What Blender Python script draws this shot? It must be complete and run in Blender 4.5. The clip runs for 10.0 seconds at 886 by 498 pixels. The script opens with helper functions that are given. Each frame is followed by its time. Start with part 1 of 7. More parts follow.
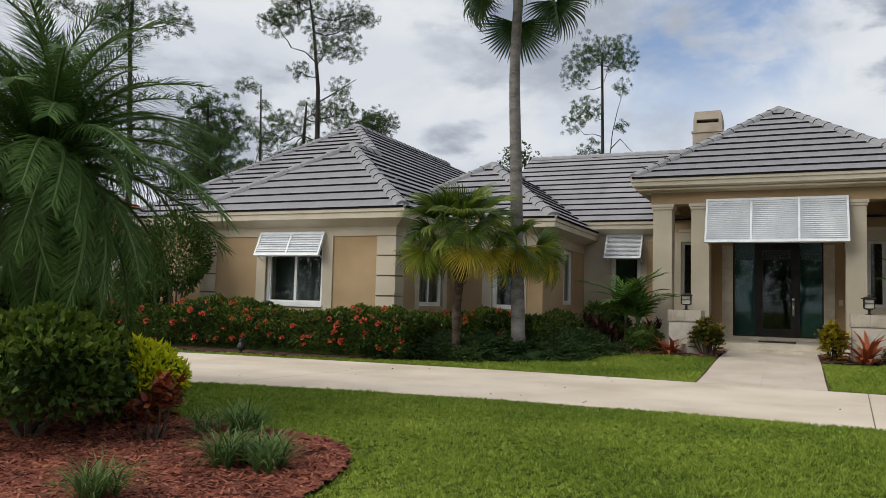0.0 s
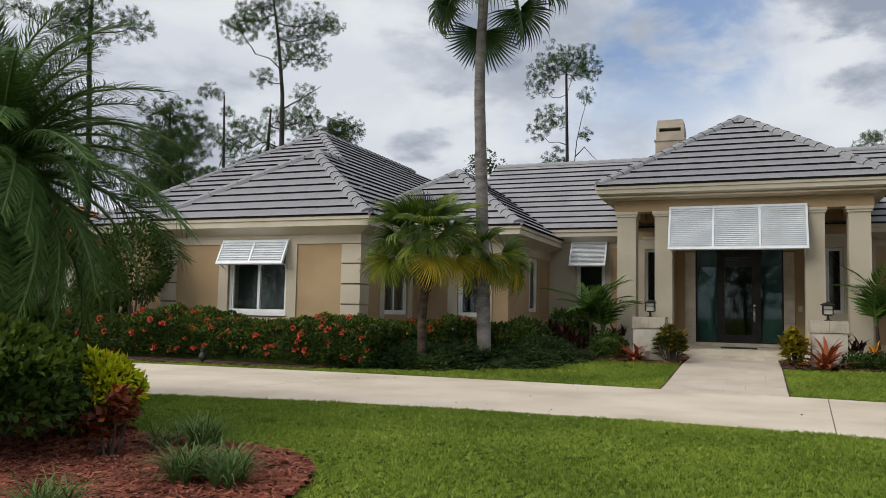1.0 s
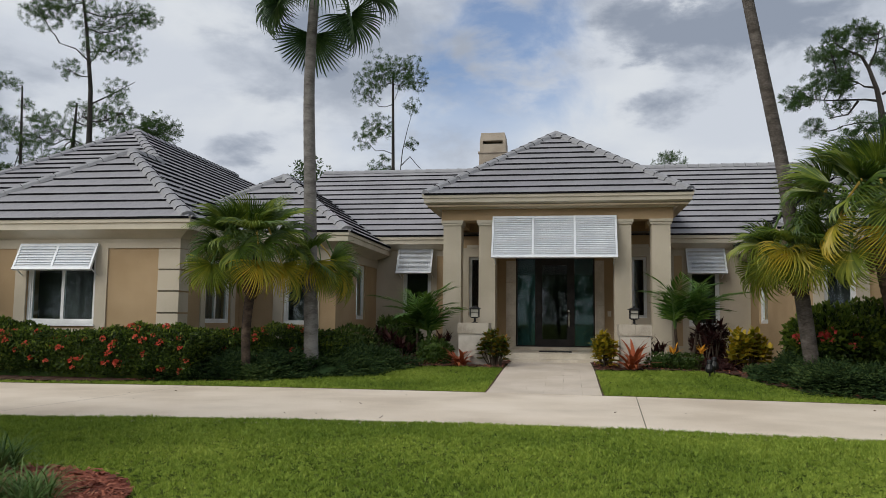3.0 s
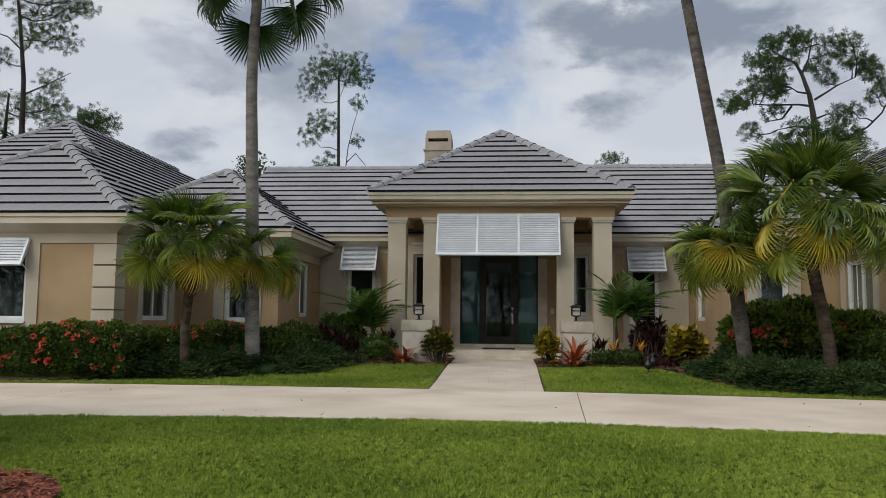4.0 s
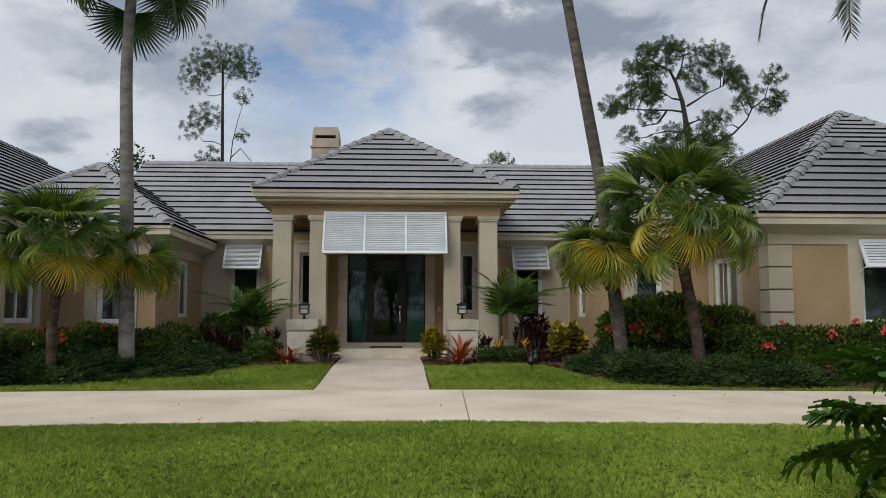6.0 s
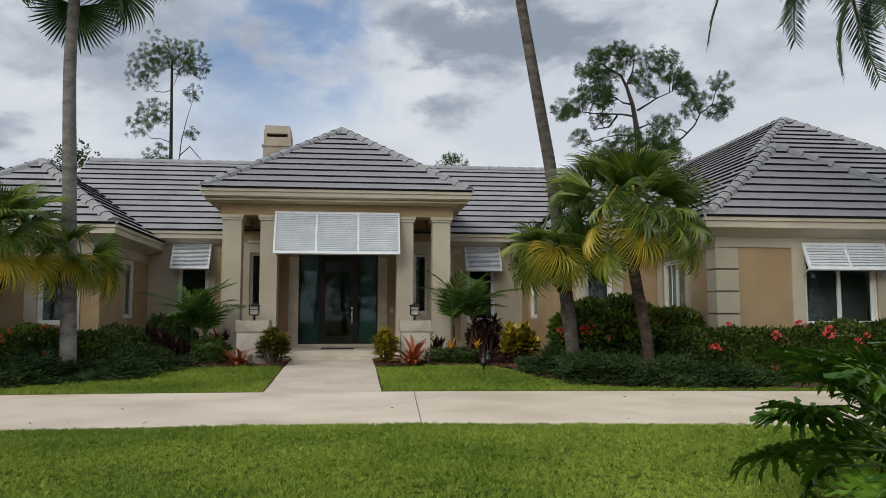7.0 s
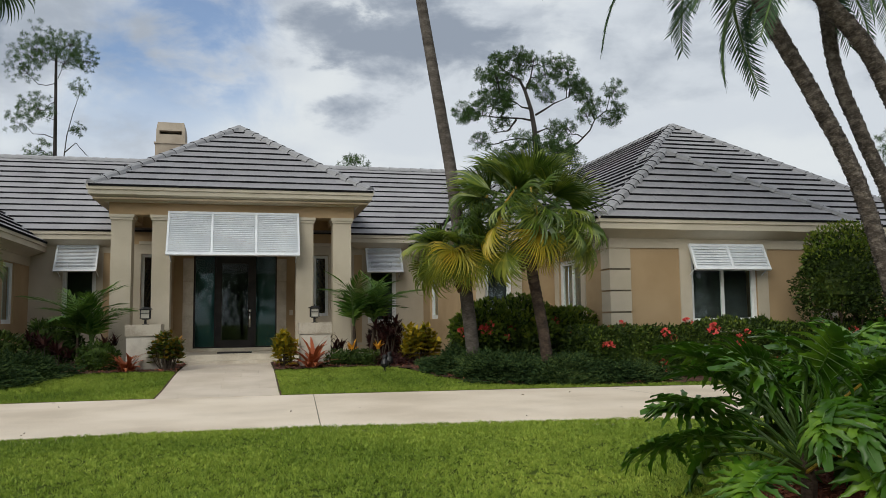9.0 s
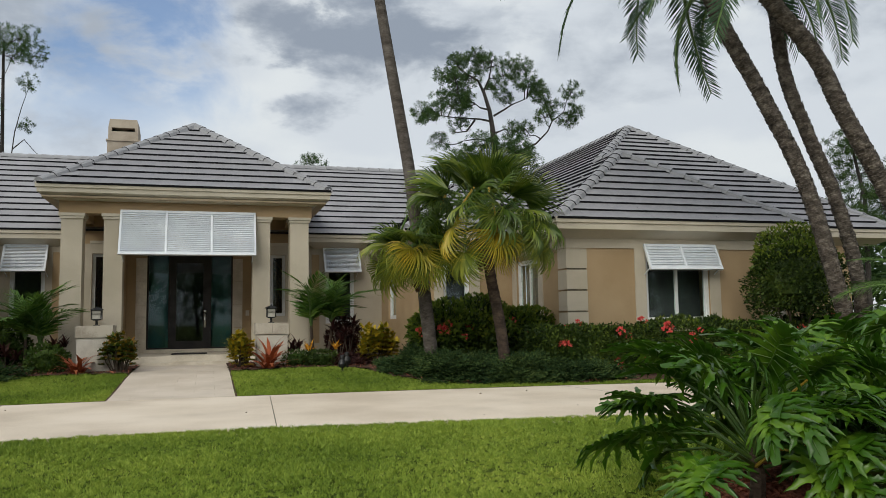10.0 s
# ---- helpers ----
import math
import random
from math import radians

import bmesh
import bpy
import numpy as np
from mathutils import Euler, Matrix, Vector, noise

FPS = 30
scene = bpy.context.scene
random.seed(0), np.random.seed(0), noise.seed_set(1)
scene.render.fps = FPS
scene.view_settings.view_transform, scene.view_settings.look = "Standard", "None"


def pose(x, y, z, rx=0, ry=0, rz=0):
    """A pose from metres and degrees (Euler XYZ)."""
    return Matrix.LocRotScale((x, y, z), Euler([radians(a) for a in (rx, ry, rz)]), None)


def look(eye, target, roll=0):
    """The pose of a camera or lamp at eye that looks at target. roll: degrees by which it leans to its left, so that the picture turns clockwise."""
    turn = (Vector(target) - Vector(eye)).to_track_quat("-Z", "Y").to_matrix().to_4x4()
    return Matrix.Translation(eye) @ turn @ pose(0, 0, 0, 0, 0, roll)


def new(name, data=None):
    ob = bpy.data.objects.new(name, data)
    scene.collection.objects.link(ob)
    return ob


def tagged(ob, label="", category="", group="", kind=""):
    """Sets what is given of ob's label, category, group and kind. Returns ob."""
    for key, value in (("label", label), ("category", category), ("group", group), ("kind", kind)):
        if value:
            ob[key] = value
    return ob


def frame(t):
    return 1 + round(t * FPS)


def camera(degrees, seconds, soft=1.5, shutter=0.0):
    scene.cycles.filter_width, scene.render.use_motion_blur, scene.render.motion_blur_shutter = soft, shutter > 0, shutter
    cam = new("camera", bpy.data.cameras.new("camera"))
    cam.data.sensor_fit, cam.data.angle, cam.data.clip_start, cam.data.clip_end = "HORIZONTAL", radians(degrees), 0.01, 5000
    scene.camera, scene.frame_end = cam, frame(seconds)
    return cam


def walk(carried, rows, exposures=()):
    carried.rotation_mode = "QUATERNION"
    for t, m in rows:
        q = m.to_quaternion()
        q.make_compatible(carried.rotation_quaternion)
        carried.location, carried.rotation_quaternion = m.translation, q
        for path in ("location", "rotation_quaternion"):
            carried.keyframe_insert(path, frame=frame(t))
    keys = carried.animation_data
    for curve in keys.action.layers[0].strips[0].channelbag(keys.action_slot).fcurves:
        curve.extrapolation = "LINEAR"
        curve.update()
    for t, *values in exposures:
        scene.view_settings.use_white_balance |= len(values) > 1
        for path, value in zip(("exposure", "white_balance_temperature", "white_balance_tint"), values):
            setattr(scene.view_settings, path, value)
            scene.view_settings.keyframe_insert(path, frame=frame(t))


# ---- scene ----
cam = camera(59.0, 10.0, 0.7)
# seconds, eye, target, roll
PATH = [
    (0, (0.454, -0.045, 1.233), (-0.37, 1.772, 1.368), 1.5),
    (0.5, (0.471, -0.005, 1.234), (-0.317, 1.828, 1.374), 1.3),
    (1, (0.431, 0.036, 1.247), (-0.313, 1.886, 1.403), 1.2),
    (1.5, (0.365, 0.032, 1.262), (-0.27, 1.921, 1.433), 0.8),
    (2, (0.309, 0.079, 1.252), (-0.232, 1.997, 1.431), 1.1),
    (2.5, (0.306, 0.086, 1.24), (-0.117, 2.032, 1.423), 0.8),
    (4, (0.34, 0.123, 1.192), (0.164, 2.107, 1.373), 0.6),
    (4.5, (0.366, 0.116, 1.215), (0.217, 2.103, 1.394), 0.3),
    (5, (0.363, 0.192, 1.19), (0.268, 2.182, 1.371), 0.0),
    (5.5, (0.38, 0.138, 1.201), (0.392, 2.13, 1.378), -0.1),
    (7, (0.403, 0.228, 1.22), (0.628, 2.207, 1.399), 0.0),
    (7.5, (0.402, 0.229, 1.214), (0.679, 2.202, 1.393), -0.3),
    (8, (0.424, 0.249, 1.219), (0.789, 2.207, 1.398), -0.4),
    (8.5, (0.425, 0.254, 1.213), (0.879, 2.194, 1.392), -0.5),
    (9, (0.43, 0.255, 1.204), (0.901, 2.19, 1.386), -0.7),
    (9.5, (0.415, 0.27, 1.189), (0.905, 2.201, 1.37), -0.5),
    (10, (0.439, 0.249, 1.195), (1.012, 2.157, 1.376), -0.9),
]
walk(cam, [(t, look(eye, target, roll)) for t, eye, target, roll in PATH], [(0.0, 0.08, 6500, 8), (2.5, -0.02, 6380, 8), (4.0, -0.13, 6340, 8), (4.7, -0.10, 6340, 8), (5.7, -0.09, 6330, 7.5), (8.0, 0.0, 6420, 6), (10.0, 0.04, 6460, 5)])

# ---------------------------------------------------------------- light
SUN_EL, SUN_AZ = 38.0, 222.0   # degrees; azimuth clockwise from +y
SUN_DIR = Vector((math.sin(radians(SUN_AZ)) * math.cos(radians(SUN_EL)),
                  math.cos(radians(SUN_AZ)) * math.cos(radians(SUN_EL)), math.sin(radians(SUN_EL))))
sun = new("sun", bpy.data.lights.new("sun", "SUN"))
sun.data.energy, sun.data.angle, sun.data.color = 2.2, radians(50), (1.0, 0.94, 0.84)
sun.matrix_world = look(SUN_DIR * 60, (0, 0, 0))


def make_world():
    w = bpy.data.worlds.new("sky")
    scene.world = w
    w.use_nodes = True
    nt = w.node_tree
    nt.nodes.clear()
    N, L = nt.nodes.new, nt.links.new

    def val(op, a, b=None, c=None):
        n = N("ShaderNodeMath")
        n.operation = op
        for i, v in enumerate((a, b, c)):
            if v is None:
                continue
            if hasattr(v, "links"):
                L(v, n.inputs[i])
            else:
                n.inputs[i].default_value = v
        return n.outputs[0]

    def smooth(v, lo, hi):
        n = N("ShaderNodeMapRange")
        n.interpolation_type = "SMOOTHSTEP"
        L(v, n.inputs[0])
        n.inputs[1].default_value, n.inputs[2].default_value = lo, hi
        return n.outputs[0]

    def mix(f, a, b):
        n = N("ShaderNodeMix")
        n.data_type = "RGBA"
        for s, v in ((n.inputs[0], f), (n.inputs[6], a), (n.inputs[7], b)):
            if hasattr(v, "links"):
                L(v, s)
            else:
                s.default_value = v
        return n.outputs[2]

    tc = N("ShaderNodeTexCoord")
    sep = N("ShaderNodeSeparateXYZ")
    L(tc.outputs["Generated"], sep.inputs[0])
    x, y, z = sep.outputs
    az = val("ARCTAN2", x, y)
    comb = N("ShaderNodeCombineXYZ")
    L(az, comb.inputs[0]), L(z, comb.inputs[1])

    def cloud(scale, detail, rough, off, warp=0.0, squash=2.1):
        m = N("ShaderNodeMapping")
        L(comb.outputs[0], m.inputs[0])
        m.inputs["Location"].default_value = off
        m.inputs["Scale"].default_value = (1.0, squash, 1.0)
        n = N("ShaderNodeTexNoise")
        n.inputs["Scale"].default_value, n.inputs["Detail"].default_value = scale, detail
        n.inputs["Roughness"].default_value, n.inputs["Distortion"].default_value = rough, warp
        L(m.outputs[0], n.inputs["Vector"])
        return n.outputs["Fac"]

    big = cloud(3.0, 8, 0.55, (3.1, 0.4, 0), 0.15)
    small = cloud(9.0, 9, 0.58, (7.7, 2.2, 0), 0.2)
    wisps = cloud(5.0, 8, 0.62, (1.2, 5.1, 0), 0.9, 0.9)

    def bank(a, h, wa, wh):
        """A cloud bank round a bearing and a height, its outline broken by noise."""
        p = val("POWER", val("ABSOLUTE", val("DIVIDE", val("SUBTRACT", az, a), wa)), 2.0)
        q = val("POWER", val("ABSOLUTE", val("DIVIDE", val("SUBTRACT", z, h), wh)), 2.0)
        return val("SUBTRACT", 1.0, val("ADD", p, q))

    sky = N("ShaderNodeTexSky")
    sky.sky_type, sky.sun_disc = "NISHITA", False
    sky.sun_elevation, sky.sun_rotation = radians(SUN_EL), radians(SUN_AZ)
    blue = N("ShaderNodeMix")
    blue.data_type, blue.blend_type = "RGBA", "MULTIPLY"
    blue.inputs[0].default_value = 1.0
    L(sky.outputs[0], blue.inputs[6])
    blue.inputs[7].default_value = (0.105, 0.120, 0.142, 1)
    # one open gap of blue, thin haze round it
    gx = val("SUBTRACT", az, val("ADD", GAP_AZ, val("MULTIPLY", z, 0.38)))
    wob = val("MULTIPLY", val("SUBTRACT", wisps, 0.5), 0.30)
    gap = val("ABSOLUTE", val("ADD", gx, wob))
    opened = val("SUBTRACT", 1.0, smooth(gap, 0.03, 0.16))
    opened = val("MULTIPLY", opened, smooth(z, 0.16, 0.33))
    opened = val("MULTIPLY", opened, val("MULTIPLY", smooth(small, 0.72, 0.42), 0.82))
    # grey cloud bases with broken edges
    rough = val("MULTIPLY", val("SUBTRACT", val("ADD", big, val("MULTIPLY", small, 0.8)), 0.9), 4.2)
    dark = None
    for a, h, wa, wh in BANKS:
        k = bank(a, h, wa, wh)
        dark = k if dark is None else val("MAXIMUM", dark, k)
    banks = smooth(val("ADD", dark, rough), -0.1, 1.1)
    soft = smooth(val("ADD", val("MULTIPLY", big, 0.65), val("MULTIPLY", small, 0.35)), 0.46, 0.66)
    grey = val("MAXIMUM", banks, val("MULTIPLY", soft, 0.75))
    base = mix(grey, (0.70, 0.73, 0.80, 1), (0.32, 0.36, 0.445, 1))
    glow = smooth(val("ADD", cloud(4.2, 6, 0.5, (9.3, 1.7, 0), 0.2), val("MULTIPLY", grey, -0.25)), 0.46, 0.66)
    base = mix(glow, base, (0.80, 0.82, 0.86, 1))
    full = mix(opened, base, blue.outputs[2])
    low = smooth(z, -0.02, 0.02)
    full = mix(low, (0.12, 0.14, 0.09, 1), full)
    bg = N("ShaderNodeBackground")
    L(full, bg.inputs[0])
    bg.inputs[1].default_value = 0.92
    out = N("ShaderNodeOutputWorld")
    L(bg.outputs[0], out.inputs[0])


GAP_AZ = -0.225
# bearing, height, width and depth of the grey cloud banks
BANKS = ((0.16, 0.335, 0.20, 0.055), (0.13, 0.258, 0.12, 0.030), (-0.41, 0.205, 0.06, 0.028), (0.33, 0.19, 0.10, 0.018), (-0.33, 0.335, 0.05, 0.04), (1.2, 0.3, 0.3, 0.1), (2.4, 0.4, 0.3, 0.1), (-1.6, 0.35, 0.3, 0.1), (-2.6, 0.3, 0.3, 0.1))
make_world()

# ---------------------------------------------------------------- materials


def material(name, cols, scale=4.0, fine=40.0, rough=0.8, bump=0.0, bump_scale=None, spread=0.12, metal=0.0,
             spec=0.5, object_spread=0.0, island=0.0, translucent=0.0, stretch=(1, 1, 1), stain=None, coat=0.0):
    """A procedural surface: noise between cols at two scales, relief, and variation by piece."""
    m = bpy.data.materials.new(name)
    m.use_nodes = True
    nt = m.node_tree
    N, L = nt.nodes.new, nt.links.new
    p = nt.nodes["Principled BSDF"]
    p.inputs["Roughness"].default_value, p.inputs["Metallic"].default_value = rough, metal
    p.inputs["Specular IOR Level"].default_value = spec
    p.inputs["Coat Weight"].default_value = coat
    tc = N("ShaderNodeTexCoord")
    mp = N("ShaderNodeMapping")
    mp.inputs["Scale"].default_value = stretch
    L(tc.outputs["Object"], mp.inputs[0])
    a = N("ShaderNodeTexNoise")
    a.inputs["Scale"].default_value, a.inputs["Detail"].default_value = scale, 6
    b = N("ShaderNodeTexNoise")
    b.inputs["Scale"].default_value, b.inputs["Detail"].default_value = fine, 4
    L(mp.outputs[0], a.inputs["Vector"]), L(mp.outputs[0], b.inputs["Vector"])
    add = N("ShaderNodeMath")
    add.operation = "MULTIPLY_ADD"
    L(b.outputs["Fac"], add.inputs[0])
    add.inputs[1].default_value = 0.45
    L(a.outputs["Fac"], add.inputs[2])
    last = add.outputs[0]
    geo = N("ShaderNodeNewGeometry")
    info = N("ShaderNodeObjectInfo")
    for src, amount in ((geo.outputs["Random Per Island"], island), (info.outputs["Random"], object_spread)):
        if amount:
            k = N("ShaderNodeMath")
            k.operation = "MULTIPLY_ADD"
            L(src, k.inputs[0])
            k.inputs[1].default_value = amount
            L(last, k.inputs[2])
            last = k.outputs[0]
    mid = 0.725 + 0.5 * (island + object_spread)
    w = spread + 0.5 * (island + object_spread)
    ramp = N("ShaderNodeValToRGB")
    els = ramp.color_ramp.elements
    mr = N("ShaderNodeMapRange")
    mr.inputs[1].default_value, mr.inputs[2].default_value = mid - w, mid + w
    L(last, mr.inputs[0])
    L(mr.outputs[0], ramp.inputs[0])
    while len(els) < len(cols):
        els.new(0.5)
    for i, c in enumerate(cols):
        els[i].position = i / max(1, len(cols) - 1)
        els[i].color = (*c, 1)
    colour = ramp.outputs[0]
    if stain:
        s = N("ShaderNodeTexNoise")
        s.inputs["Scale"].default_value, s.inputs["Detail"].default_value = stain[1], 7
        L(mp.outputs[0], s.inputs["Vector"])
        sr = N("ShaderNodeMapRange")
        sr.inputs[1].default_value, sr.inputs[2].default_value, sr.inputs[4].default_value = 0.54, 0.75, stain[2]
        L(s.outputs["Fac"], sr.inputs[0])
        mx = N("ShaderNodeMix")
        mx.data_type = "RGBA"
        L(sr.outputs[0], mx.inputs[0]), L(colour, mx.inputs[6])
        mx.inputs[7].default_value = (*stain[0], 1)
        colour = mx.outputs[2]
    L(colour, p.inputs["Base Color"])
    if bump:
        bn = N("ShaderNodeTexNoise")
        bn.inputs["Scale"].default_value, bn.inputs["Detail"].default_value = bump_scale or fine, 5
        L(mp.outputs[0], bn.inputs["Vector"])
        bp = N("ShaderNodeBump")
        bp.inputs["Strength"].default_value, bp.inputs["Distance"].default_value = 1.0, bump
        L(bn.outputs["Fac"], bp.inputs["Height"])
        L(bp.outputs[0], p.inputs["Normal"])
    if translucent:
        tr = N("ShaderNodeBsdfTranslucent")
        ms = N("ShaderNodeMixShader")
        ms.inputs[0].default_value = translucent
        L(colour, tr.inputs[0])
        L(p.outputs[0], ms.inputs[1]), L(tr.outputs[0], ms.inputs[2])
        L(ms.outputs[0], nt.nodes["Material Output"].inputs[0])
    return m


def glass_material(name, tint, rough=0.02):
    m = bpy.data.materials.new(name)
    m.use_nodes = True
    p = m.node_tree.nodes["Principled BSDF"]
    p.inputs["Base Color"].default_value = (*tint, 1)
    p.inputs["Roughness"].default_value, p.inputs["IOR"].default_value = rough, 1.5
    p.inputs["Transmission Weight"].default_value = 1.0
    return m


CREAM = material("cream_stucco", [(0.46, 0.405, 0.315), (0.53, 0.47, 0.375)], 1.1, 60, 0.9, 0.004, 90, stain=((0.33, 0.29, 0.22), 0.8, 0.35))
TAN = material("tan_stucco", [(0.355, 0.248, 0.137), (0.425, 0.305, 0.178)], 0.9, 70, 0.92, 0.004, 90, stain=((0.27, 0.18, 0.10), 0.7, 0.35))
TRIM = material("cream_trim_paint", [(0.50, 0.45, 0.355), (0.56, 0.505, 0.41)], 1.5, 30, 0.6, stain=((0.36, 0.33, 0.26), 1.3, 0.3))
JOINT = material("shadow_joint", [(0.12, 0.10, 0.075), (0.16, 0.14, 0.10)], 5, 40, 0.95)
TILE = material("grey_roof_tile", [(0.222, 0.217, 0.236), (0.284, 0.279, 0.298), (0.332, 0.326, 0.346)], 1.1, 26, 0.82, 0.003, 50, spread=0.2, object_spread=0.05, island=0.05, stain=((0.20, 0.20, 0.21), 0.8, 0.45))
# near-black tile ends put the shade line under each course into colour
BUTT = material("shade_tile_edge", [(0.010, 0.010, 0.012), (0.022, 0.022, 0.025)], 6, 40, 0.95, spec=0.1)
CAP = material("grey_ridge_tile", [(0.25, 0.25, 0.265), (0.36, 0.36, 0.378)], 3, 30, 0.85, 0.003, 50, object_spread=0.15, stain=((0.20, 0.20, 0.21), 2.0, 0.5))
WHITE = material("white_paint", [(0.70, 0.735, 0.79), (0.78, 0.815, 0.86)], 3, 30, 0.45)
WINFRAME = material("white_window_frame", [(0.66, 0.67, 0.67), (0.76, 0.77, 0.77)], 3, 30, 0.4)
GLASS = glass_material("window_glass", (0.75, 0.86, 0.84))
GREENGLASS = glass_material("green_tinted_glass", (0.55, 0.78, 0.76))
TEALBACK = material("teal_backing", [(0.020, 0.055, 0.056), (0.034, 0.080, 0.080)], 0.7, 6, 0.6)
# dark colour stands for rooms that little light reaches
DARKROOM = material("unlit_interior", [(0.030, 0.036, 0.037), (0.055, 0.062, 0.063)], 1, 5, 0.9)
CURTAIN = material("pale_curtain", [(0.10, 0.10, 0.098), (0.19, 0.19, 0.185)], 2, 14, 0.9, stretch=(8, 8, 0.4))
BRONZE = material("dark_bronze_metal", [(0.012, 0.010, 0.009), (0.024, 0.020, 0.018)], 4, 40, 0.42, metal=0.4)
CHROME = material("brushed_nickel", [(0.55, 0.55, 0.54), (0.66, 0.66, 0.65)], 8, 60, 0.25, metal=1.0)
LIMESTONE = material("limestone_slab", [(0.50, 0.44, 0.355), (0.62, 0.56, 0.47)], 2.2, 26, 0.8, 0.003, 60, stain=((0.30, 0.25, 0.19), 1.6, 0.5))
PILLARSTUCCO = material("pale_pillar_stucco", [(0.46, 0.42, 0.36), (0.56, 0.52, 0.46)], 2.0, 50, 0.9, 0.004, 70, stain=((0.24, 0.21, 0.17), 2.2, 0.7))
CAPSTONE = material("weathered_limestone", [(0.33, 0.285, 0.23), (0.47, 0.42, 0.35)], 2.4, 30, 0.85, 0.004, 60, stain=((0.15, 0.125, 0.095), 3.0, 0.75))
CONCRETE = material("pale_driveway_concrete", [(0.56, 0.466, 0.365), (0.66, 0.562, 0.452), (0.73, 0.632, 0.522)], 0.6, 60, 0.88, 0.003, 120, spread=0.16, stain=((0.44, 0.365, 0.285), 0.7, 0.42))
# stained cream stucco, its tone darkened to that of a face in shade
CHIMNEY = material("shaded_chimney_stucco", [(0.33, 0.275, 0.215), (0.41, 0.35, 0.28)], 1.4, 40, 0.92, 0.004, 70, stain=((0.20, 0.165, 0.13), 1.5, 0.6))
PAVING = material("pale_paving_slab", [(0.515, 0.435, 0.350), (0.615, 0.53, 0.445)], 1.1, 40, 0.86, 0.003, 110, object_spread=0.12, stain=((0.38, 0.32, 0.26), 0.9, 0.4))
SOIL = material("lawn_soil", [(0.040, 0.060, 0.010), (0.075, 0.100, 0.018)], 1.2, 50, 0.95, 0.01, 70, spec=0.03, stain=((0.09, 0.105, 0.025), 0.6, 0.5))
GRASS = material("lawn_grass_blades", [(0.056, 0.104, 0.014), (0.236, 0.335, 0.042), (0.53, 0.585, 0.11)], 0.5, 16.0, 0.6, spread=0.22, island=0.5, translucent=0.3, spec=0.2)
MULCH = material("red_bark_mulch", [(0.075, 0.022, 0.013), (0.20, 0.054, 0.030), (0.32, 0.10, 0.058)], 5, 45, 0.95, 0.02, 60, spread=0.2)
CHIP = material("red_bark_chips", [(0.095, 0.026, 0.016), (0.23, 0.064, 0.036), (0.40, 0.15, 0.085)], 5, 30, 0.95, island=0.5)
BARKMULCH = material("brown_bed_mulch", [(0.035, 0.018, 0.011), (0.10, 0.042, 0.024)], 5, 45, 0.95, 0.02, 60, spread=0.2)
BARK_PALM = material("grey_palm_bark", [(0.095, 0.086, 0.078), (0.17, 0.158, 0.148), (0.235, 0.222, 0.21)], 3, 20, 0.95, 0.015, 18, stretch=(1, 1, 2.2), spread=0.2)
BARK_LEAN = material("brown_grey_palm_bark", [(0.040, 0.032, 0.026), (0.088, 0.074, 0.064), (0.15, 0.132, 0.118)], 3, 20, 0.95, 0.015, 18, stretch=(1, 1, 2.2), spread=0.2)
BARK_FAN = material("brown_palm_bark", [(0.020, 0.013, 0.009), (0.050, 0.033, 0.023), (0.095, 0.066, 0.046)], 5, 24, 0.95, 0.02, 20, stretch=(1, 1, 2.0), spread=0.2)
BARK_DATE = material("ringed_palm_bark", [(0.036, 0.029, 0.024), (0.094, 0.078, 0.065), (0.21, 0.183, 0.156)], 6, 26, 0.95, 0.02, 24, stretch=(1, 1, 1.6), spread=0.2)
BARK_PINE = material("dark_pine_bark", [(0.018, 0.015, 0.013), (0.048, 0.040, 0.036)], 2, 14, 0.95, 0.03, 10, stretch=(1, 1, 0.5))
WOOD_TWIG = material("grey_brown_twig", [(0.06, 0.045, 0.033), (0.12, 0.095, 0.07)], 6, 30, 0.95)


def leaf_material(name, cols, rough=0.45, translucent=0.28, island=0.4, scale=1.2, spec=0.22):
    return material(name, cols, scale, 9.0, rough + 0.12, spread=0.15, island=island, translucent=translucent, spec=spec)


L_FAN = leaf_material("fan_palm_leaf", [(0.034, 0.074, 0.010), (0.092, 0.152, 0.018), (0.29, 0.34, 0.046)], 0.26, 0.28, 0.6, 1.2, 0.5)
L_FANYEL = leaf_material("yellowed_fan_leaf", [(0.20, 0.23, 0.028), (0.44, 0.38, 0.042), (0.72, 0.52, 0.06)], 0.30, 0.42, 0.6, 1.2, 0.45)
L_FANPALE = leaf_material("pale_fan_leaf", [(0.075, 0.12, 0.016), (0.19, 0.24, 0.030), (0.42, 0.42, 0.052)], 0.30, 0.34, 0.6, 1.2, 0.45)
L_WASH = leaf_material("tall_palm_leaf", [(0.018, 0.045, 0.012), (0.04, 0.085, 0.02), (0.075, 0.13, 0.03)], 0.30, 0.28, 0.4, 1.2, 0.45)
L_DATE = leaf_material("date_palm_leaf", [(0.030, 0.068, 0.036), (0.058, 0.112, 0.054), (0.10, 0.16, 0.078)])
L_PYG = leaf_material("feather_palm_leaf", [(0.030, 0.072, 0.018), (0.072, 0.145, 0.034), (0.17, 0.27, 0.066)])
L_ADON = leaf_material("small_palm_leaf", [(0.034, 0.088, 0.016), (0.075, 0.155, 0.026), (0.18, 0.28, 0.045)])
L_HEDGE = leaf_material("hedge_leaf", [(0.009, 0.022, 0.005), (0.032, 0.058, 0.010), (0.11, 0.155, 0.024)], 0.4, 0.16, 0.6)
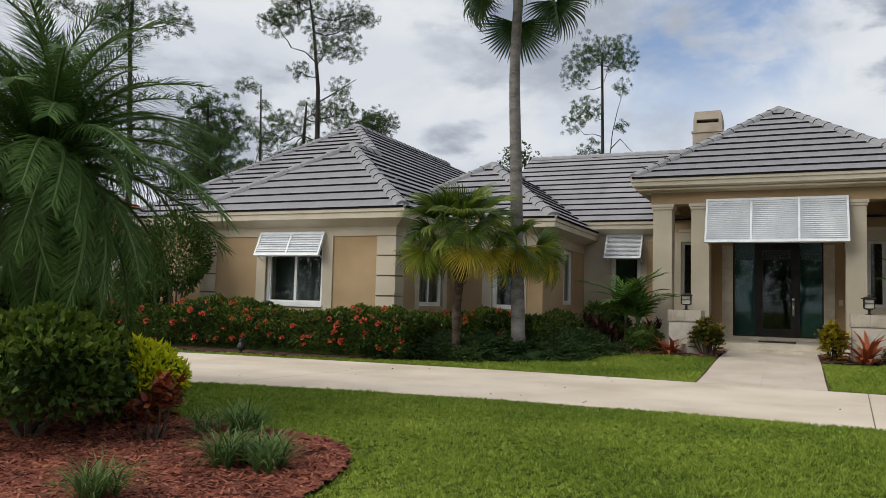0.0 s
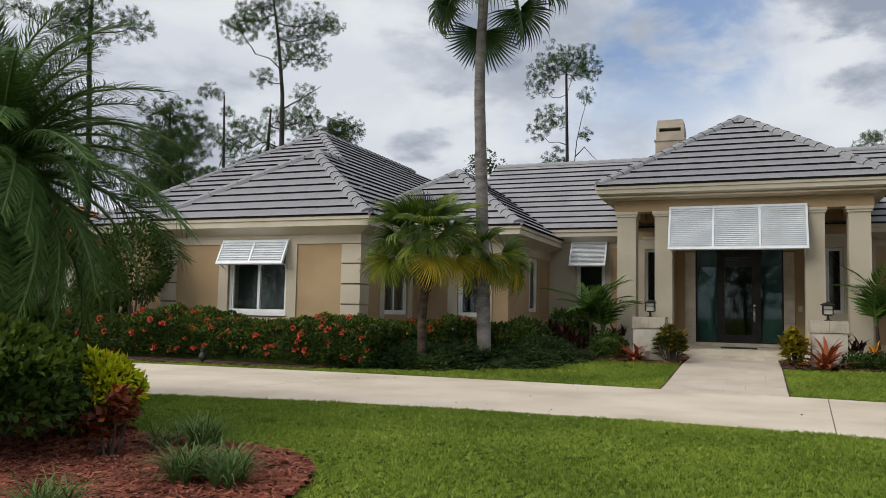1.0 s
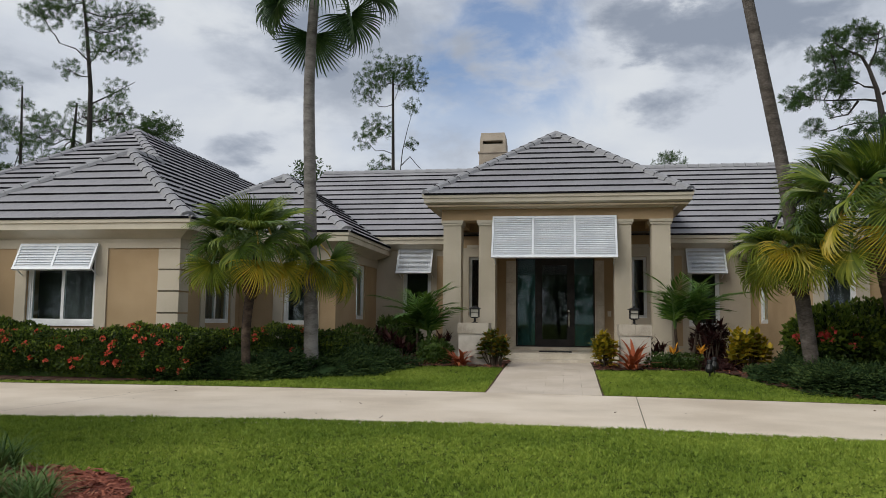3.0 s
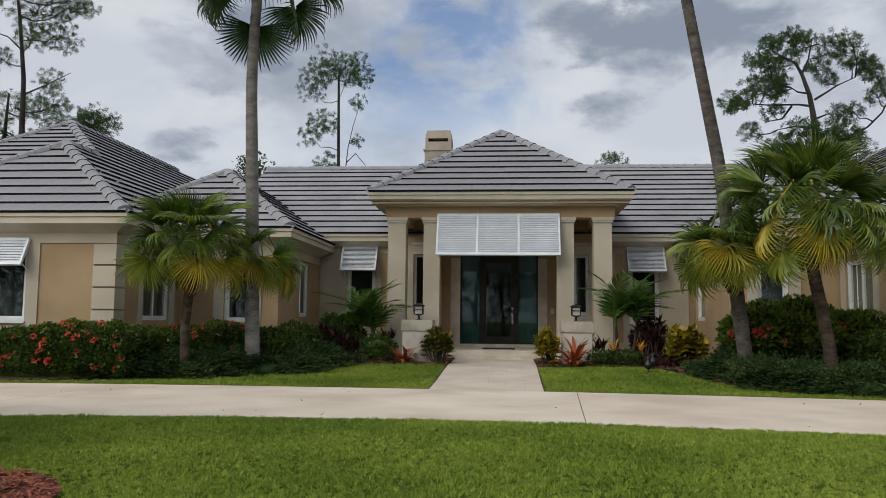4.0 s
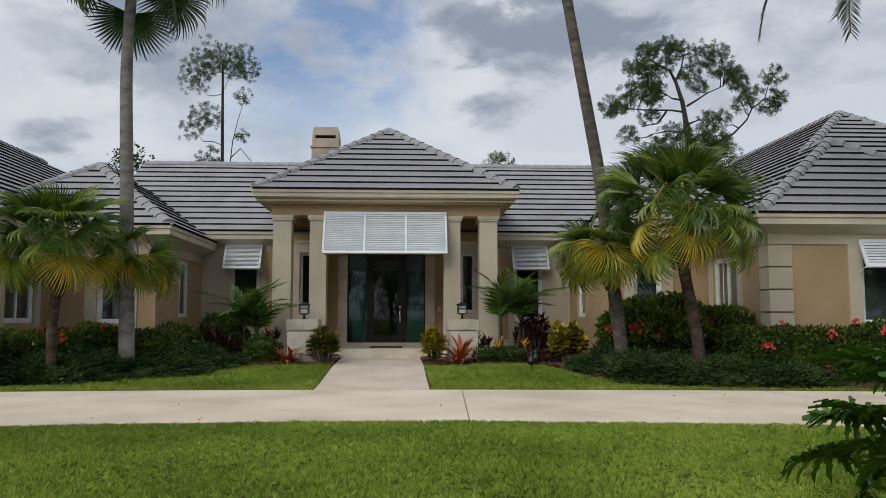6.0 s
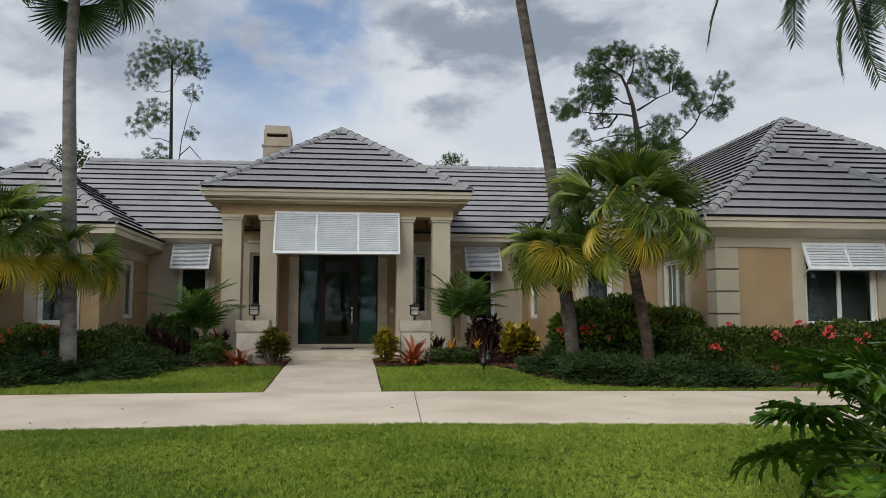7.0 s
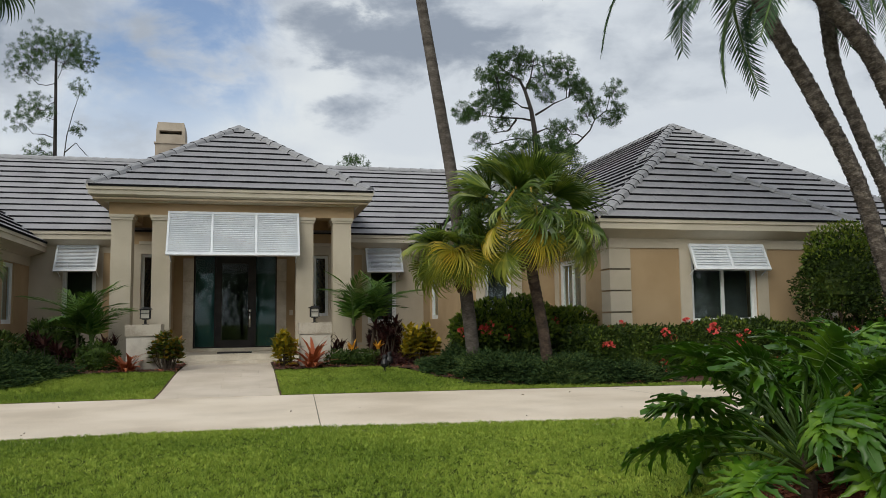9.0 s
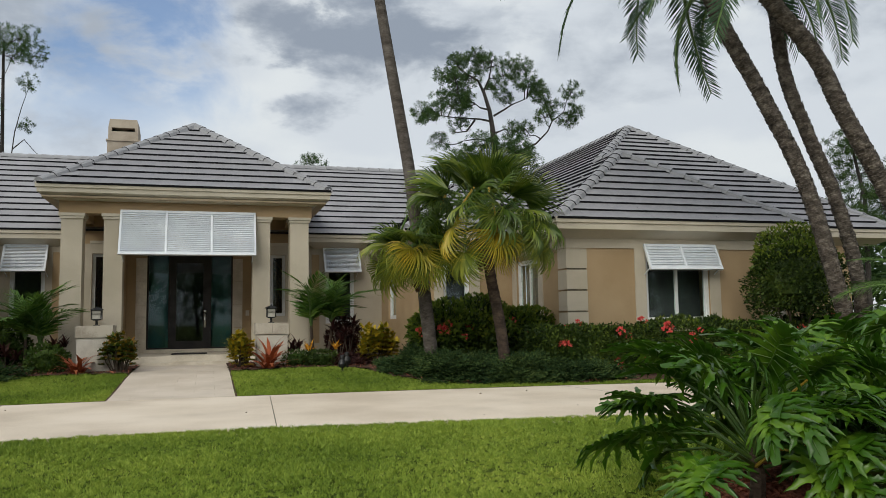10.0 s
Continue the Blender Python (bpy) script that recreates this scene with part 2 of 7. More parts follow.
# lit copy of the hedge leaf, sunlight put into its colour
L_HEDGELIT = leaf_material("lit_hedge_leaf", [(0.05, 0.095, 0.012), (0.11, 0.165, 0.02), (0.21, 0.24, 0.03)], 0.4, 0.3, 0.5)
L_JUNI = leaf_material("juniper_needles", [(0.010, 0.026, 0.010), (0.032, 0.066, 0.019), (0.105, 0.150, 0.040)], 0.7, 0.1, 0.6)
L_PHILO = leaf_material("philodendron_leaf", [(0.018, 0.058, 0.004), (0.050, 0.128, 0.008), (0.15, 0.265, 0.022)], 0.16, 0.28, 0.4, 5.0, 0.40)
L_BUSH = leaf_material("dark_shrub_leaf", [(0.016, 0.036, 0.007), (0.046, 0.088, 0.014), (0.13, 0.19, 0.032)], 0.4, 0.16, 0.6)
L_LIME = leaf_material("lime_shrub_leaf", [(0.42, 0.48, 0.016), (0.70, 0.72, 0.025), (0.84, 0.80, 0.045)], 0.5, 0.35, 0.5)
L_LIMEGREEN = leaf_material("green_lime_shrub_leaf", [(0.06, 0.12, 0.010), (0.13, 0.21, 0.015), (0.27, 0.33, 0.025)], 0.5, 0.3, 0.5)
L_TI = leaf_material("red_croton_leaf", [(0.040, 0.014, 0.010), (0.15, 0.032, 0.016), (0.46, 0.12, 0.026)], 0.4, 0.2, 0.6)
L_CROTON = leaf_material("mixed_croton_leaf", [(0.022, 0.060, 0.010), (0.085, 0.125, 0.015), (0.36, 0.16, 0.02)], 0.4, 0.2, 0.6)
L_YELCROT = leaf_material("yellow_croton_leaf", [(0.10, 0.14, 0.012), (0.32, 0.27, 0.02), (0.52, 0.33, 0.025)], 0.4, 0.25, 0.6)
L_BROM = leaf_material("orange_bromeliad_leaf", [(0.12, 0.045, 0.02), (0.30, 0.075, 0.03), (0.46, 0.15, 0.055)], 0.4, 0.2, 0.5)
L_LIRI = leaf_material("liriope_leaf", [(0.035, 0.085, 0.018), (0.085, 0.16, 0.036), (0.22, 0.28, 0.11)], 0.5, 0.2, 0.6)
L_DARKTI = leaf_material("maroon_cordyline_leaf", [(0.012, 0.008, 0.008), (0.04, 0.014, 0.014), (0.08, 0.03, 0.022)], 0.4, 0.15, 0.6)
L_PINE = leaf_material("pine_needles", [(0.020, 0.050, 0.015), (0.050, 0.100, 0.027), (0.115, 0.175, 0.046)], 0.6, 0.25, 0.5)
L_FARTREE = leaf_material("far_tree_leaf", [(0.02, 0.045, 0.014), (0.045, 0.085, 0.022), (0.085, 0.13, 0.035)], 0.6, 0.2, 0.5)
FLOWER = leaf_material("red_ixora_flower", [(0.56, 0.055, 0.040), (0.74, 0.12, 0.075), (0.83, 0.25, 0.15)], 0.6, 0.3, 0.5)
FLOWERPINK = leaf_material("coral_flower", [(0.60, 0.05, 0.06), (0.75, 0.11, 0.10), (0.80, 0.22, 0.16)], 0.6, 0.3, 0.5)
FLOWERORANGE = leaf_material("orange_flower", [(0.62, 0.22, 0.02), (0.75, 0.34, 0.03), (0.8, 0.45, 0.06)], 0.6, 0.3, 0.5)
STEM = material("green_leaf_stalk", [(0.05, 0.11, 0.02), (0.10, 0.17, 0.035)], 6, 30, 0.5)
STEMYEL = material("yellowing_leaf_stalk", [(0.30, 0.22, 0.03), (0.45, 0.30, 0.04)], 6, 30, 0.5)
FIBRE = material("brown_palm_fibre", [(0.06, 0.035, 0.018), (0.14, 0.085, 0.04)], 8, 40, 0.95)
BLACK = material("black_plastic", [(0.004, 0.004, 0.0045), (0.009, 0.009, 0.010)], 6, 40, 0.45)
LAMPGLASS = material("frosted_lantern_glass", [(0.36, 0.34, 0.29), (0.46, 0.44, 0.39)], 4, 30, 0.3)
ORANGETILE = material("orange_clay_tile", [(0.34, 0.10, 0.04), (0.48, 0.17, 0.07)], 1.5, 12, 0.85, object_spread=0.2)
PINKWALL = material("pale_neighbour_stucco", [(0.42, 0.38, 0.31), (0.50, 0.46, 0.39)], 0.8, 30, 0.9)
MAT_RUBBER = material("black_doormat", [(0.010, 0.010, 0.010), (0.022, 0.021, 0.02)], 9, 90, 0.95, 0.004)
SOFFITBROWN = material("tan_soffit", [(0.46, 0.37, 0.26), (0.52, 0.43, 0.31)], 1.2, 30, 0.9)

# ---------------------------------------------------------------- builders


class Build:
    """Collects vertices and faces of one mesh."""

    def __init__(self):
        self.v, self.f, self.m = [], [], []

    def face(self, pts, mi=0):
        n = len(self.v)
        self.v.extend(tuple(p) for p in pts)
        self.f.append(tuple(range(n, n + len(pts))))
        self.m.append(mi)

    def hull8(self, p, mi=0, butt=None):
        """p: four lower corners, then four upper ones, counter-clockwise from above."""
        n = len(self.v)
        self.v.extend(tuple(q) for q in p)
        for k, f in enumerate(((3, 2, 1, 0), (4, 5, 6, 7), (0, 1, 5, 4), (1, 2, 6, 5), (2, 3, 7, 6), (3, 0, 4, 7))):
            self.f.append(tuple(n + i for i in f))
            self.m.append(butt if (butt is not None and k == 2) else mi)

    def box(self, x0, x1, y0, y1, z0, z1, mi=0):
        x0, x1 = min(x0, x1), max(x0, x1)
        y0, y1 = min(y0, y1), max(y0, y1)
        self.hull8([(x0, y0, z0), (x1, y0, z0), (x1, y1, z0), (x0, y1, z0),
                    (x0, y0, z1), (x1, y0, z1), (x1, y1, z1), (x0, y1, z1)], mi)

    def tube(self, pts, radii, n=8, mi=0, cap=True):
        pts = [Vector(p) for p in pts]
        base = len(self.v)
        for i, p in enumerate(pts):
            d = (pts[min(i + 1, len(pts) - 1)] - pts[max(i - 1, 0)])
            d = d.normalized() if d.length else Vector((0, 0, 1))
            a = d.cross(Vector((0.31, 0.95, 0.05))).normalized()
            b = d.cross(a)
            r = radii[i] if hasattr(radii, "__len__") else radii
            for k in range(n):
                t = 2 * math.pi * k / n
                self.v.append(tuple(p + a * (r * math.cos(t)) + b * (r * math.sin(t))))
        for i in range(len(pts) - 1):
            for k in range(n):
                q = base + i * n
                self.f.append((q + k, q + (k + 1) % n, q + n + (k + 1) % n, q + n + k))
                self.m.append(mi)
        if cap:
            self.f.append(tuple(base + k for k in range(n))[::-1])
            self.f.append(tuple(base + (len(pts) - 1) * n + k for k in range(n)))
            self.m += [mi, mi]

    def lathe(self, c, prof, n=12, mi=0):
        self.tube([(c[0], c[1], c[2] + h) for h, r in prof], [r for h, r in prof], n, mi)

    def mesh(self, name, mats, smooth=False):
        me = bpy.data.meshes.new(name)
        me.from_pydata(self.v, [], self.f)
        for m in (mats if isinstance(mats, (list, tuple)) else [mats]):
            me.materials.append(m)
        if any(self.m):
            me.polygons.foreach_set("material_index", self.m)
        if smooth:
            me.polygons.foreach_set("use_smooth", [True] * len(self.f))
        me.update()
        return me


def part(name, b, mats, parent, label="", smooth=False, at=None):
    """Links a Build or a mesh as one mesh object under a thing or a part."""
    me = b.mesh(name, mats, smooth) if isinstance(b, Build) else b
    ob = new(name, me)
    ob.parent = parent
    if at is not None:
        ob.matrix_basis = at
    return tagged(ob, label)


def thing(name, b, mats, label, category, group="", kind="", smooth=False, at=None):
    ob = new(name, (b.mesh(name, mats, smooth) if isinstance(b, Build) else b) if b else None)
    if at is not None:
        ob.matrix_basis = at
    return tagged(ob, label, category, group, kind)


def lerp(a, b, t):
    return a + (b - a) * t


def ramp01(v, a, b):
    t = min(1.0, max(0.0, (v - a) / (b - a)))
    return t * t * (3 - 2 * t)


def ground_z(x, y):
    near = -0.16 * (1 - ramp01(y, 3.5, 9.3))
    return near + 0.21 * ramp01(y, 13.2, 18.6)


def drive_near(x):
    return 9.52 - 0.019 * (x + 0.7) ** 2


def drive_far(x):
    return 13.60 - 0.0072 * (x + 2.5) ** 2

# ---------------------------------------------------------------- ground, drive, walk


def grid_mesh(name, xs, ys, zf, mats):
    b = Build()
    b.v = [(x, y, zf(x, y)) for y in ys for x in xs]
    n = len(xs)
    for j in range(len(ys) - 1):
        for i in range(n - 1):
            b.f.append((j * n + i, j * n + i + 1, (j + 1) * n + i + 1, (j + 1) * n + i))
            b.m.append(0)
    return b.mesh(name, mats, True)


def ground_sheet():
    xs = [-900, -300, -120, -60] + [-40 + i for i in range(81)] + [60, 120, 300, 900]
    ys = [-600, -200, -80, -30, -15] + [-10 + 0.5 * i for i in range(81)] + [33, 38, 45, 60, 90, 160, 300, 900]

    def zf(x, y):
        z = ground_z(x, y)
        if drive_near(x) - 0.6 < y < drive_far(x) + 0.3:
            z -= 0.05
        if -1.2 < x < 1.0 and 13 < y < 21:
            z -= 0.05
        return z
    tagged(new("ground", grid_mesh("ground", xs, ys, zf, SOIL)), "flat green lawn ground reaching the horizon", "ground", "", "structure")


ground_sheet()


def strip(name, x0, x1, n, ylo, yhi, m, thick=0.12, lift=0.015, mats=CONCRETE):
    """A slab between two curves, with its edges."""
    b = Build()
    cols = []
    for i in range(n + 1):
        x = lerp(x0, x1, i / n)
        cols.append([(x, lerp(ylo(x), yhi(x), j / m)) for j in range(m + 1)])
    for top in (1, 0):
        for c in cols:
            for x, y in c:
                b.v.append((x, y, ground_z(x, y) + lift - (0 if top else thick)))
    k = m + 1
    for i in range(n):
        for j in range(m):
            b.f.append((i * k + j, (i + 1) * k + j, (i + 1) * k + j + 1, i * k + j + 1))
            b.m.append(0)
        o = (n + 1) * k
        b.f.append((i * k, o + i * k, o + (i + 1) * k, (i + 1) * k))
        b.f.append((i * k + m, (i + 1) * k + m, o + (i + 1) * k + m, o + i * k + m))
        b.m += [0, 0]
    return b.mesh(name, mats)


drive = tagged(new("driveway", strip("driveway", -24, 24, 120, drive_near, drive_far, 6)), "pale cream concrete circular driveway", "driveway", "", "structure")


def joint_lines():
    # saw-cut joints across the drive
    b = Build()
    for x0, x1 in ((1.42, 1.20), (-6.4, -6.9), (6.4, 7.0), (-11.4, -12.3), (11.5, 12.3)):
        ya, yb = drive_far(x0), drive_near(x1)
        n = 12
        for i in range(n):
            a, c = i / n, (i + 1) / n
            xa, xb = lerp(x0, x1, a), lerp(x0, x1, c)
            y0, y1 = lerp(ya, yb, a), lerp(ya, yb, c)
            b.face([(xa - 0.0055, y0, ground_z(xa, y0) + 0.0185), (xb - 0.0055, y1, ground_z(xb, y1) + 0.0185),
                    (xb + 0.0055, y1, ground_z(xb, y1) + 0.0185), (xa + 0.0055, y0, ground_z(xa, y0) + 0.0185)])
    part("saw_cut", b, JOINT, drive, "thin dark saw-cut joints")


joint_lines()

walkway = thing("walkway", None, None, "pale stone slab walk from drive to entrance", "walkway", "", "structure")


def paving():
    r = random.Random(5)
    rows = 12
    y0, y1 = drive_far(-0.1) - 0.02, 20.32
    d = (y1 - y0) / rows
    for i in range(rows):
        cuts = [-1.07, -0.42, 0.23, 0.88] if i % 2 else [-1.07, -0.75, -0.1, 0.56, 0.88]
        for a, c in zip(cuts, cuts[1:]):
            b = Build()
            g, ya, yb = 0.0015, y0 + i * d + 0.0015, y0 + (i + 1) * d - 0.0015
            h = 0.018 + r.uniform(-0.0012, 0.0012)
            za, zb = ground_z(0, ya) + h, ground_z(0, yb) + h
            b.hull8([(a + g, ya, za - 0.09), (c - g, ya, za - 0.09), (c - g, yb, zb - 0.09), (a + g, yb, zb - 0.09),
                     (a + g, ya, za), (c - g, ya, za), (c - g, yb, zb), (a + g, yb, zb)])
            part("slab", b, PAVING, walkway)


paving()

# ---------------------------------------------------------------- the house
house = thing("house", None, None, "one-storey tan and cream stucco villa with grey tile hip roofs", "house")
PITCH = 0.70
WALL = 0.25


def wall_x(name, x0, x1, y, z0, z1, holes, mat, inward=1):
    """A wall along x whose outer face is at y; holes: (x0, x1, z0, z1)."""
    b = Build()
    x0, x1 = min(x0, x1), max(x0, x1)
    punched(b, x0, x1, z0, z1, [(min(h[0], h[1]), max(h[0], h[1]), h[2], h[3]) for h in holes], lambda u, d, z: (u, y + d * inward, z))
    return part(name, b, mat, house)


def wall_y(name, x, y0, y1, z0, z1, holes, mat, inward):
    b = Build()
    punched(b, y0, y1, z0, z1, holes, lambda u, d, z: (x + d * inward, u, z))
    return part(name, b, mat, house)


def punched(b, u0, u1, z0, z1, holes, at):
    """A slab with openings, its faces sharing vertices so that it is one piece."""
    us = sorted({u0, u1, *(h[0] for h in holes), *(h[1] for h in holes)})
    zs = sorted({z0, z1, *(h[2] for h in holes), *(h[3] for h in holes)})
    solid = {(i, j) for i in range(len(us) - 1) for j in range(len(zs) - 1)
             if not any(h[0] <= us[i] and us[i + 1] <= h[1] and h[2] <= zs[j] and zs[j + 1] <= h[3] for h in holes)}
    idx = {}

    def v(i, j, k):
        if (i, j, k) not in idx:
            idx[i, j, k] = len(b.v)
            b.v.append(at(us[i], WALL * k, zs[j]))
        return idx[i, j, k]
    for i, j in solid:
        b.f.append((v(i, j, 0), v(i + 1, j, 0), v(i + 1, j + 1, 0), v(i, j + 1, 0)))
        b.f.append((v(i, j, 1), v(i, j + 1, 1), v(i + 1, j + 1, 1), v(i + 1, j, 1)))
        b.m += [0, 0]
        for di, dj, p, q in ((-1, 0, (i, j), (i, j + 1)), (1, 0, (i + 1, j), (i + 1, j + 1)), (0, -1, (i, j), (i + 1, j)), (0, 1, (i, j + 1), (i + 1, j + 1))):
            if (i + di, j + dj) not in solid:
                b.f.append((v(*p, 0), v(*q, 0), v(*q, 1), v(*p, 1)))
                b.m.append(0)


def window_unit(c, w, h, facing, panes=2, backing=None, frame_w=0.07, label="white-framed window with dark glass", mats=WINFRAME):
    """A window centred at c (x, y of the wall's outer face, z of its foot); facing: 'y' looks to -y, '+x' or '-x'."""
    turn = {"y": 0, "+x": 90, "-x": -90}[facing]
    root = Build()
    d0, d1 = 0.05, 0.14
    f = frame_w
    root.box(-w / 2, w / 2, d0, d1, 0, f)
    root.box(-w / 2, w / 2, d0, d1, h - f, h)
    root.box(-w / 2, -w / 2 + f, d0, d1, f, h - f)
    root.box(w / 2 - f, w / 2, d0, d1, f, h - f)
    ob = part("window", root, mats, house, label, at=pose(c[0], c[1], c[2], 0, 0, turn))
    bw = (w - 2 * f) / panes
    for i in range(panes):
        x0 = -w / 2 + f + i * bw
        sash = Build()
        s = 0.035
        sash.box(x0, x0 + s, d0 + 0.02, d1 - 0.01, f, h - f)
        sash.box(x0 + bw - s, x0 + bw, d0 + 0.02, d1 - 0.01, f, h - f)
        sash.box(x0 + s, x0 + bw - s, d0 + 0.02, d1 - 0.01, f, f + s)
        sash.box(x0 + s, x0 + bw - s, d0 + 0.02, d1 - 0.01, h - f - s, h - f)
        part("sash", sash, mats, ob)
        g = Build()
        g.box(x0 + s, x0 + bw - s, 0.09, 0.096, f + s, h - f - s)
        pn = part("pane", g, GLASS, ob, "dark reflecting glass pane")
        pn.visible_shadow = False
    back = Build()
    if backing is CURTAIN:
        m = 40
        for i in range(m):
            xa, xb = lerp(-w / 2, w / 2, i / m), lerp(-w / 2, w / 2, (i + 1) / m)
            ya, yb = 0.27 + 0.03 * math.sin(i * 1.7), 0.27 + 0.03 * math.sin((i + 1) * 1.7)
            back.face([(xa, ya, 0), (xb, yb, 0), (xb, yb, h), (xa, ya, h)])
        part("curtain", back, CURTAIN, ob, "pale drawn curtain")
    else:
        # dark box added behind the pane in place of an unlit room
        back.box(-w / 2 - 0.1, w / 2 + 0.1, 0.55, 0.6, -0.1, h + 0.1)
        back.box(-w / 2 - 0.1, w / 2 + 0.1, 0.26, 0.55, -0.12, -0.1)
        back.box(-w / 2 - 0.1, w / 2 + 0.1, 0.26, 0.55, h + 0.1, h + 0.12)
        part("room_blind", back, DARKROOM, ob, "dark backing box standing for the unlit room")
    return ob


def bahama(c, w, top, bottom, out, panels, pitch, label):
    """A louvred shutter hinged at the top, propped open: c = x of its middle, y of the wall."""
    x0, yw = c
    L = math.hypot(top - bottom, out)
    ang = math.degrees(math.atan2(out, top - bottom))
    ob = part("shutter", shutter_frame(w, L, panels), WHITE, house, label, at=pose(x0, yw, top, -ang, 0, 0))
    pw = w / panels
    n = int((L - 0.13) / pitch)
    for k in range(panels):
        lv = Build()
        a, bb = -w / 2 + k * pw + 0.045, -w / 2 + (k + 1) * pw - 0.045
        if k > 0:
            a -= 0.02
        if k < panels - 1:
            bb += 0.02
        for i in range(n):
            z = -0.065 - (L - 0.13) * (i + 0.5) / n
            lv.hull8([(a, -0.034, z - pitch * 0.74), (bb, -0.034, z - pitch * 0.74), (bb, 0.006, z + pitch * 0.50), (a, 0.006, z + pitch * 0.50),
                      (a, -0.034, z - pitch * 0.74 + 0.009), (bb, -0.034, z - pitch * 0.74 + 0.009), (bb, 0.006, z + pitch * 0.50 + 0.009), (a, 0.006, z + pitch * 0.50 + 0.009)])
        part("louvres", lv, WHITE, ob, "thin white louvre slats")
    return ob


def shutter_frame(w, L, panels):
    b = Build()
    pw = w / panels
    b.box(-w / 2, w / 2, -0.035, 0.025, -0.065, 0)
    b.box(-w / 2, w / 2, -0.035, 0.025, -L, -L + 0.065)
    for k in range(panels + 1):
        x = -w / 2 + k * pw
        hw = 0.045 if k in (0, panels) else 0.025
        a, c = (x, x + hw) if k == 0 else ((x - hw, x) if k == panels else (x - hw, x + hw))
        b.box(a, c, -0.034, 0.024, -L + 0.065, -0.065)
    return b


def prop_rods(x0, x1, y_wall, y_out, z_wall, z_out):
    for x in (x0, x1):
        b = Build()
        b.tube([(x, y_wall, z_wall), (x, y_out, z_out)], 0.013, 6)
        part("shutter_prop", b, WHITE, house, "white metal shutter prop rod")


# ---- roofs
tile_count = [0]
TW, TE = 0.336, 0.375


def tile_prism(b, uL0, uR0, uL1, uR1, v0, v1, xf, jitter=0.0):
    """One tile: raised butt at its lower end, near-black to stand for the shade under it; xf maps (u, v, height) to the
    roof.
    """
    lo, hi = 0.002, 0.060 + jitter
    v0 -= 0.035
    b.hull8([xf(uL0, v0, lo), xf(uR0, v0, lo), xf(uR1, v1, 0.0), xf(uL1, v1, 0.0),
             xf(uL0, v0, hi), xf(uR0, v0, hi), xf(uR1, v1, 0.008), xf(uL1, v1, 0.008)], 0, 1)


def slope(parent, origin, along, inward, length, tL, tR, depth, pieces, seed, rise=PITCH):
    """A roof slope: origin at the eave's left end, unit vectors along the eave and inward (level), the eave's length,
    how far left and right ends move in per metre of run, and the run (level) to the ridge."""
    r = random.Random(seed)
    o, a, n = Vector(origin), Vector(along), Vector(inward)
    k = math.sqrt(1 + rise * rise)
    vdir = (n + Vector((0, 0, rise))) / k
    up = a.cross(vdir).normalized()
    if up.z < 0:
        up = -up

    def xf(u, v, h):
        return o + a * u + vdir * v + up * h
    deck = Build()
    run = depth
    uL, uR = tL * run, length - tR * run
    deck.face([xf(0, 0, 0), xf(length, 0, 0), xf(uR, run * k, 0), xf(uL, run * k, 0)] if uR - uL > 0.02 else
              [xf(0, 0, 0), xf(length, 0, 0), xf((uL + uR) / 2, run * k, 0)])
    sl = part("roof", deck, TILE, parent, "grey flat concrete tile roof slope")
    rows = int(run * k / TE + 0.5)
    e = run * k / rows
    cut = Build()
    shared = None
    for i in range(rows):
        v0, v1 = i * e, (i + 1) * e
        bounds = [(tL * v / k, length - tR * v / k) for v in (v0, v1)]
        off = (i % 2) * TW / 2 + r.uniform(-0.03, 0.03)
        j0, j1 = int((bounds[0][0] - off) / TW) - 1, int((bounds[0][1] - off) / TW) + 1
        for j in range(j0, j1 + 1):
            ua, ub = off + j * TW, off + (j + 1) * TW - 0.0015
            l0, r0 = max(ua, bounds[0][0]), min(ub, bounds[0][1])
            l1, r1 = max(ua, bounds[1][0]), min(ub, bounds[1][1])
            if r0 - l0 < 0.03:
                continue
            if r1 < l1:
                l1 = r1 = min(max((l1 + r1) / 2, l0), r0)
            whole = l0 == ua and r0 == ub and l1 == ua and r1 == ub
            if whole and pieces and tile_count[0] < 300:
                if shared is None:
                    sb = Build()
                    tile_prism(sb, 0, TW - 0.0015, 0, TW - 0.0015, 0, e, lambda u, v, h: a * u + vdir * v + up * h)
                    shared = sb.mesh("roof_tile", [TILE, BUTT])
                ob = new("roof_tile", shared)
                ob.parent = sl
                ob.location = xf(ua, v0, r.uniform(-0.0015, 0.002))
                tile_count[0] += 1
            else:
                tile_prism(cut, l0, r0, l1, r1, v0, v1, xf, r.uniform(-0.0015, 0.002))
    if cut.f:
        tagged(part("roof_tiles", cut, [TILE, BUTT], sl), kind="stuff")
    return sl


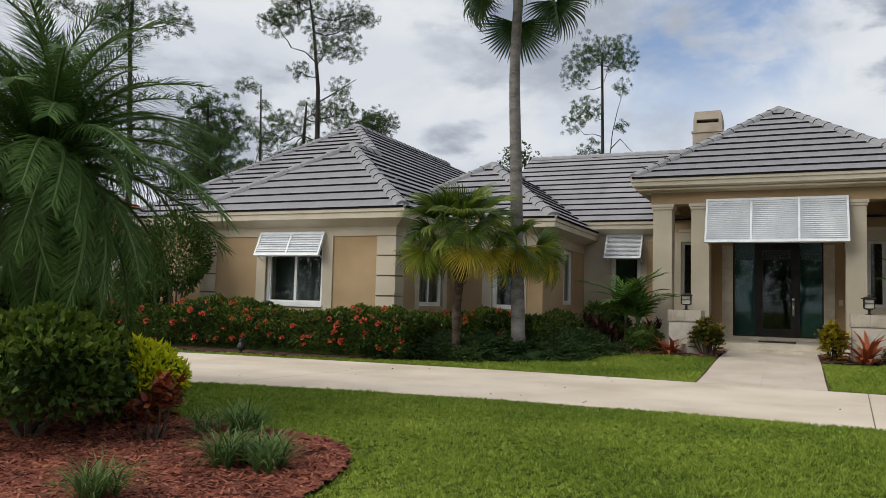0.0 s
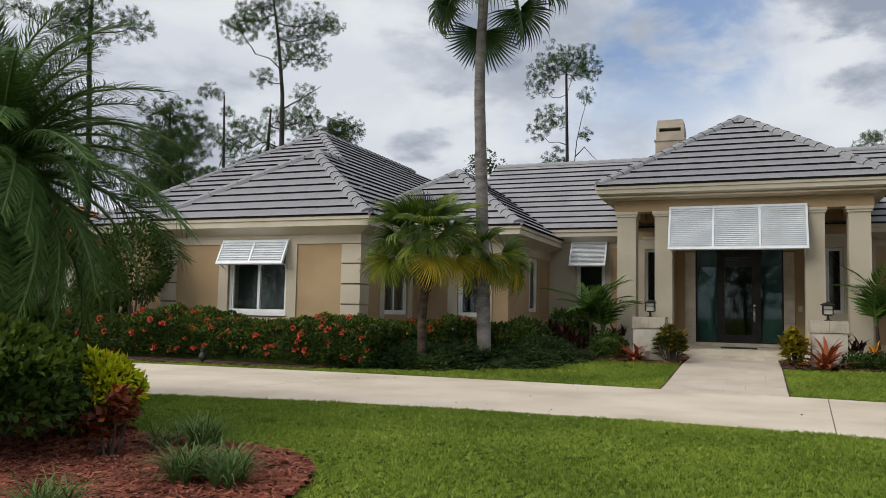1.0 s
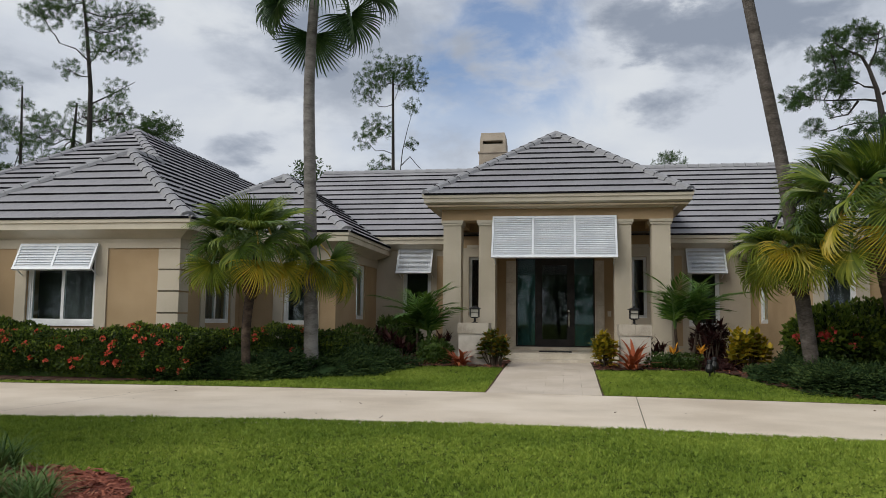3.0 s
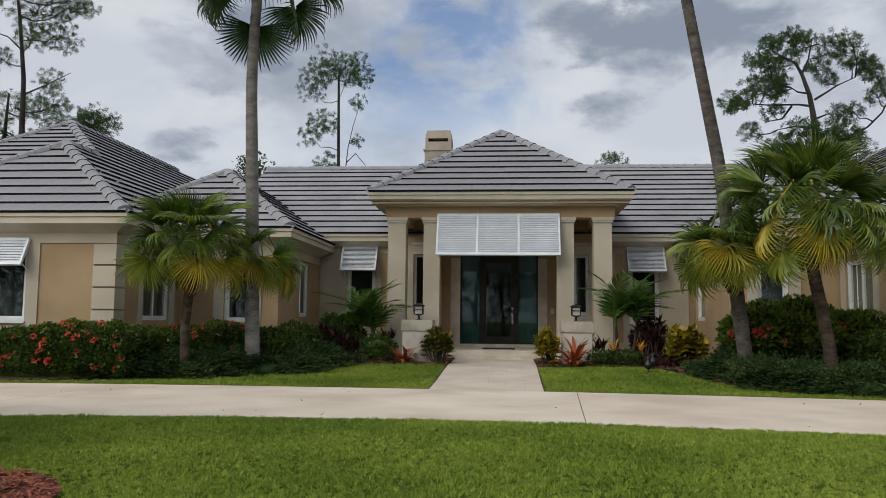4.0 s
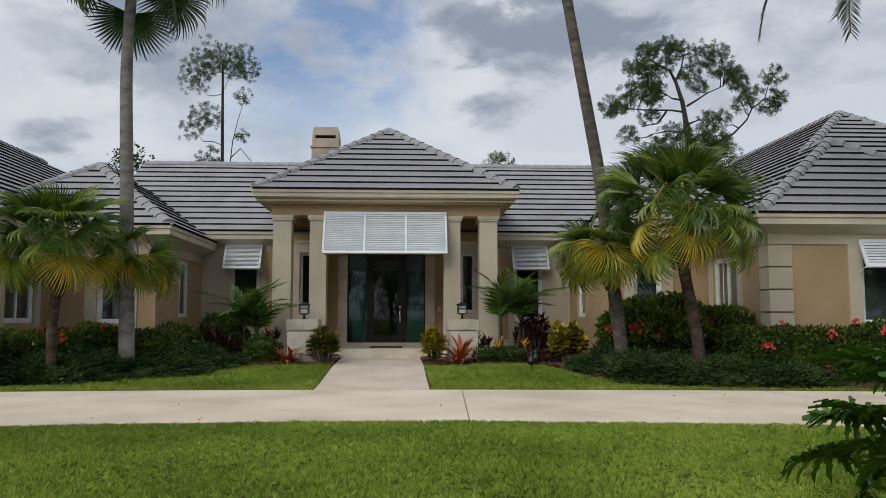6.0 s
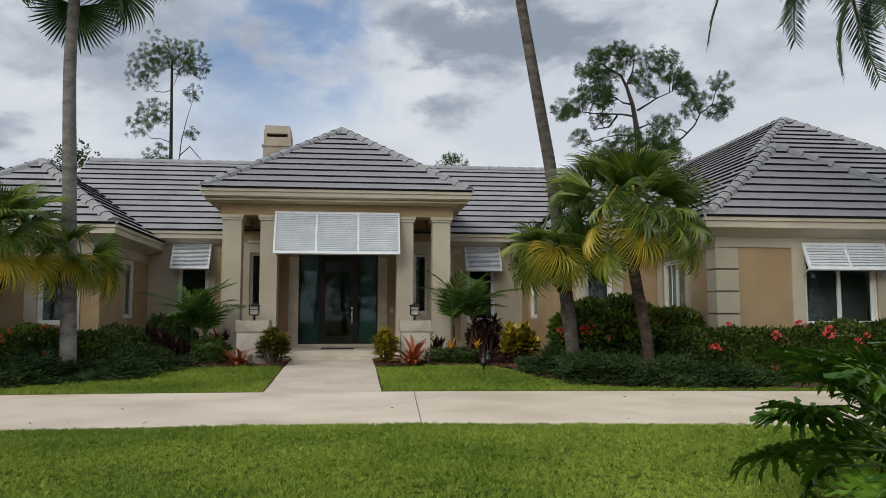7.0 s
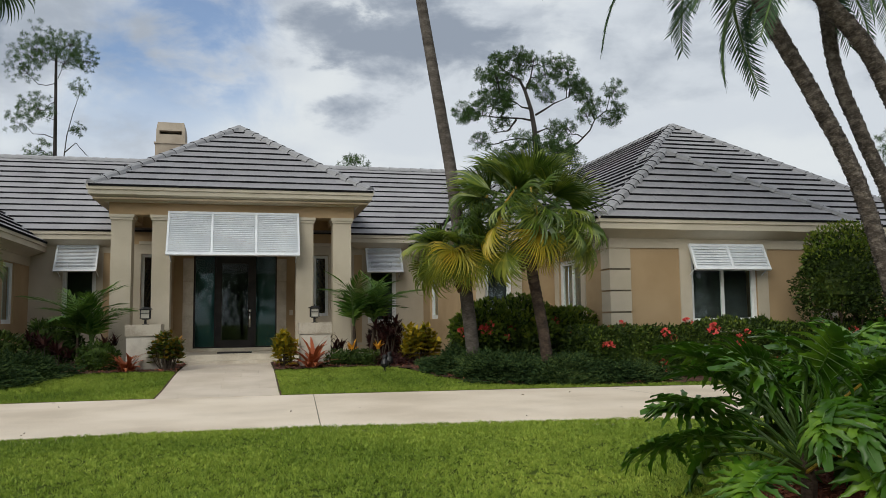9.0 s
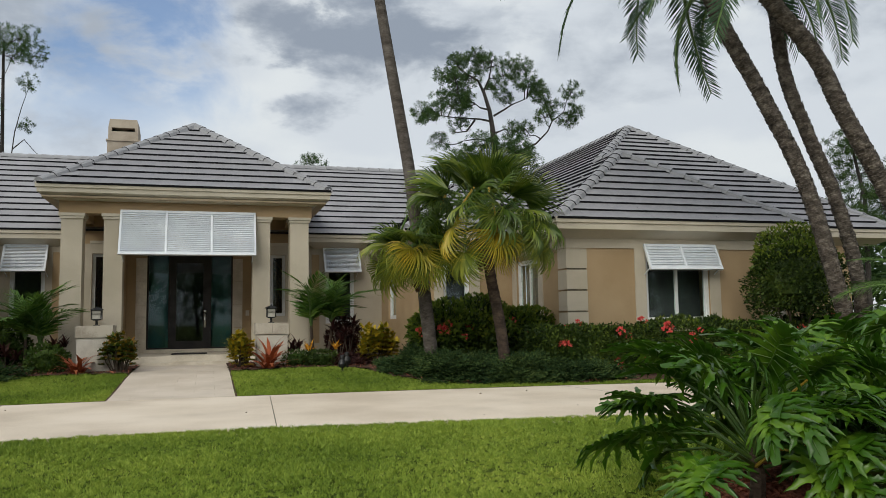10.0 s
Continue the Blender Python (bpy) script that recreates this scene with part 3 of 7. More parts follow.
def cap_line(parent, p0, p1, seed=0):
    """Overlapping rounded cap tiles along a hip or ridge from its foot p0 to p1."""
    p0, p1 = Vector(p0), Vector(p1)
    p0 = p0 + (p1 - p0).normalized() * 0.10
    d = p1 - p0
    n = max(1, int(d.length / 0.36))
    d.normalize()
    side = d.cross(Vector((0, 0, 1))).normalized()
    up = side.cross(d)
    step = (p1 - p0).length / n
    b = Build()
    prof = [(-0.165, -0.085), (-0.135, 0.0), (-0.05, 0.05), (0.05, 0.05), (0.135, 0.0), (0.165, -0.085)]
    lo, hi = [], []
    for s, h in prof:
        lo.append(side * s * 1.04 + up * (h + 0.03) - d * 0.02)
        hi.append(side * s * 0.92 + up * (h + 0.012) + d * (step + 0.02))
    for i in range(5):
        b.face([lo[i], lo[i + 1], hi[i + 1], hi[i]])
    # lower end near-black for the shade where the caps overlap
    b.face(lo[::-1], 1)
    b.face(hi)
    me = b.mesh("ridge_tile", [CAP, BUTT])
    foot = b.mesh("ridge_tile", [CAP, CAP])
    for i in range(n):
        ob = new("ridge_tile", me if i else foot)
        ob.parent = parent
        ob.location = p0 + d * (step * i)


def eave_trim(parent, p0, p1, out, z, drop=0.23, wall_gap=0.42, crown=0.17):
    """Fascia, gutter lip and sloping crown under an eave; p0-p1 the eave line, out the level outward direction."""
    p0, p1, o = Vector((*p0, 0)), Vector((*p1, 0)), Vector((*out, 0))
    prof = [(0.015, z + 0.02), (0.015, z - 0.09), (-0.02, z - 0.105), (-0.02, z - drop), (-0.06, z - drop - 0.012), (-0.10, z - drop - 0.03),
            (-wall_gap + 0.10, z - drop - crown * 0.75), (-wall_gap + 0.05, z - drop - crown * 0.95), (-wall_gap - 0.05, z - drop - crown)]
    b = Build()
    al = (p1 - p0).normalized()
    for (h0, z0), (h1, z1) in zip(prof, prof[1:]):
        e0, e1 = h0, h1
        b.face([p0 + o * h0 - al * e0 + Vector((0, 0, z0)), p1 + o * h0 + al * e0 + Vector((0, 0, z0)),
                p1 + o * h1 + al * e1 + Vector((0, 0, z1)), p0 + o * h1 - al * e1 + Vector((0, 0, z1))])
    part("eave_cornice", b, TRIM, parent, "cream fascia and crown moulding")


EZ = 3.32    # wing eaves
for s in (-1, 1):
    # wing, its narrower front part
    ax, bx, y0 = 7.47, 13.62 if s < 0 else 13.87, 15.28
    half = (bx - ax) / 2
    mx, my, mz = (ax + bx) / 2, 18.10 if s < 0 else 18.22, 5.40 if s < 0 else 5.47
    run, side, front = my - y0, (mz - EZ) / half, (mz - EZ) / (my - y0)
    slope(house, (min(s * ax, s * bx), y0, EZ), (1, 0, 0), (0, 1, 0), 2 * half, half / run, half / run, run, True, 11, front)
    inner = slope(house, (s * ax, y0, EZ), (0, 1, 0), (s, 0, 0), 14.0, run / half, 0, half, False, 12, side)
    slope(house, (s * bx, y0, EZ), (0, 1, 0), (-s, 0, 0), 5.0, run / half, 0, half, False, 13, side)
    cap_line(inner, (s * ax, y0, EZ + 0.03), (s * mx, my, mz + 0.03))
    cap_line(inner, (s * bx, y0, EZ + 0.03), (s * mx, my, mz + 0.03))
    # wing, its rear part: its ridge lies where the inner slope runs on upwards
    cx, ry0, rx, ry = 16.5 if s < 0 else 17.2, 15.92, 12.85 if s < 0 else 13.3, 22.1 if s < 0 else 22.2
    rz = EZ + side * (rx - ax)
    run2, rise2 = ry - ry0, (rz - EZ) / (ry - ry0)
    tin, tout = (rx - ax) / run2, (cx - rx) / run2
    rear = slope(house, (min(s * ax, s * cx), ry0, EZ), (1, 0, 0), (0, 1, 0), cx - ax, tin if s > 0 else tout, tout if s > 0 else tin, run2, False, 14, rise2)
    yb = ry0 + half / tin
    slope(house, (s * mx, yb, mz), (0, 1, 0), (s, 0, 0), 12.0, 1 / tin, 0, rx - mx, False, 15, side)
    slope(house, (s * cx, ry0, EZ), (0, 1, 0), (-s, 0, 0), 14.0, 1 / tout, 0, cx - rx, False, 16, (rz - EZ) / (cx - rx))
    cap_line(inner, (s * mx, my, mz + 0.03), (s * mx, ry0 + (mz - EZ) / rise2, mz + 0.03))
    cap_line(rear, (s * (mx + 0.1), yb + 0.1 / tin, mz + 0.1 * side + 0.03), (s * rx, ry, rz + 0.03))
    cap_line(rear, (s * cx, ry0, EZ + 0.03), (s * rx, ry, rz + 0.03))
    cap_line(rear, (s * rx, ry, rz + 0.03), (s * rx, 29.5, rz + 0.03))
    # inner block between wing and centre
    iz, ix, iy0 = 3.38, 4.94, 18.45
    ih = 2.68
    slope(house, (min(s * ix, s * (ix + 2 * ih)), iy0, iz), (1, 0, 0), (0, 1, 0), 2 * ih, 1, 1, ih, False, 17)
    isl = slope(house, (s * ix, iy0, iz), (0, 1, 0), (s, 0, 0), 9.0, 1, 0, ih, False, 18)
    slope(house, (s * (ix + 2 * ih), iy0, iz), (0, 1, 0), (-s, 0, 0), 9.0, 1, 0, ih, False, 19)
    cap_line(isl, (s * ix, iy0, iz + 0.03), (s * (ix + ih), iy0 + ih, iz + PITCH * ih + 0.03))
    cap_line(isl, (s * (ix + 2 * ih - 0.4), iy0 + 0.4, iz + PITCH * 0.4 + 0.03), (s * (ix + ih), iy0 + ih, iz + PITCH * ih + 0.03))
    cap_line(isl, (s * (ix + ih), iy0 + ih, iz + PITCH * ih + 0.03), (s * (ix + ih), iy0 + ih + 2.6, iz + PITCH * ih + 0.03))
    # eaves
    lo, hi = sorted((s * ax, s * bx))
    eave_trim(house, (lo, y0), (hi, y0), (0, -1), EZ)
    eave_trim(house, *(((s * ax, 18.85), (s * ax, y0)) if s > 0 else ((s * ax, y0), (s * ax, 18.85))), (-s, 0), EZ)
    eave_trim(house, *(((s * bx, y0), (s * bx, 16.35)) if s > 0 else ((s * bx, 16.35), (s * bx, y0))), (s, 0), EZ)
    lo, hi = sorted((s * bx, s * cx))
    eave_trim(house, (lo, ry0), (hi, ry0), (0, -1), EZ)
    lo, hi = sorted((s * ix, s * (ax + 0.3)))
    eave_trim(house, (lo, iy0), (hi, iy0), (0, -1), iz)
    eave_trim(house, *(((s * ix, 23.1), (s * ix, iy0)) if s > 0 else ((s * ix, iy0), (s * ix, 23.1))), (-s, 0), iz)
    # main roof over the recessed centre
    lo, hi = sorted((s * 3.0, s * 5.3))
    eave_trim(house, (lo, 22.65), (hi, 22.65), (0, -1), 3.70, 0.22, 0.4)

MAINRUN = 4.06
MEZ, MRISE = 3.71, 0.668
main = slope(house, (-8.3, 22.65, MEZ), (1, 0, 0), (0, 1, 0), 16.6, 0, 0, MAINRUN, False, 21, MRISE)
slope(house, (8.3, 22.65 + 2 * MAINRUN, MEZ), (-1, 0, 0), (0, -1, 0), 16.6, 0, 0, MAINRUN, False, 22, MRISE)
MZ = MEZ + MRISE * MAINRUN + 0.01
cap_line(main, (-8.3, 22.65 + MAINRUN, MZ), (8.3, 22.65 + MAINRUN, MZ))
for s in (-1, 1):
    b = Build()
    b.face([(s * 8.25, 22.7, 3.5), (s * 8.25, 22.6 + 2 * MAINRUN, 3.5), (s * 8.25, 22.65 + MAINRUN, MZ - 0.08)])
    b.box(s * 8.05, s * 8.25, 22.9, 22.4 + 2 * MAINRUN, 0, 3.5)
    part("gable", b, CREAM, house, "cream stucco gable end")

PZ, PW, PY, PRISE = 4.50, 3.40, 19.98, 0.688
pr = slope(house, (-PW, PY, PZ), (1, 0, 0), (0, 1, 0), 2 * PW, 1, 1, PW, True, 23, PRISE)
for s in (-1, 1):
    slope(house, (s * PW, PY, PZ), (0, 1, 0), (-s, 0, 0), 7.6, 1, 0, PW, False, 24, PRISE)
    cap_line(pr, (s * PW, PY, PZ + 0.03), (0, PY + PW, PZ + PRISE * PW + 0.03))
    eave_trim(house, *(((PW, PY), (PW, 23.6)) if s > 0 else ((-PW, 23.6), (-PW, PY))), (s, 0), PZ, 0.20, 0.42, 0.14)
cap_line(pr, (0, PY + PW, PZ + PRISE * PW + 0.03), (0, PY + 7.5, PZ + PRISE * PW + 0.03))
eave_trim(house, (-PW, PY), (PW, PY), (0, -1), PZ, 0.20, 0.42, 0.14)

# ---- walls
for s in (-1, 1):
    wx0, wx1, wy = 7.88, 13.46, 15.7
    oy, iy = (0.27, 0.42) if s > 0 else (0.0, 0.05)   # the two wings differ a little
    w0, w1 = 9.79, 11.45
    wall_x("wall", s * wx0, s * wx1, wy, -0.1, 3.3, [(s * w0, s * w1, 1.08, 2.62)], TAN)
    wall_y("wall", s * wx0, wy + WALL, 19.1, -0.1, 3.3, [(16.95 + oy, 18.35 + oy, 1.12, 2.62)], TAN, s)
    wall_y("wall", s * wx1, wy + WALL, 16.5, -0.1, 3.3, [], TAN, -s)
    wall_x("wall", s * (wx1 - 0.25), s * 16.08, 16.34, -0.1, 3.3, [], TAN)
    wall_y("wall", s * 16.08, 16.59, 30.0, -0.1, 3.3, [], TAN, -s)
    # frieze band, proud of the wall
    lo, hi = sorted((s * (wx0 - 0.03), s * (wx1 + 0.03)))
    fz = Build()
    fz.box(lo, hi, wy - 0.03, wy, 2.72, 2.97)
    part("frieze", fz, CREAM, house, "cream stucco frieze band")
    fz = Build()
    fz.box(s * wx0 - s * 0.03, s * wx0, wy, 19.07, 2.72, 2.97)
    part("frieze", fz, CREAM, house, "cream stucco frieze band")
    # quoins
    for qx, d in ((wx0, 1), (wx1, -1)):
        for i in range(6):
            z0 = -0.05 + i * 0.462
            q = Build()
            xa, xb = s * (qx - 0.035 * d), s * (qx + 0.46 * d)
            q.box(xa, xb, wy - 0.035, wy - 0.001, z0 + 0.018, z0 + 0.444)
            part("quoin", q, CREAM, house, "cream stucco corner block")
            if d == 1:
                q = Build()
                q.box(s * (qx - 0.035), s * (qx - 0.001), wy, wy + 0.40, z0 + 0.018, z0 + 0.444)
                part("quoin", q, CREAM, house, "cream stucco corner block")
        jb = Build()
        xa, xb = s * (qx - 0.012 * d), s * (qx + 0.45 * d)
        jb.box(xa, xb, wy - 0.012, wy - 0.0005, -0.05, 2.70)
        part("quoin_joint", jb, JOINT, house, "dark recessed joints")
    # window surround
    for xa, xb in ((9.52, w0), (w1, 11.72)):
        q = Build()
        q.box(s * xa, s * xb, wy - 0.03, wy, -0.05, 2.72)
        part("window_surround", q, CREAM, house, "cream stucco window surround")
    for za, zb in ((2.62, 2.72), (-0.05, 0.98)):
        q = Build()
        q.box(s * w0, s * w1, wy - 0.029, wy, za, zb)
        part("window_surround", q, CREAM, house, "cream stucco window surround")
    q = Build()
    q.box(s * (w0 - 0.02), s * (w1 + 0.02), wy - 0.06, wy + 0.05, 1.035, 1.08)
    part("window_sill", q, WINFRAME, house, "white window sill")
    window_unit((s * (w0 + w1) / 2, wy, 1.08), w1 - w0, 1.54, "y")
    bahama((s * 10.66, wy - 0.05), 1.86, 2.81, 2.23, 0.27, 2, 0.060, "white louvred shutter propped open over a window")
    prop_rods(s * 10.66 - 0.9, s * 10.66 + 0.9, wy, wy - 0.27, 2.12, 2.28)
    # side window of the wing
    for ya, yb in ((16.72 + oy, 16.95 + oy), (18.35 + oy, 18.58 + oy)):
        q = Build()
        q.box(s * (wx0 - 0.03), s * wx0, ya, yb, -0.05, 2.72)
        part("window_surround", q, CREAM, house, "cream stucco window surround")
    window_unit((s * wx0, 17.65 + oy, 1.12), 1.40, 1.50, "-x" if s > 0 else "+x", 2, CURTAIN, label="white-framed window with pale curtains")
    # inner block
    nx, ny = 5.36, 18.88
    wall_x("wall", s * nx, s * wx0, ny, -0.1, 3.25, [(s * 6.02, s * 6.72, 1.1, 2.62)], TAN)
    wall_y("wall", s * nx, ny + WALL, 23.3, -0.1, 3.25, [(20.75 + iy, 21.7 + iy, 1.25, 2.75)], TAN, s)
    lo, hi = sorted((s * (nx - 0.03), s * wx0))
    fz = Build()
    fz.box(lo, hi, ny - 0.03, ny, 2.66, 2.98)
    part("frieze", fz, CREAM, house, "cream stucco frieze band")
    fz = Build()
    fz.box(s * (nx - 0.03), s * nx, ny, 23.05, 2.77, 3.02)
    part("frieze", fz, CREAM, house, "cream stucco frieze band")
    for xa, xb in ((5.78, 6.02), (6.72, 6.98)):
        q = Build()
        q.box(s * xa, s * xb, ny - 0.03, ny, -0.05, 2.66)
        part("window_surround", q, CREAM, house, "cream stucco window surround")
    window_unit((s * 6.37, ny, 1.1), 0.70, 1.52, "y", 1)
    window_unit((s * nx, 21.225 + iy, 1.25), 0.95, 1.50, "-x" if s > 0 else "+x", 1)
    # recessed centre: wall beside the portico
    wall_x("wall", s * 2.7, s * nx, 23.05, -0.1, 3.62, [(s * 3.70, s * 4.54, 1.15, 3.1)], CREAM)
    q = Build()
    q.box(s * 3.30, s * 3.52, 23.035, 23.05, 0.6, 3.15)
    part("wall_panel", q, TAN, house, "tan recessed wall panel")
    window_unit((s * 4.12, 23.05, 1.15), 0.84, 1.95, "y", 1)
    bahama((s * 4.15, 23.0), 1.06, 3.35, 2.61, 0.40, 1, 0.042, "small white louvred shutter propped open over a window")
    prop_rods(s * 4.12 - 0.48, s * 4.12 + 0.48, 23.05, 22.62, 2.5, 2.66)

# ---- portico
FLOOR = 0.43
b = Build()
b.box(-3.15, 3.15, 20.35, 23.4, 0.0, FLOOR)
part("portico_floor", b, LIMESTONE, house, "pale limestone portico floor")
b = Build()
b.box(-2.2, 2.2, 19.98, 20.345, 0.0, 0.30)
part("step", b, LIMESTONE, house, "pale limestone entrance step")
for cx, hw in ((-2.68, 0.235), (-1.76, 0.215), (1.71, 0.215), (2.66, 0.232)):
    b = Build()
    b.box(cx - hw, cx + hw, 20.42, 20.90, 0.0, 3.74)
    col = part("column", b, CREAM, house, "square cream stucco column")
    b = Build()
    b.box(cx - hw - 0.03, cx + hw + 0.03, 20.39, 20.93, 3.74, 3.80)
    b.box(cx - hw - 0.055, cx + hw + 0.055, 20.365, 20.955, 3.80, 3.87)
    part("capital", b, TRIM, col, "cream moulded capital")
b = Build()
b.box(-2.97, 2.97, 20.42, 20.92, 3.87, 4.25)
part("beam", b, TAN, house, "tan stucco beam over the columns")
for s in (-1, 1):
    b = Build()
    b.box(s * 2.50, s * 2.96, 20.92, 23.05, 3.87, 4.25)
    part("beam", b, TAN, house, "tan stucco side beam")
b = Build()
b.box(-3.3, 3.3, 20.1, 23.3, 4.20, 4.24)
part("portico_ceiling", b, SOFFITBROWN, house, "tan portico ceiling")
wall_x("wall", -2.7, 2.7, 23.3, 0.0, 4.25, [(-1.19, 1.10, FLOOR, 3.16)], TAN)
for s in (-1, 1):
    wall_x("wall", s * 1.72, s * 2.95, 22.75, FLOOR, 4.25, [(s * 2.10, s * 2.52, 1.38, 3.10)], TAN)
    b = Build()
    b.box(s * 1.72, s * 1.97, 23.0, 23.3, FLOOR, 4.25)
    part("wall_return", b, TAN, house, "tan wall return beside the door")
    window_unit((s * 2.31, 22.75, 1.38), 0.42, 1.72, "y", 1, frame_w=0.045)
    for xa, xb, za, zb in ((1.80, 2.10, FLOOR, 3.36), (2.52, 2.86, FLOOR, 3.36), (2.10, 2.52, 3.10, 3.36), (2.10, 2.52, FLOOR, 1.38)):
        b = Build()
        b.box(s * xa, s * xb, 22.70, 22.749, za, zb)
        part("window_surround", b, CREAM, house, "cream stucco window surround")
    b = Build()
    b.box(s * 2.04, s * 2.58, 22.68, 22.749, 3.362, 3.44)
    part("keystone", b, TRIM, house, "cream stucco head moulding")
for xa, xb in ((-1.47, -1.19), (1.10, 1.37)):
    for i in range(4):
        b = Build()
        b.box(xa, xb, 23.25, 23.299, FLOOR + i * 0.65 + 0.003, FLOOR + (i + 1) * 0.65 - 0.003)
        part("stone_slab", b, LIMESTONE, house, "limestone door surround slab")
bahama((-0.025, 20.36), 3.16, 3.95, 2.84, 0.46, 3, 0.052, "wide white louvred shutter propped out over the entrance")
prop_rods(-1.53, 1.48, 20.42, 19.95, 2.72, 2.89)

# ---- entrance door with side lights
door = part("entrance_door", None or Build(), BRONZE, house, "dark bronze glazed entrance door with green glass side lights")


def entrance():
    y = 23.36
    fr = Build()
    for x in (-1.19, -0.625, 0.475, 1.06):
        fr.box(x, x + 0.045, y, y + 0.1, FLOOR, 3.16)
    fr.box(-1.145, 1.06, y, y + 0.1, 3.10, 3.16)
    fr.box(-1.145, -0.625, y, y + 0.1, FLOOR, FLOOR + 0.12)
    fr.box(0.52, 1.06, y, y + 0.1, FLOOR, FLOOR + 0.12)
    part("door_frame", fr, BRONZE, door)
    for xa, xb in ((-1.145, -0.625), (0.52, 1.06)):
        g = Build()
        g.box(xa, xb, y + 0.045, y + 0.055, FLOOR + 0.035, 3.10)
        part("side_light", g, GREENGLASS, door, "green tinted glass panel").visible_shadow = False
        # panel added behind the glass to lift its teal tone
        fl = Build()
        fl.box(xa, xb, y + 0.075, y + 0.08, FLOOR + 0.035, 3.10)
        part("privacy_film", fl, TEALBACK, door, "teal panel added behind the green glass for its tone")
    leaf = Build()
    leaf.box(-0.58, -0.42, y + 0.01, y + 0.07, FLOOR + 0.01, 3.09)
    leaf.box(0.30, 0.475, y + 0.01, y + 0.07, FLOOR + 0.01, 3.09)
    leaf.box(-0.42, 0.30, y + 0.01, y + 0.07, FLOOR + 0.01, FLOOR + 0.30)
    leaf.box(-0.42, 0.30, y + 0.01, y + 0.07, 2.90, 3.09)
    lf = part("door_leaf", leaf, BRONZE, door, "dark bronze door leaf")
    g = Build()
    g.box(-0.42, 0.30, y + 0.035, y + 0.045, FLOOR + 0.30, 2.90)
    part("pane", g, GLASS, lf, "dark glass door pane").visible_shadow = False
    h = Build()
    h.box(0.325, 0.385, y - 0.012, y + 0.01, 1.10, 1.50)
    h.tube([(0.355, y - 0.01, 1.42), (0.355, y - 0.06, 1.40), (0.355, y - 0.065, 1.25), (0.355, y - 0.055, 1.10), (0.355, y - 0.01, 1.08)], 0.013, 8)
    h.box(0.32, 0.39, y - 0.025, y + 0.01, 1.52, 1.59)
    part("door_handle", h, CHROME, lf, "brushed nickel handle and lock", True)
    # hall behind the glass, its walls coloured dark for want of light
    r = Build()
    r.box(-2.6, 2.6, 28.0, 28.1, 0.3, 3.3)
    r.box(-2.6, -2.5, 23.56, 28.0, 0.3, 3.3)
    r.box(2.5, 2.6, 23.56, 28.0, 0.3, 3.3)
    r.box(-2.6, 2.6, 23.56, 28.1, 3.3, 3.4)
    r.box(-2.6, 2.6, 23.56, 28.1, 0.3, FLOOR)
    part("hall", r, DARKROOM, house, "entrance hall box coloured dark as if unlit")


entrance()
b = Build()
b.box(-1.19, 1.10, 23.05, 23.5, FLOOR - 0.02, FLOOR + 0.08)
part("threshold", b, LIMESTONE, house, "pale stone door threshold")
b = Build()
b.box(-0.45, 0.42, 21.25, 21.85, FLOOR, FLOOR + 0.022)
thing("doormat", b, MAT_RUBBER, "black rubber doormat on the portico floor", "doormat")
b = Build()
b.box(1.46, 1.56, 23.285, 23.299, 1.41, 1.56)
b.box(1.495, 1.525, 23.275, 23.285, 1.46, 1.51)
part("doorbell", b, TRIM, house, "small pale doorbell plate")

# ---- chimney
b = Build()
b.box(-2.68, -1.75, 26.6, 27.6, 5.5, 7.02)
b.box(-2.72, -1.71, 26.56, 27.64, 7.02, 7.07)
b.box(-2.66, -1.77, 26.62, 27.58, 7.07, 7.34)
for xa, xb in ((-2.66, -2.56), (-1.87, -1.77)):
    b.box(xa, xb, 26.62, 27.58, 7.34, 7.46)
b.hull8([(-2.66, 26.62, 7.46), (-1.77, 26.62, 7.46), (-1.77, 27.58, 7.46), (-2.66, 27.58, 7.46),
         (-2.62, 26.66, 7.74), (-1.81, 26.66, 7.74), (-1.81, 27.54, 7.74), (-2.62, 27.54, 7.74)])
ch = part("chimney", b, CHIMNEY, house, "cream stucco chimney with slotted cap")
b = Build()
b.box(-2.52, -1.9, 27.05, 27.2, 7.34, 7.46)
part("flue", b, BRONZE, ch, "dark flue in the slot")

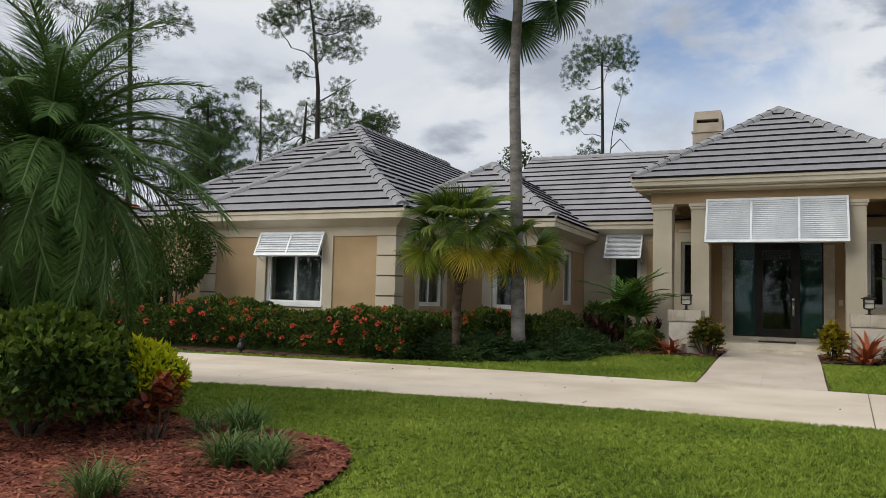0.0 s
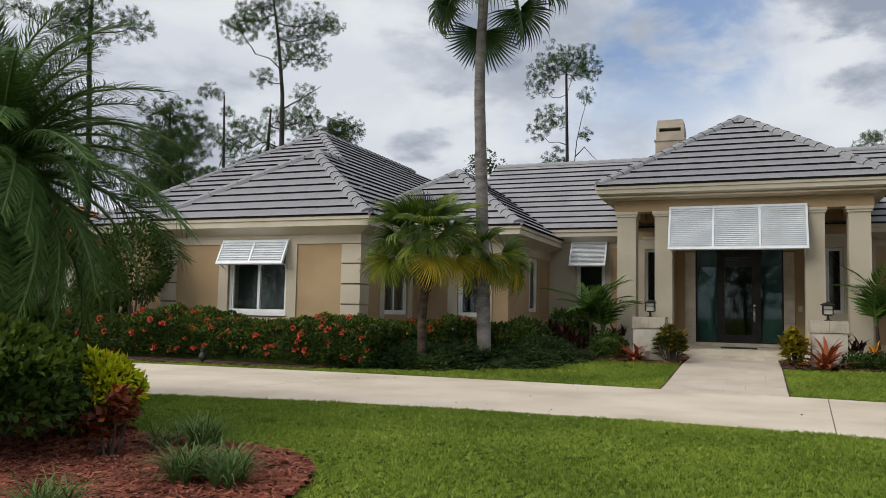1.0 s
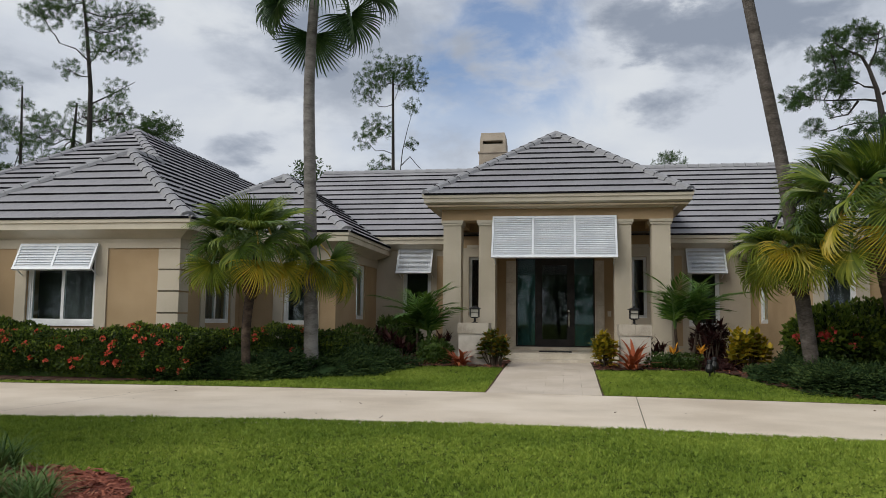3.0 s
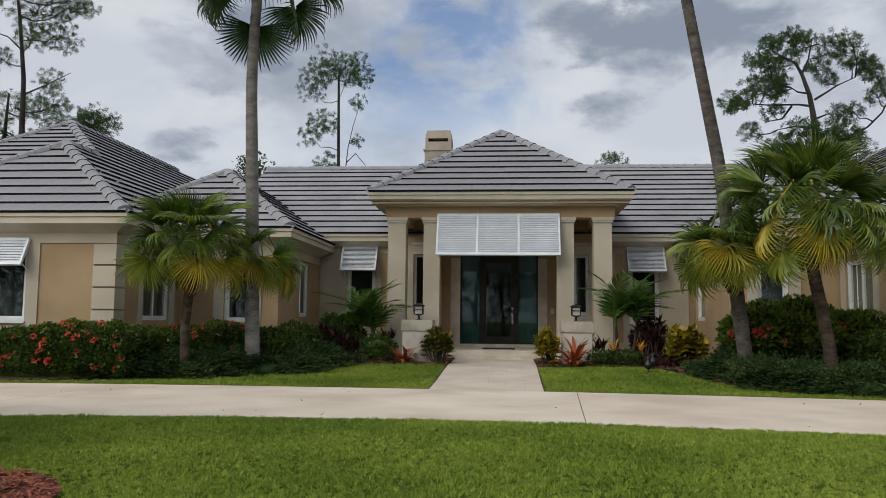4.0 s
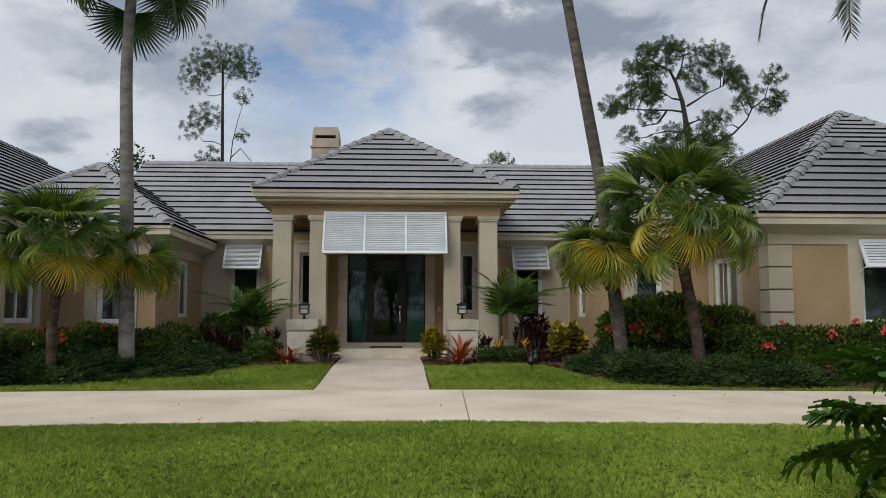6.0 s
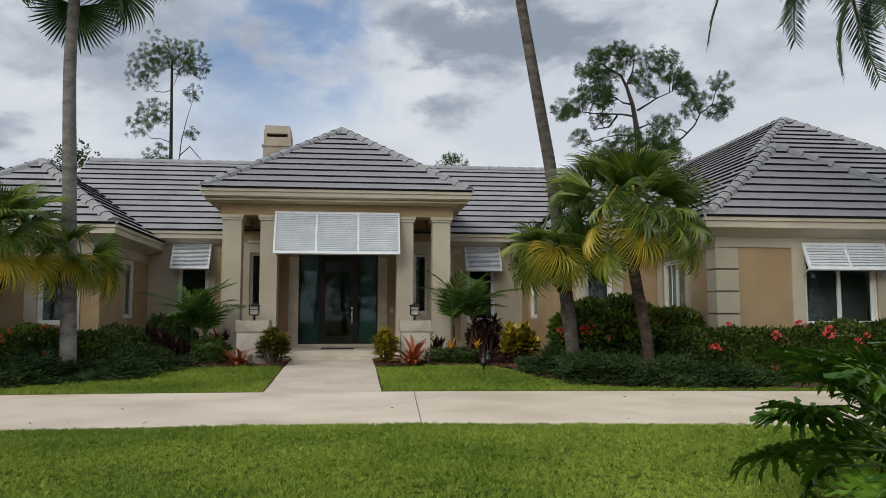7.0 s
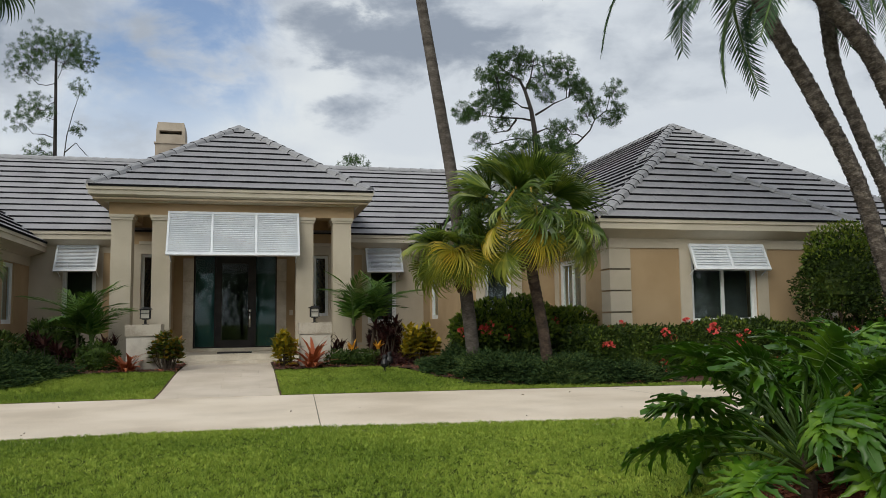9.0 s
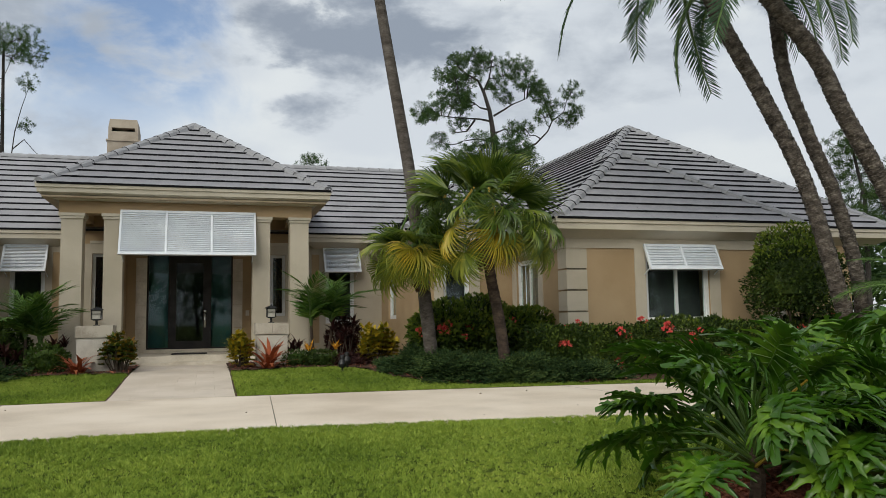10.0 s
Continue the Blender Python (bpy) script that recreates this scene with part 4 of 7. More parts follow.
# ---- pillars and lanterns


def pillar(x, y):
    z = ground_z(x, y) - 0.05
    b = Build()
    b.box(x - 0.335, x + 0.335, y - 0.335, y + 0.335, z, 0.93)
    b.box(x - 0.31, x + 0.31, y - 0.31, y + 0.31, 0.93, 0.945)
    ob = thing("entrance_pillar", b, PILLARSTUCCO, "low pale stucco pillar beside the walk", "pillar", "pillars beside the walk")
    for k in (-1, 1):
        c = Build()
        xa, xb = (x - 0.36, x - 0.002) if k < 0 else (x + 0.002, x + 0.36)
        c.hull8([(xa, y - 0.36, 0.945), (xb, y - 0.36, 0.945), (xb, y + 0.36, 0.945), (xa, y + 0.36, 0.945),
                 (xa, y - 0.35, 1.195), (xb, y - 0.35, 1.195), (xb, y + 0.35, 1.195), (xa, y + 0.35, 1.195)])
        part("cap_stone", c, CAPSTONE, ob, "thick limestone cap block with dark stains")
    lb = Build()
    lb.lathe((x, y, 1.19), [(0, 0.075), (0.015, 0.075), (0.02, 0.03), (0.11, 0.025), (0.115, 0.08), (0.13, 0.085)], 10)
    lan = thing("lantern", lb, BLACK, "black metal lantern with frosted glass on a pillar", "lantern", "lanterns on pillars")
    f = Build()
    for dx in (-0.095, 0.095):
        for dy in (-0.095, 0.095):
            f.box(x + dx - 0.009, x + dx + 0.009, y + dy - 0.009, y + dy + 0.009, 1.32, 1.52)
    for zc in (1.32, 1.435, 1.51):
        f.box(x - 0.104, x + 0.104, y - 0.104, y - 0.088, zc, zc + 0.012)
        f.box(x - 0.104, x + 0.104, y + 0.088, y + 0.104, zc, zc + 0.012)
        f.box(x - 0.104, x - 0.088, y - 0.088, y + 0.088, zc, zc + 0.012)
        f.box(x + 0.088, x + 0.104, y - 0.088, y + 0.088, zc, zc + 0.012)
    part("cage", f, BLACK, lan)
    g = Build()
    g.box(x - 0.082, x + 0.082, y - 0.082, y + 0.082, 1.325, 1.515)
    part("glass_box", g, LAMPGLASS, lan, "frosted glass box")
    rf = Build()
    rf.lathe((x, y, 1.522), [(0, 0.155), (0.012, 0.155), (0.05, 0.07), (0.06, 0.02), (0.09, 0.012)], 4)
    part("lantern_roof", rf, BLACK, lan)


pillar(-1.84, 18.45)
pillar(1.81, 18.45)

# ---------------------------------------------------------------- plants: builders
RNG = np.random.default_rng(7)


def np_mesh(name, V, mats):
    """A mesh of n separate faces with k corners each; V: (n, k, 3)."""
    n, k, _ = V.shape
    me = bpy.data.meshes.new(name)
    me.vertices.add(n * k)
    me.vertices.foreach_set("co", np.ascontiguousarray(V, dtype=np.float32).ravel())
    me.loops.add(n * k)
    me.loops.foreach_set("vertex_index", np.arange(n * k, dtype=np.int32))
    me.polygons.add(n)
    me.polygons.foreach_set("loop_start", np.arange(0, n * k, k, dtype=np.int32))
    for m in (mats if isinstance(mats, (list, tuple)) else [mats]):
        me.materials.append(m)
    me.update(calc_edges=True)
    return me


def unit(v):
    return v / np.maximum(np.linalg.norm(v, axis=-1, keepdims=True), 1e-9)


def rand_dirs(n):
    return unit(RNG.normal(size=(n, 3)))


def leaves(P, D, length, ratio, curl=0.12):
    """Rhombic leaves from points P along D."""
    n = len(P)
    S = unit(np.cross(D, rand_dirs(n)))
    U = np.cross(S, D)
    L = (length if np.ndim(length) else np.full(n, length))[:, None]
    mid = P + D * L * 0.48 + U * L * curl
    tip = P + D * L - U * L * curl * 0.6
    w = L * ratio * 0.5
    return np.stack([P, mid + S * w, tip, mid - S * w], 1)


def lump(V, s, a, seed):
    """Smooth waves that make an outline uneven."""
    r = np.random.default_rng(seed)
    out = np.zeros(len(V))
    for _ in range(6):
        k, ph = r.normal(size=3) * s, r.uniform(0, 6.28)
        out += np.sin(V @ k + ph)
    return out * a / 2.4


def ellipsoid_leaves(c, rad, n, length, ratio, seed, low=-0.9, inner=0.62, uneven=0.16, up=0.25):
    d = rand_dirs(n * 2)
    d = d[d[:, 2] > low][:n]
    r = (inner + (1 - inner) * RNG.random(len(d)) ** 0.5) * (1 + lump(d, 3.2, uneven, seed))
    P = np.array(c) + d * np.array(rad) * r[:, None]
    D = unit(d * 0.8 + rand_dirs(len(d)) * 0.8 + np.array([0, 0, up]))
    return leaves(P, D, length * RNG.uniform(0.65, 1.2, len(d)), ratio)


def core_blob(c, rad, seed, n=14, m=9, low=-0.95):
    b = Build()
    pts = []
    for j in range(m + 1):
        th = lerp(-math.pi / 2, math.pi / 2, j / m)
        for i in range(n):
            ph = 2 * math.pi * i / n
            d = np.array([[math.cos(th) * math.cos(ph), math.cos(th) * math.sin(ph), max(low, math.sin(th))]])
            r = 1 + lump(d, 3.2, 0.16, seed)[0]
            pts.append((c[0] + d[0, 0] * rad[0] * r, c[1] + d[0, 1] * rad[1] * r, c[2] + d[0, 2] * rad[2] * r))
    b.v = pts
    for j in range(m):
        for i in range(n):
            b.f.append((j * n + i, j * n + (i + 1) % n, (j + 1) * n + (i + 1) % n, (j + 1) * n + i))
            b.m.append(0)
    return b


def stems(base, tops, r0, r1, sag=0.1):
    b = Build()
    base = Vector(base)
    for t in tops:
        t = Vector(t)
        mid = base.lerp(t, 0.5) + Vector((random.uniform(-sag, sag), random.uniform(-sag, sag), sag * 0.5))
        b.tube([base + Vector((random.uniform(-0.05, 0.05), random.uniform(-0.05, 0.05), 0)), mid, t], [r0, (r0 + r1) / 2, r1], 6)
    return b


def shrub(x, y, zc, rad, n, length, ratio, mat, label, seed, category="shrub", name="shrub", core=True, lit=None, low=-0.9, group="", trunk=True, lit_share=0.25):
    """A bush: leafy shell, inner foliage and stems; lit: material of paler leaves set mostly towards the top."""
    z0 = ground_z(x, y)
    V = ellipsoid_leaves((x, y, zc), rad, n, length, ratio, seed, low)
    st = stems((x, y, z0 - 0.05), [(x + rad[0] * 0.5 * math.cos(k), y + rad[1] * 0.5 * math.sin(k), zc) for k in (0.3, 1.7, 2.9, 4.1, 5.4)], 0.022 + 0.012 * rad[0], 0.012)
    ob = thing(name, st, WOOD_TWIG, label, category, group)
    part("foliage", np_mesh("foliage", V, mat), None, ob)
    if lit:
        # paler leaves put sunlight into the colour; the lime shrub's yellow is its own
        top = ellipsoid_leaves((x, y, zc + rad[2] * 0.12), (rad[0] * 1.02, rad[1] * 1.02, rad[2]), int(n * lit_share), length, ratio, seed, 0.25 if lit_share < 0.5 else -0.2, 0.85)
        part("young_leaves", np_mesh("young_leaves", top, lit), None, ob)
    if core:
        part("inner_foliage", core_blob((x, y, zc), [q * 0.66 for q in rad], seed), mat, ob)
    return ob


def box_leaves(x0, x1, y0, y1, zt, n, length, ratio, seed, front=1.0, back=0.5):
    """Leaves over the top, front, back and ends of a clipped hedge."""
    lx, ly = x1 - x0, y1 - y0
    zb = ground_z((x0 + x1) / 2, y0) + 0.12
    h = zt - zb
    area = np.array([lx * ly, lx * h * front, lx * h * back, ly * h, ly * h])
    face = RNG.choice(5, n, p=area / area.sum())
    a, c = RNG.random(n), RNG.random(n)
    P = np.zeros((n, 3))
    N = np.zeros((n, 3))
    for k in range(5):
        m = face == k
        A, C = a[m], c[m]
        if k == 0:
            P[m], N[m] = np.stack([x0 + lx * A, y0 + ly * C, np.full(len(A), zt)], 1), (0, 0, 1)
        elif k in (1, 2):
            P[m], N[m] = np.stack([x0 + lx * A, np.full(len(A), y0 if k == 1 else y1), zb + h * C], 1), (0, -1 if k == 1 else 1, 0)
        else:
            P[m], N[m] = np.stack([np.full(len(A), x0 if k == 3 else x1), y0 + ly * A, zb + h * C], 1), (-1 if k == 3 else 1, 0, 0)
    bulge = lump(P, 2.6, 0.085, seed) + lump(P, 7.0, 0.045, seed + 1) - 0.15 * RNG.random(n) ** 2
    fy = np.clip((P[:, 2] - zb) / h, 0, 1)
    bulge -= np.where(face > 0, 0.16 * (2 * fy - 1) ** 4, 0)
    ends = np.minimum(np.minimum(P[:, 0] - x0, x1 - P[:, 0]), P[:, 1] - y0 + 0.12)
    bulge -= np.where(face == 0, 0.32 * np.clip(1 - ends / 0.6, 0, 1) ** 2, 0)
    P = P + N * bulge[:, None]
    D = unit(N * 0.7 + rand_dirs(n) * 0.9 + np.array([0, 0, 0.35]))
    return P, N, leaves(P, D, length * RNG.uniform(0.6, 1.2, n), ratio)


def flower_head(size, seed):
    """A small dome of petals."""
    r = np.random.default_rng(seed)
    d = r.normal(size=(34, 3))
    d[:, 2] = np.abs(d[:, 2]) * 0.8
    d = unit(d)
    P = d * size * 0.5
    return leaves(P, unit(d + r.normal(size=d.shape) * 0.5), size * 0.55, 0.7)


HEADS = [np_mesh("flower", flower_head(0.088, k), FLOWER) for k in range(3)]
HEADSPINK = [np_mesh("flower", flower_head(0.11, k + 5), FLOWERPINK) for k in range(3)]


def hedge(x0, x1, y0, y1, zt, n, flowers, seed, label, heads=HEADS, lit=0.2, leaf=0.078):
    P, N, V = box_leaves(x0, x1, y0, y1, zt, n, leaf, 0.5, seed)
    zb = ground_z(x0, y0)
    core = Build()
    k = max(2, int((x1 - x0) / 0.4))
    q = 0.19
    for i in range(k):
        xa, xb = lerp(x0 + q, x1 - q, i / k), lerp(x0 + q, x1 - q, (i + 1) / k)
        ha = zt - q + 0.03 * math.sin(i * 2.1)
        core.hull8([(xa, y0 + q + 0.1, zb), (xb, y0 + q + 0.1, zb), (xb, y1 - q, zb), (xa, y1 - q, zb),
                    (xa, y0 + q, ha), (xb, y0 + q, ha), (xb, y1 - q, ha), (xa, y1 - q, ha)])
    ob = thing("hedge", core, L_BUSH, label, "hedge")
    part("foliage", np_mesh("foliage", V, L_HEDGE), None, ob)
    if lit:
        # paler leaves, mostly on top, stand for sun on the hedge
        m = int(n * lit)
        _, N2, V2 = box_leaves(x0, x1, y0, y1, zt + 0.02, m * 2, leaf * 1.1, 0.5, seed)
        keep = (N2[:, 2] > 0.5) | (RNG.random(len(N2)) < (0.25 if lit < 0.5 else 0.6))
        part("young_leaves", np_mesh("young_leaves", V2[keep], L_HEDGELIT), None, ob, "yellow-green leaves coloured as if sunlit")
    r = random.Random(seed)
    idx = [i for i in range(len(P)) if (N[i, 1] < -0.5) or (N[i, 2] > 0.5 and P[i, 1] < lerp(y0, y1, 0.55))]
    for i in r.sample(idx, flowers):
        f = new("flower", r.choice(heads))
        f.parent = ob
        f.matrix_basis = Matrix.LocRotScale(Vector(P[i]) + Vector(N[i]) * 0.05, Euler((r.uniform(0.2, 1.0), 0, r.uniform(-1, 1))), Vector((1, 1, 1)) * r.uniform(0.6, 1.15))
    return ob


def juniper(x, y, rx, ry, h, n, seed):
    """A low spreading conifer: feathery sprays over a mound."""
    z0 = ground_z(x, y)
    d = rand_dirs(n * 3)
    d = d[d[:, 2] > 0.02][:int(n * 1.3)]
    r = (0.70 + 0.30 * RNG.random(len(d))) * (1 + lump(d, 5.5, 0.26, seed) + lump(d, 13.0, 0.10, seed + 9))
    P = np.array((x, y, z0 - 0.02)) + d * np.array((rx, ry, h)) * r[:, None]
    D = unit(d * np.array((1, 1, 0.25)) + rand_dirs(len(d)) * np.array((0.45, 0.45, 0.16)) + np.array([0, 0, 0.12]))
    allv = []
    S = unit(np.cross(D, np.array([0, 0, 1.0])) + 1e-6)
    for t in (0.0, 0.25, 0.5, 0.75):
        for sgn in (-1, 1):
            Q = P + D * 0.22 * t
            allv.append(leaves(Q, unit(D + S * sgn * 0.7 + rand_dirs(len(d)) * 0.25), 0.085 * (1.1 - 0.4 * t) * RNG.uniform(0.8, 1.25, len(d)), 0.26, 0.03))
    ob = thing("juniper", core_blob((x, y, z0 - 0.02), (rx * 0.72, ry * 0.72, h * 0.64), seed, low=-0.05), L_JUNI, "low spreading dark green juniper in a mulch bed", "juniper", "junipers before the house")
    part("sprays", np_mesh("sprays", np.concatenate(allv), L_JUNI), None, ob)
    return ob


def fan_mesh(name, R, nseg, spread, droop, seed, mats, stalk, fused=0.56, cup=0.10):
    """A pleated fan leaf, its segments joined to beyond the middle, with split tips that hang like a fringe. The stalk runs back
    from the origin along -x, the blade spreads along +x."""
    r = random.Random(seed)
    b = Build()
    lean = r.uniform(-0.15, 0.15)
    for i in range(nseg):
        a0 = lerp(-spread, spread, i / nseg)
        a1 = lerp(-spread, spread, (i + 1) / nseg)
        am = (a0 + a1) / 2
        Rk = R * (0.76 + 0.24 * math.cos(am * 0.62)) * r.uniform(0.93, 1.05)
        dr = droop * r.uniform(0.75, 1.3)
        twist = r.uniform(-0.10, 0.10)
        kink = fused + r.uniform(-0.03, 0.14)
        p, el = Vector((0, 0, 0)), 0.10
        base = len(b.v)
        steps = (0.05, 0.30, 0.52, 0.64, 0.76, 0.88, 1.0)
        last = 0.0
        for k, t in enumerate(steps):
            am2 = am + (twist * max(0.0, t - kink) + lean * t * 0.2)
            over = max(0.0, min(1.0, (t - kink) / (1 - kink)))
            el = 0.10 - 0.30 * t - dr * 1.9 * over
            step = Rk * (t - last)
            last = t
            p = p + Vector((math.cos(am2) * math.cos(el), math.sin(am2) * math.cos(el), math.sin(el))) * step
            w = Rk * t * (a1 - a0) / 2 * 1.02 if t <= fused else Rk * fused * (a1 - a0) / 2 * max(0.05, 1 - ((t - fused) / (1 - fused)) ** 0.9 * 0.95)
            side = Vector((-math.sin(am2), math.cos(am2), 0))
            ridge = 0.026 * R if t < 0.8 else 0.008
            lift = cup * Rk * t * abs(math.sin(am)) ** 1.5
            for q, h in ((-1, 0), (0, ridge), (1, 0)):
                b.v.append((p.x + side.x * w * q, p.y + side.y * w * q, p.z + h + lift))
        for k in range(len(steps) - 1):
            for q in (0, 1):
                o = base + k * 3 + q
                b.f.append((o, o + 3, o + 4, o + 1))
                b.m.append(0)
    b.tube([(-stalk, 0, -0.10 * stalk), (-stalk * 0.5, 0, 0.0), (0, 0, 0), (R * 0.25, 0, 0.01)], [0.022, 0.016, 0.012, 0.004], 6, 1)
    return b.mesh(name, mats)


def fan_crown(ob, c, n, meshes, old, stalk, elev0, elev1, seed, size=1.0, old_from=0.8, stiff=None, fold=(4, 46), sector=None, roll=0.55):
    """Fan leaves round a crown centre: new ones upright, old ones hanging; sector: bearing and half-width in radians
    that they keep to.
    """
    r = random.Random(seed)
    for i in range(n):
        f = i / (n - 1)
        az = (i * 2.39996 if sector is None else sector[0] + sector[1] * (2 * ((i * 0.618) % 1) - 1)) + r.uniform(-0.25, 0.25)
        el = radians(lerp(elev0, elev1, f ** 0.9) + r.uniform(-8, 8))
        d = Vector((math.cos(az) * math.cos(el), math.sin(az) * math.cos(el), math.sin(el)))
        me = r.choice(old if f > old_from and old else (stiff if stiff and f < 0.4 else meshes))
        k = size * r.uniform(0.86, 1.1)
        pos = Vector(c) + d * stalk * k
        tilt = el - radians(lerp(fold[0], fold[1], min(1.0, f * 1.25)))
        m = Matrix.Translation(pos) @ Matrix.Rotation(az, 4, "Z") @ Matrix.Rotation(-tilt, 4, "Y") @ Matrix.Rotation(r.uniform(-roll, roll), 4, "X") @ Matrix.Diagonal((k, k, k, 1))
        lf = new("frond", me)
        lf.parent = ob
        lf.matrix_basis = m


def ringed_trunk(pts, r0, r1, rings, amp, n=14, seed=0, flare=0.0):
    """A palm trunk along points, with leaf-scar rings and slight irregularity."""
    r = random.Random(seed)
    P = [Vector(p) for p in pts]
    seg = len(P) - 1
    b = Build()
    line, rad = [], []
    for i in range(rings * 2 + 1):
        t = i / (rings * 2) * seg
        k = min(int(t), seg - 1)
        u = t - k
        p0, p1, p2, p3 = P[max(k - 1, 0)], P[k], P[k + 1], P[min(k + 2, seg)]
        q = 0.5 * ((2 * p1) + (p2 - p0) * u + (2 * p0 - 5 * p1 + 4 * p2 - p3) * u * u + (3 * p1 - p0 - 3 * p2 + p3) * u ** 3)
        f = i / (rings * 2)
        line.append(q)
        rad.append((lerp(r0, r1, f) + flare * max(0, 1 - f * 9) ** 2) * (1 + (amp if i % 2 else -amp) * r.uniform(0.5, 1.4)))
    b.tube(line, rad, n)
    return b


def scars(pts, r0, r1, seed):
    """Old leaf-base stubs set spirally round a trunk."""
    r = random.Random(seed)
    P = [Vector(p) for p in pts]
    lens = [(q - p).length for p, q in zip(P, P[1:])]
    total = sum(lens)
    b = Build()
    n = int(total / 0.011)
    for i in range(n):
        s, k = total * i / n, 0
        while k < len(lens) - 1 and s > lens[k]:
            s -= lens[k]
            k += 1
        u = s / lens[k]
        p0, p1, p2, p3 = P[max(k - 1, 0)], P[k], P[k + 1], P[min(k + 2, len(P) - 1)]
        c = 0.5 * ((2 * p1) + (p2 - p0) * u + (2 * p0 - 5 * p1 + 4 * p2 - p3) * u * u + (3 * p1 - p0 - 3 * p2 + p3) * u ** 3)
        d = (p2 - p1).normalized()
        a = i * 2.39996 + r.uniform(-0.15, 0.15)
        e1 = d.cross(Vector((0.31, 0.95, 0.05))).normalized()
        e2 = d.cross(e1)
        o = e1 * math.cos(a) + e2 * math.sin(a)
        t = d.cross(o)
        R = lerp(r0, r1, i / n)
        w, h, out = R * 0.42 * r.uniform(0.7, 1.2), 0.05 * r.uniform(0.7, 1.3), R * r.uniform(1.05, 1.17)
        lo, hi = c + o * R * 0.93 - d * h, c + o * out + d * h * 0.4
        b.face([lo - t * w, lo + t * w, hi + t * w * 0.75, hi - t * w * 0.75])
        b.face([hi - t * w * 0.75, hi + t * w * 0.75, c + o * R * 0.9 + d * h * 0.6 + t * w * 0.7, c + o * R * 0.9 + d * h * 0.6 - t * w * 0.7])
    return b


def feather_mesh(name, L, n, leaf, width, arch, vee, seed, mats, thin=0.25, jit=9):
    """A feather frond along +x that rises and arches over; leaflets in a vee."""
    r = random.Random(seed)
    b = Build()

    def spine(t):
        return Vector((L * (t - 0.16 * arch * t ** 3), 0.0, L * (0.24 * t - arch * t ** 2.4)))
    pts = [spine(i / 10) for i in range(11)]
    b.tube(pts, [lerp(0.020, 0.004, i / 10) * max(0.7, L) * 0.9 for i in range(11)], 5, 1)
    for i in range(n):
        t = lerp(0.14, 1.0, (i + 0.5) / n)
        p = spine(t)
        tan = (spine(min(1, t + 0.02)) - spine(t - 0.02)).normalized()
        side = Vector((0, 1, 0))
        up = tan.cross(side) * -1
        ll = leaf * (0.55 + 0.75 * math.sin(math.pi * min(1, t * 0.86 + 0.12))) * r.uniform(0.88, 1.08)
        for s in (-1, 1):
            a = radians(lerp(68, 38, t) + r.uniform(-jit, jit) * 0.7)
            v = radians(vee + r.uniform(-jit, jit))
            d = tan * math.cos(a) + (side * s * math.cos(v) + up * math.sin(v)) * math.sin(a)
            wdir = d.cross(up + side * s * 0.4).normalized() * (width / 2)
            q0, q1 = p, p + d * ll * 0.5 + Vector((0, 0, -ll * thin * 0.12))
            q2 = p + d * ll * 0.95 + Vector((0, 0, -ll * thin * 0.55))
            base = len(b.v)
            b.v.extend([tuple(q0 - wdir * 0.5), tuple(q0 + wdir * 0.5), tuple(q1 + wdir), tuple(q1 - wdir), tuple(q2)])
            b.f += [(base, base + 1, base + 2, base + 3), (base + 3, base + 2, base + 4)]
            b.m += [0, 0]
    return b.mesh(name, mats)


def feather_crown(ob, c, n, meshes, elev0, elev1, seed, size=1.0, az0=0.0, az_span=None):
    r = random.Random(seed)
    for i in range(n):
        f = i / max(1, n - 1)
        az = az0 + (i * 2.39996 if az_span is None else lerp(-az_span, az_span, (i * 0.618) % 1)) + r.uniform(-0.2, 0.2)
        el = radians(lerp(elev0, elev1, f) + r.uniform(-7, 7))
        k = size * r.uniform(0.85, 1.12)
        lf = new("frond", r.choice(meshes))
        lf.parent = ob
        lf.matrix_basis = Matrix.Translation(Vector(c)) @ Matrix.Rotation(az, 4, "Z") @ Matrix.Rotation(-el, 4, "Y") @ Matrix.Rotation(r.uniform(-0.5, 0.5), 4, "X") @ Matrix.Diagonal((k, k, k, 1))


def blades(c, n, length, width, arch, seed, el0=80, el1=20, segs=4):
    """A rosette of strap leaves."""
    r = random.Random(seed)
    b = Build()
    for i in range(n):
        az = i * 2.39996 + r.uniform(-0.3, 0.3)
        el = radians(lerp(el0, el1, i / n) + r.uniform(-8, 8))
        L = length * r.uniform(0.7, 1.15)
        p = Vector(c) + Vector((r.uniform(-1, 1), r.uniform(-1, 1), 0)) * width
        side = Vector((-math.sin(az), math.cos(az), 0))
        base = len(b.v)
        for k in range(segs + 1):
            t = k / segs
            w = width * (0.7 + 0.6 * t if t < 0.4 else 0.94 * (1 - ((t - 0.4) / 0.6) ** 1.7) + 0.02)
            b.v.append(tuple(p - side * w / 2))
            b.v.append(tuple(p + side * w / 2))
            e = el - arch * t
            p = p + Vector((math.cos(az) * math.cos(e), math.sin(az) * math.cos(e), math.sin(e))) * (L / segs)
        for k in range(segs):
            q = base + 2 * k
            b.f.append((q, q + 1, q + 3, q + 2))
            b.m.append(0)
    return b


def inside(poly, x, y):
    c, j = False, len(poly) - 1
    for i in range(len(poly)):
        (xi, yi), (xj, yj) = poly[i], poly[j]
        if (yi > y) != (yj > y) and x < (xj - xi) * (y - yi) / (yj - yi) + xi:
            c = not c
        j = i
    return c


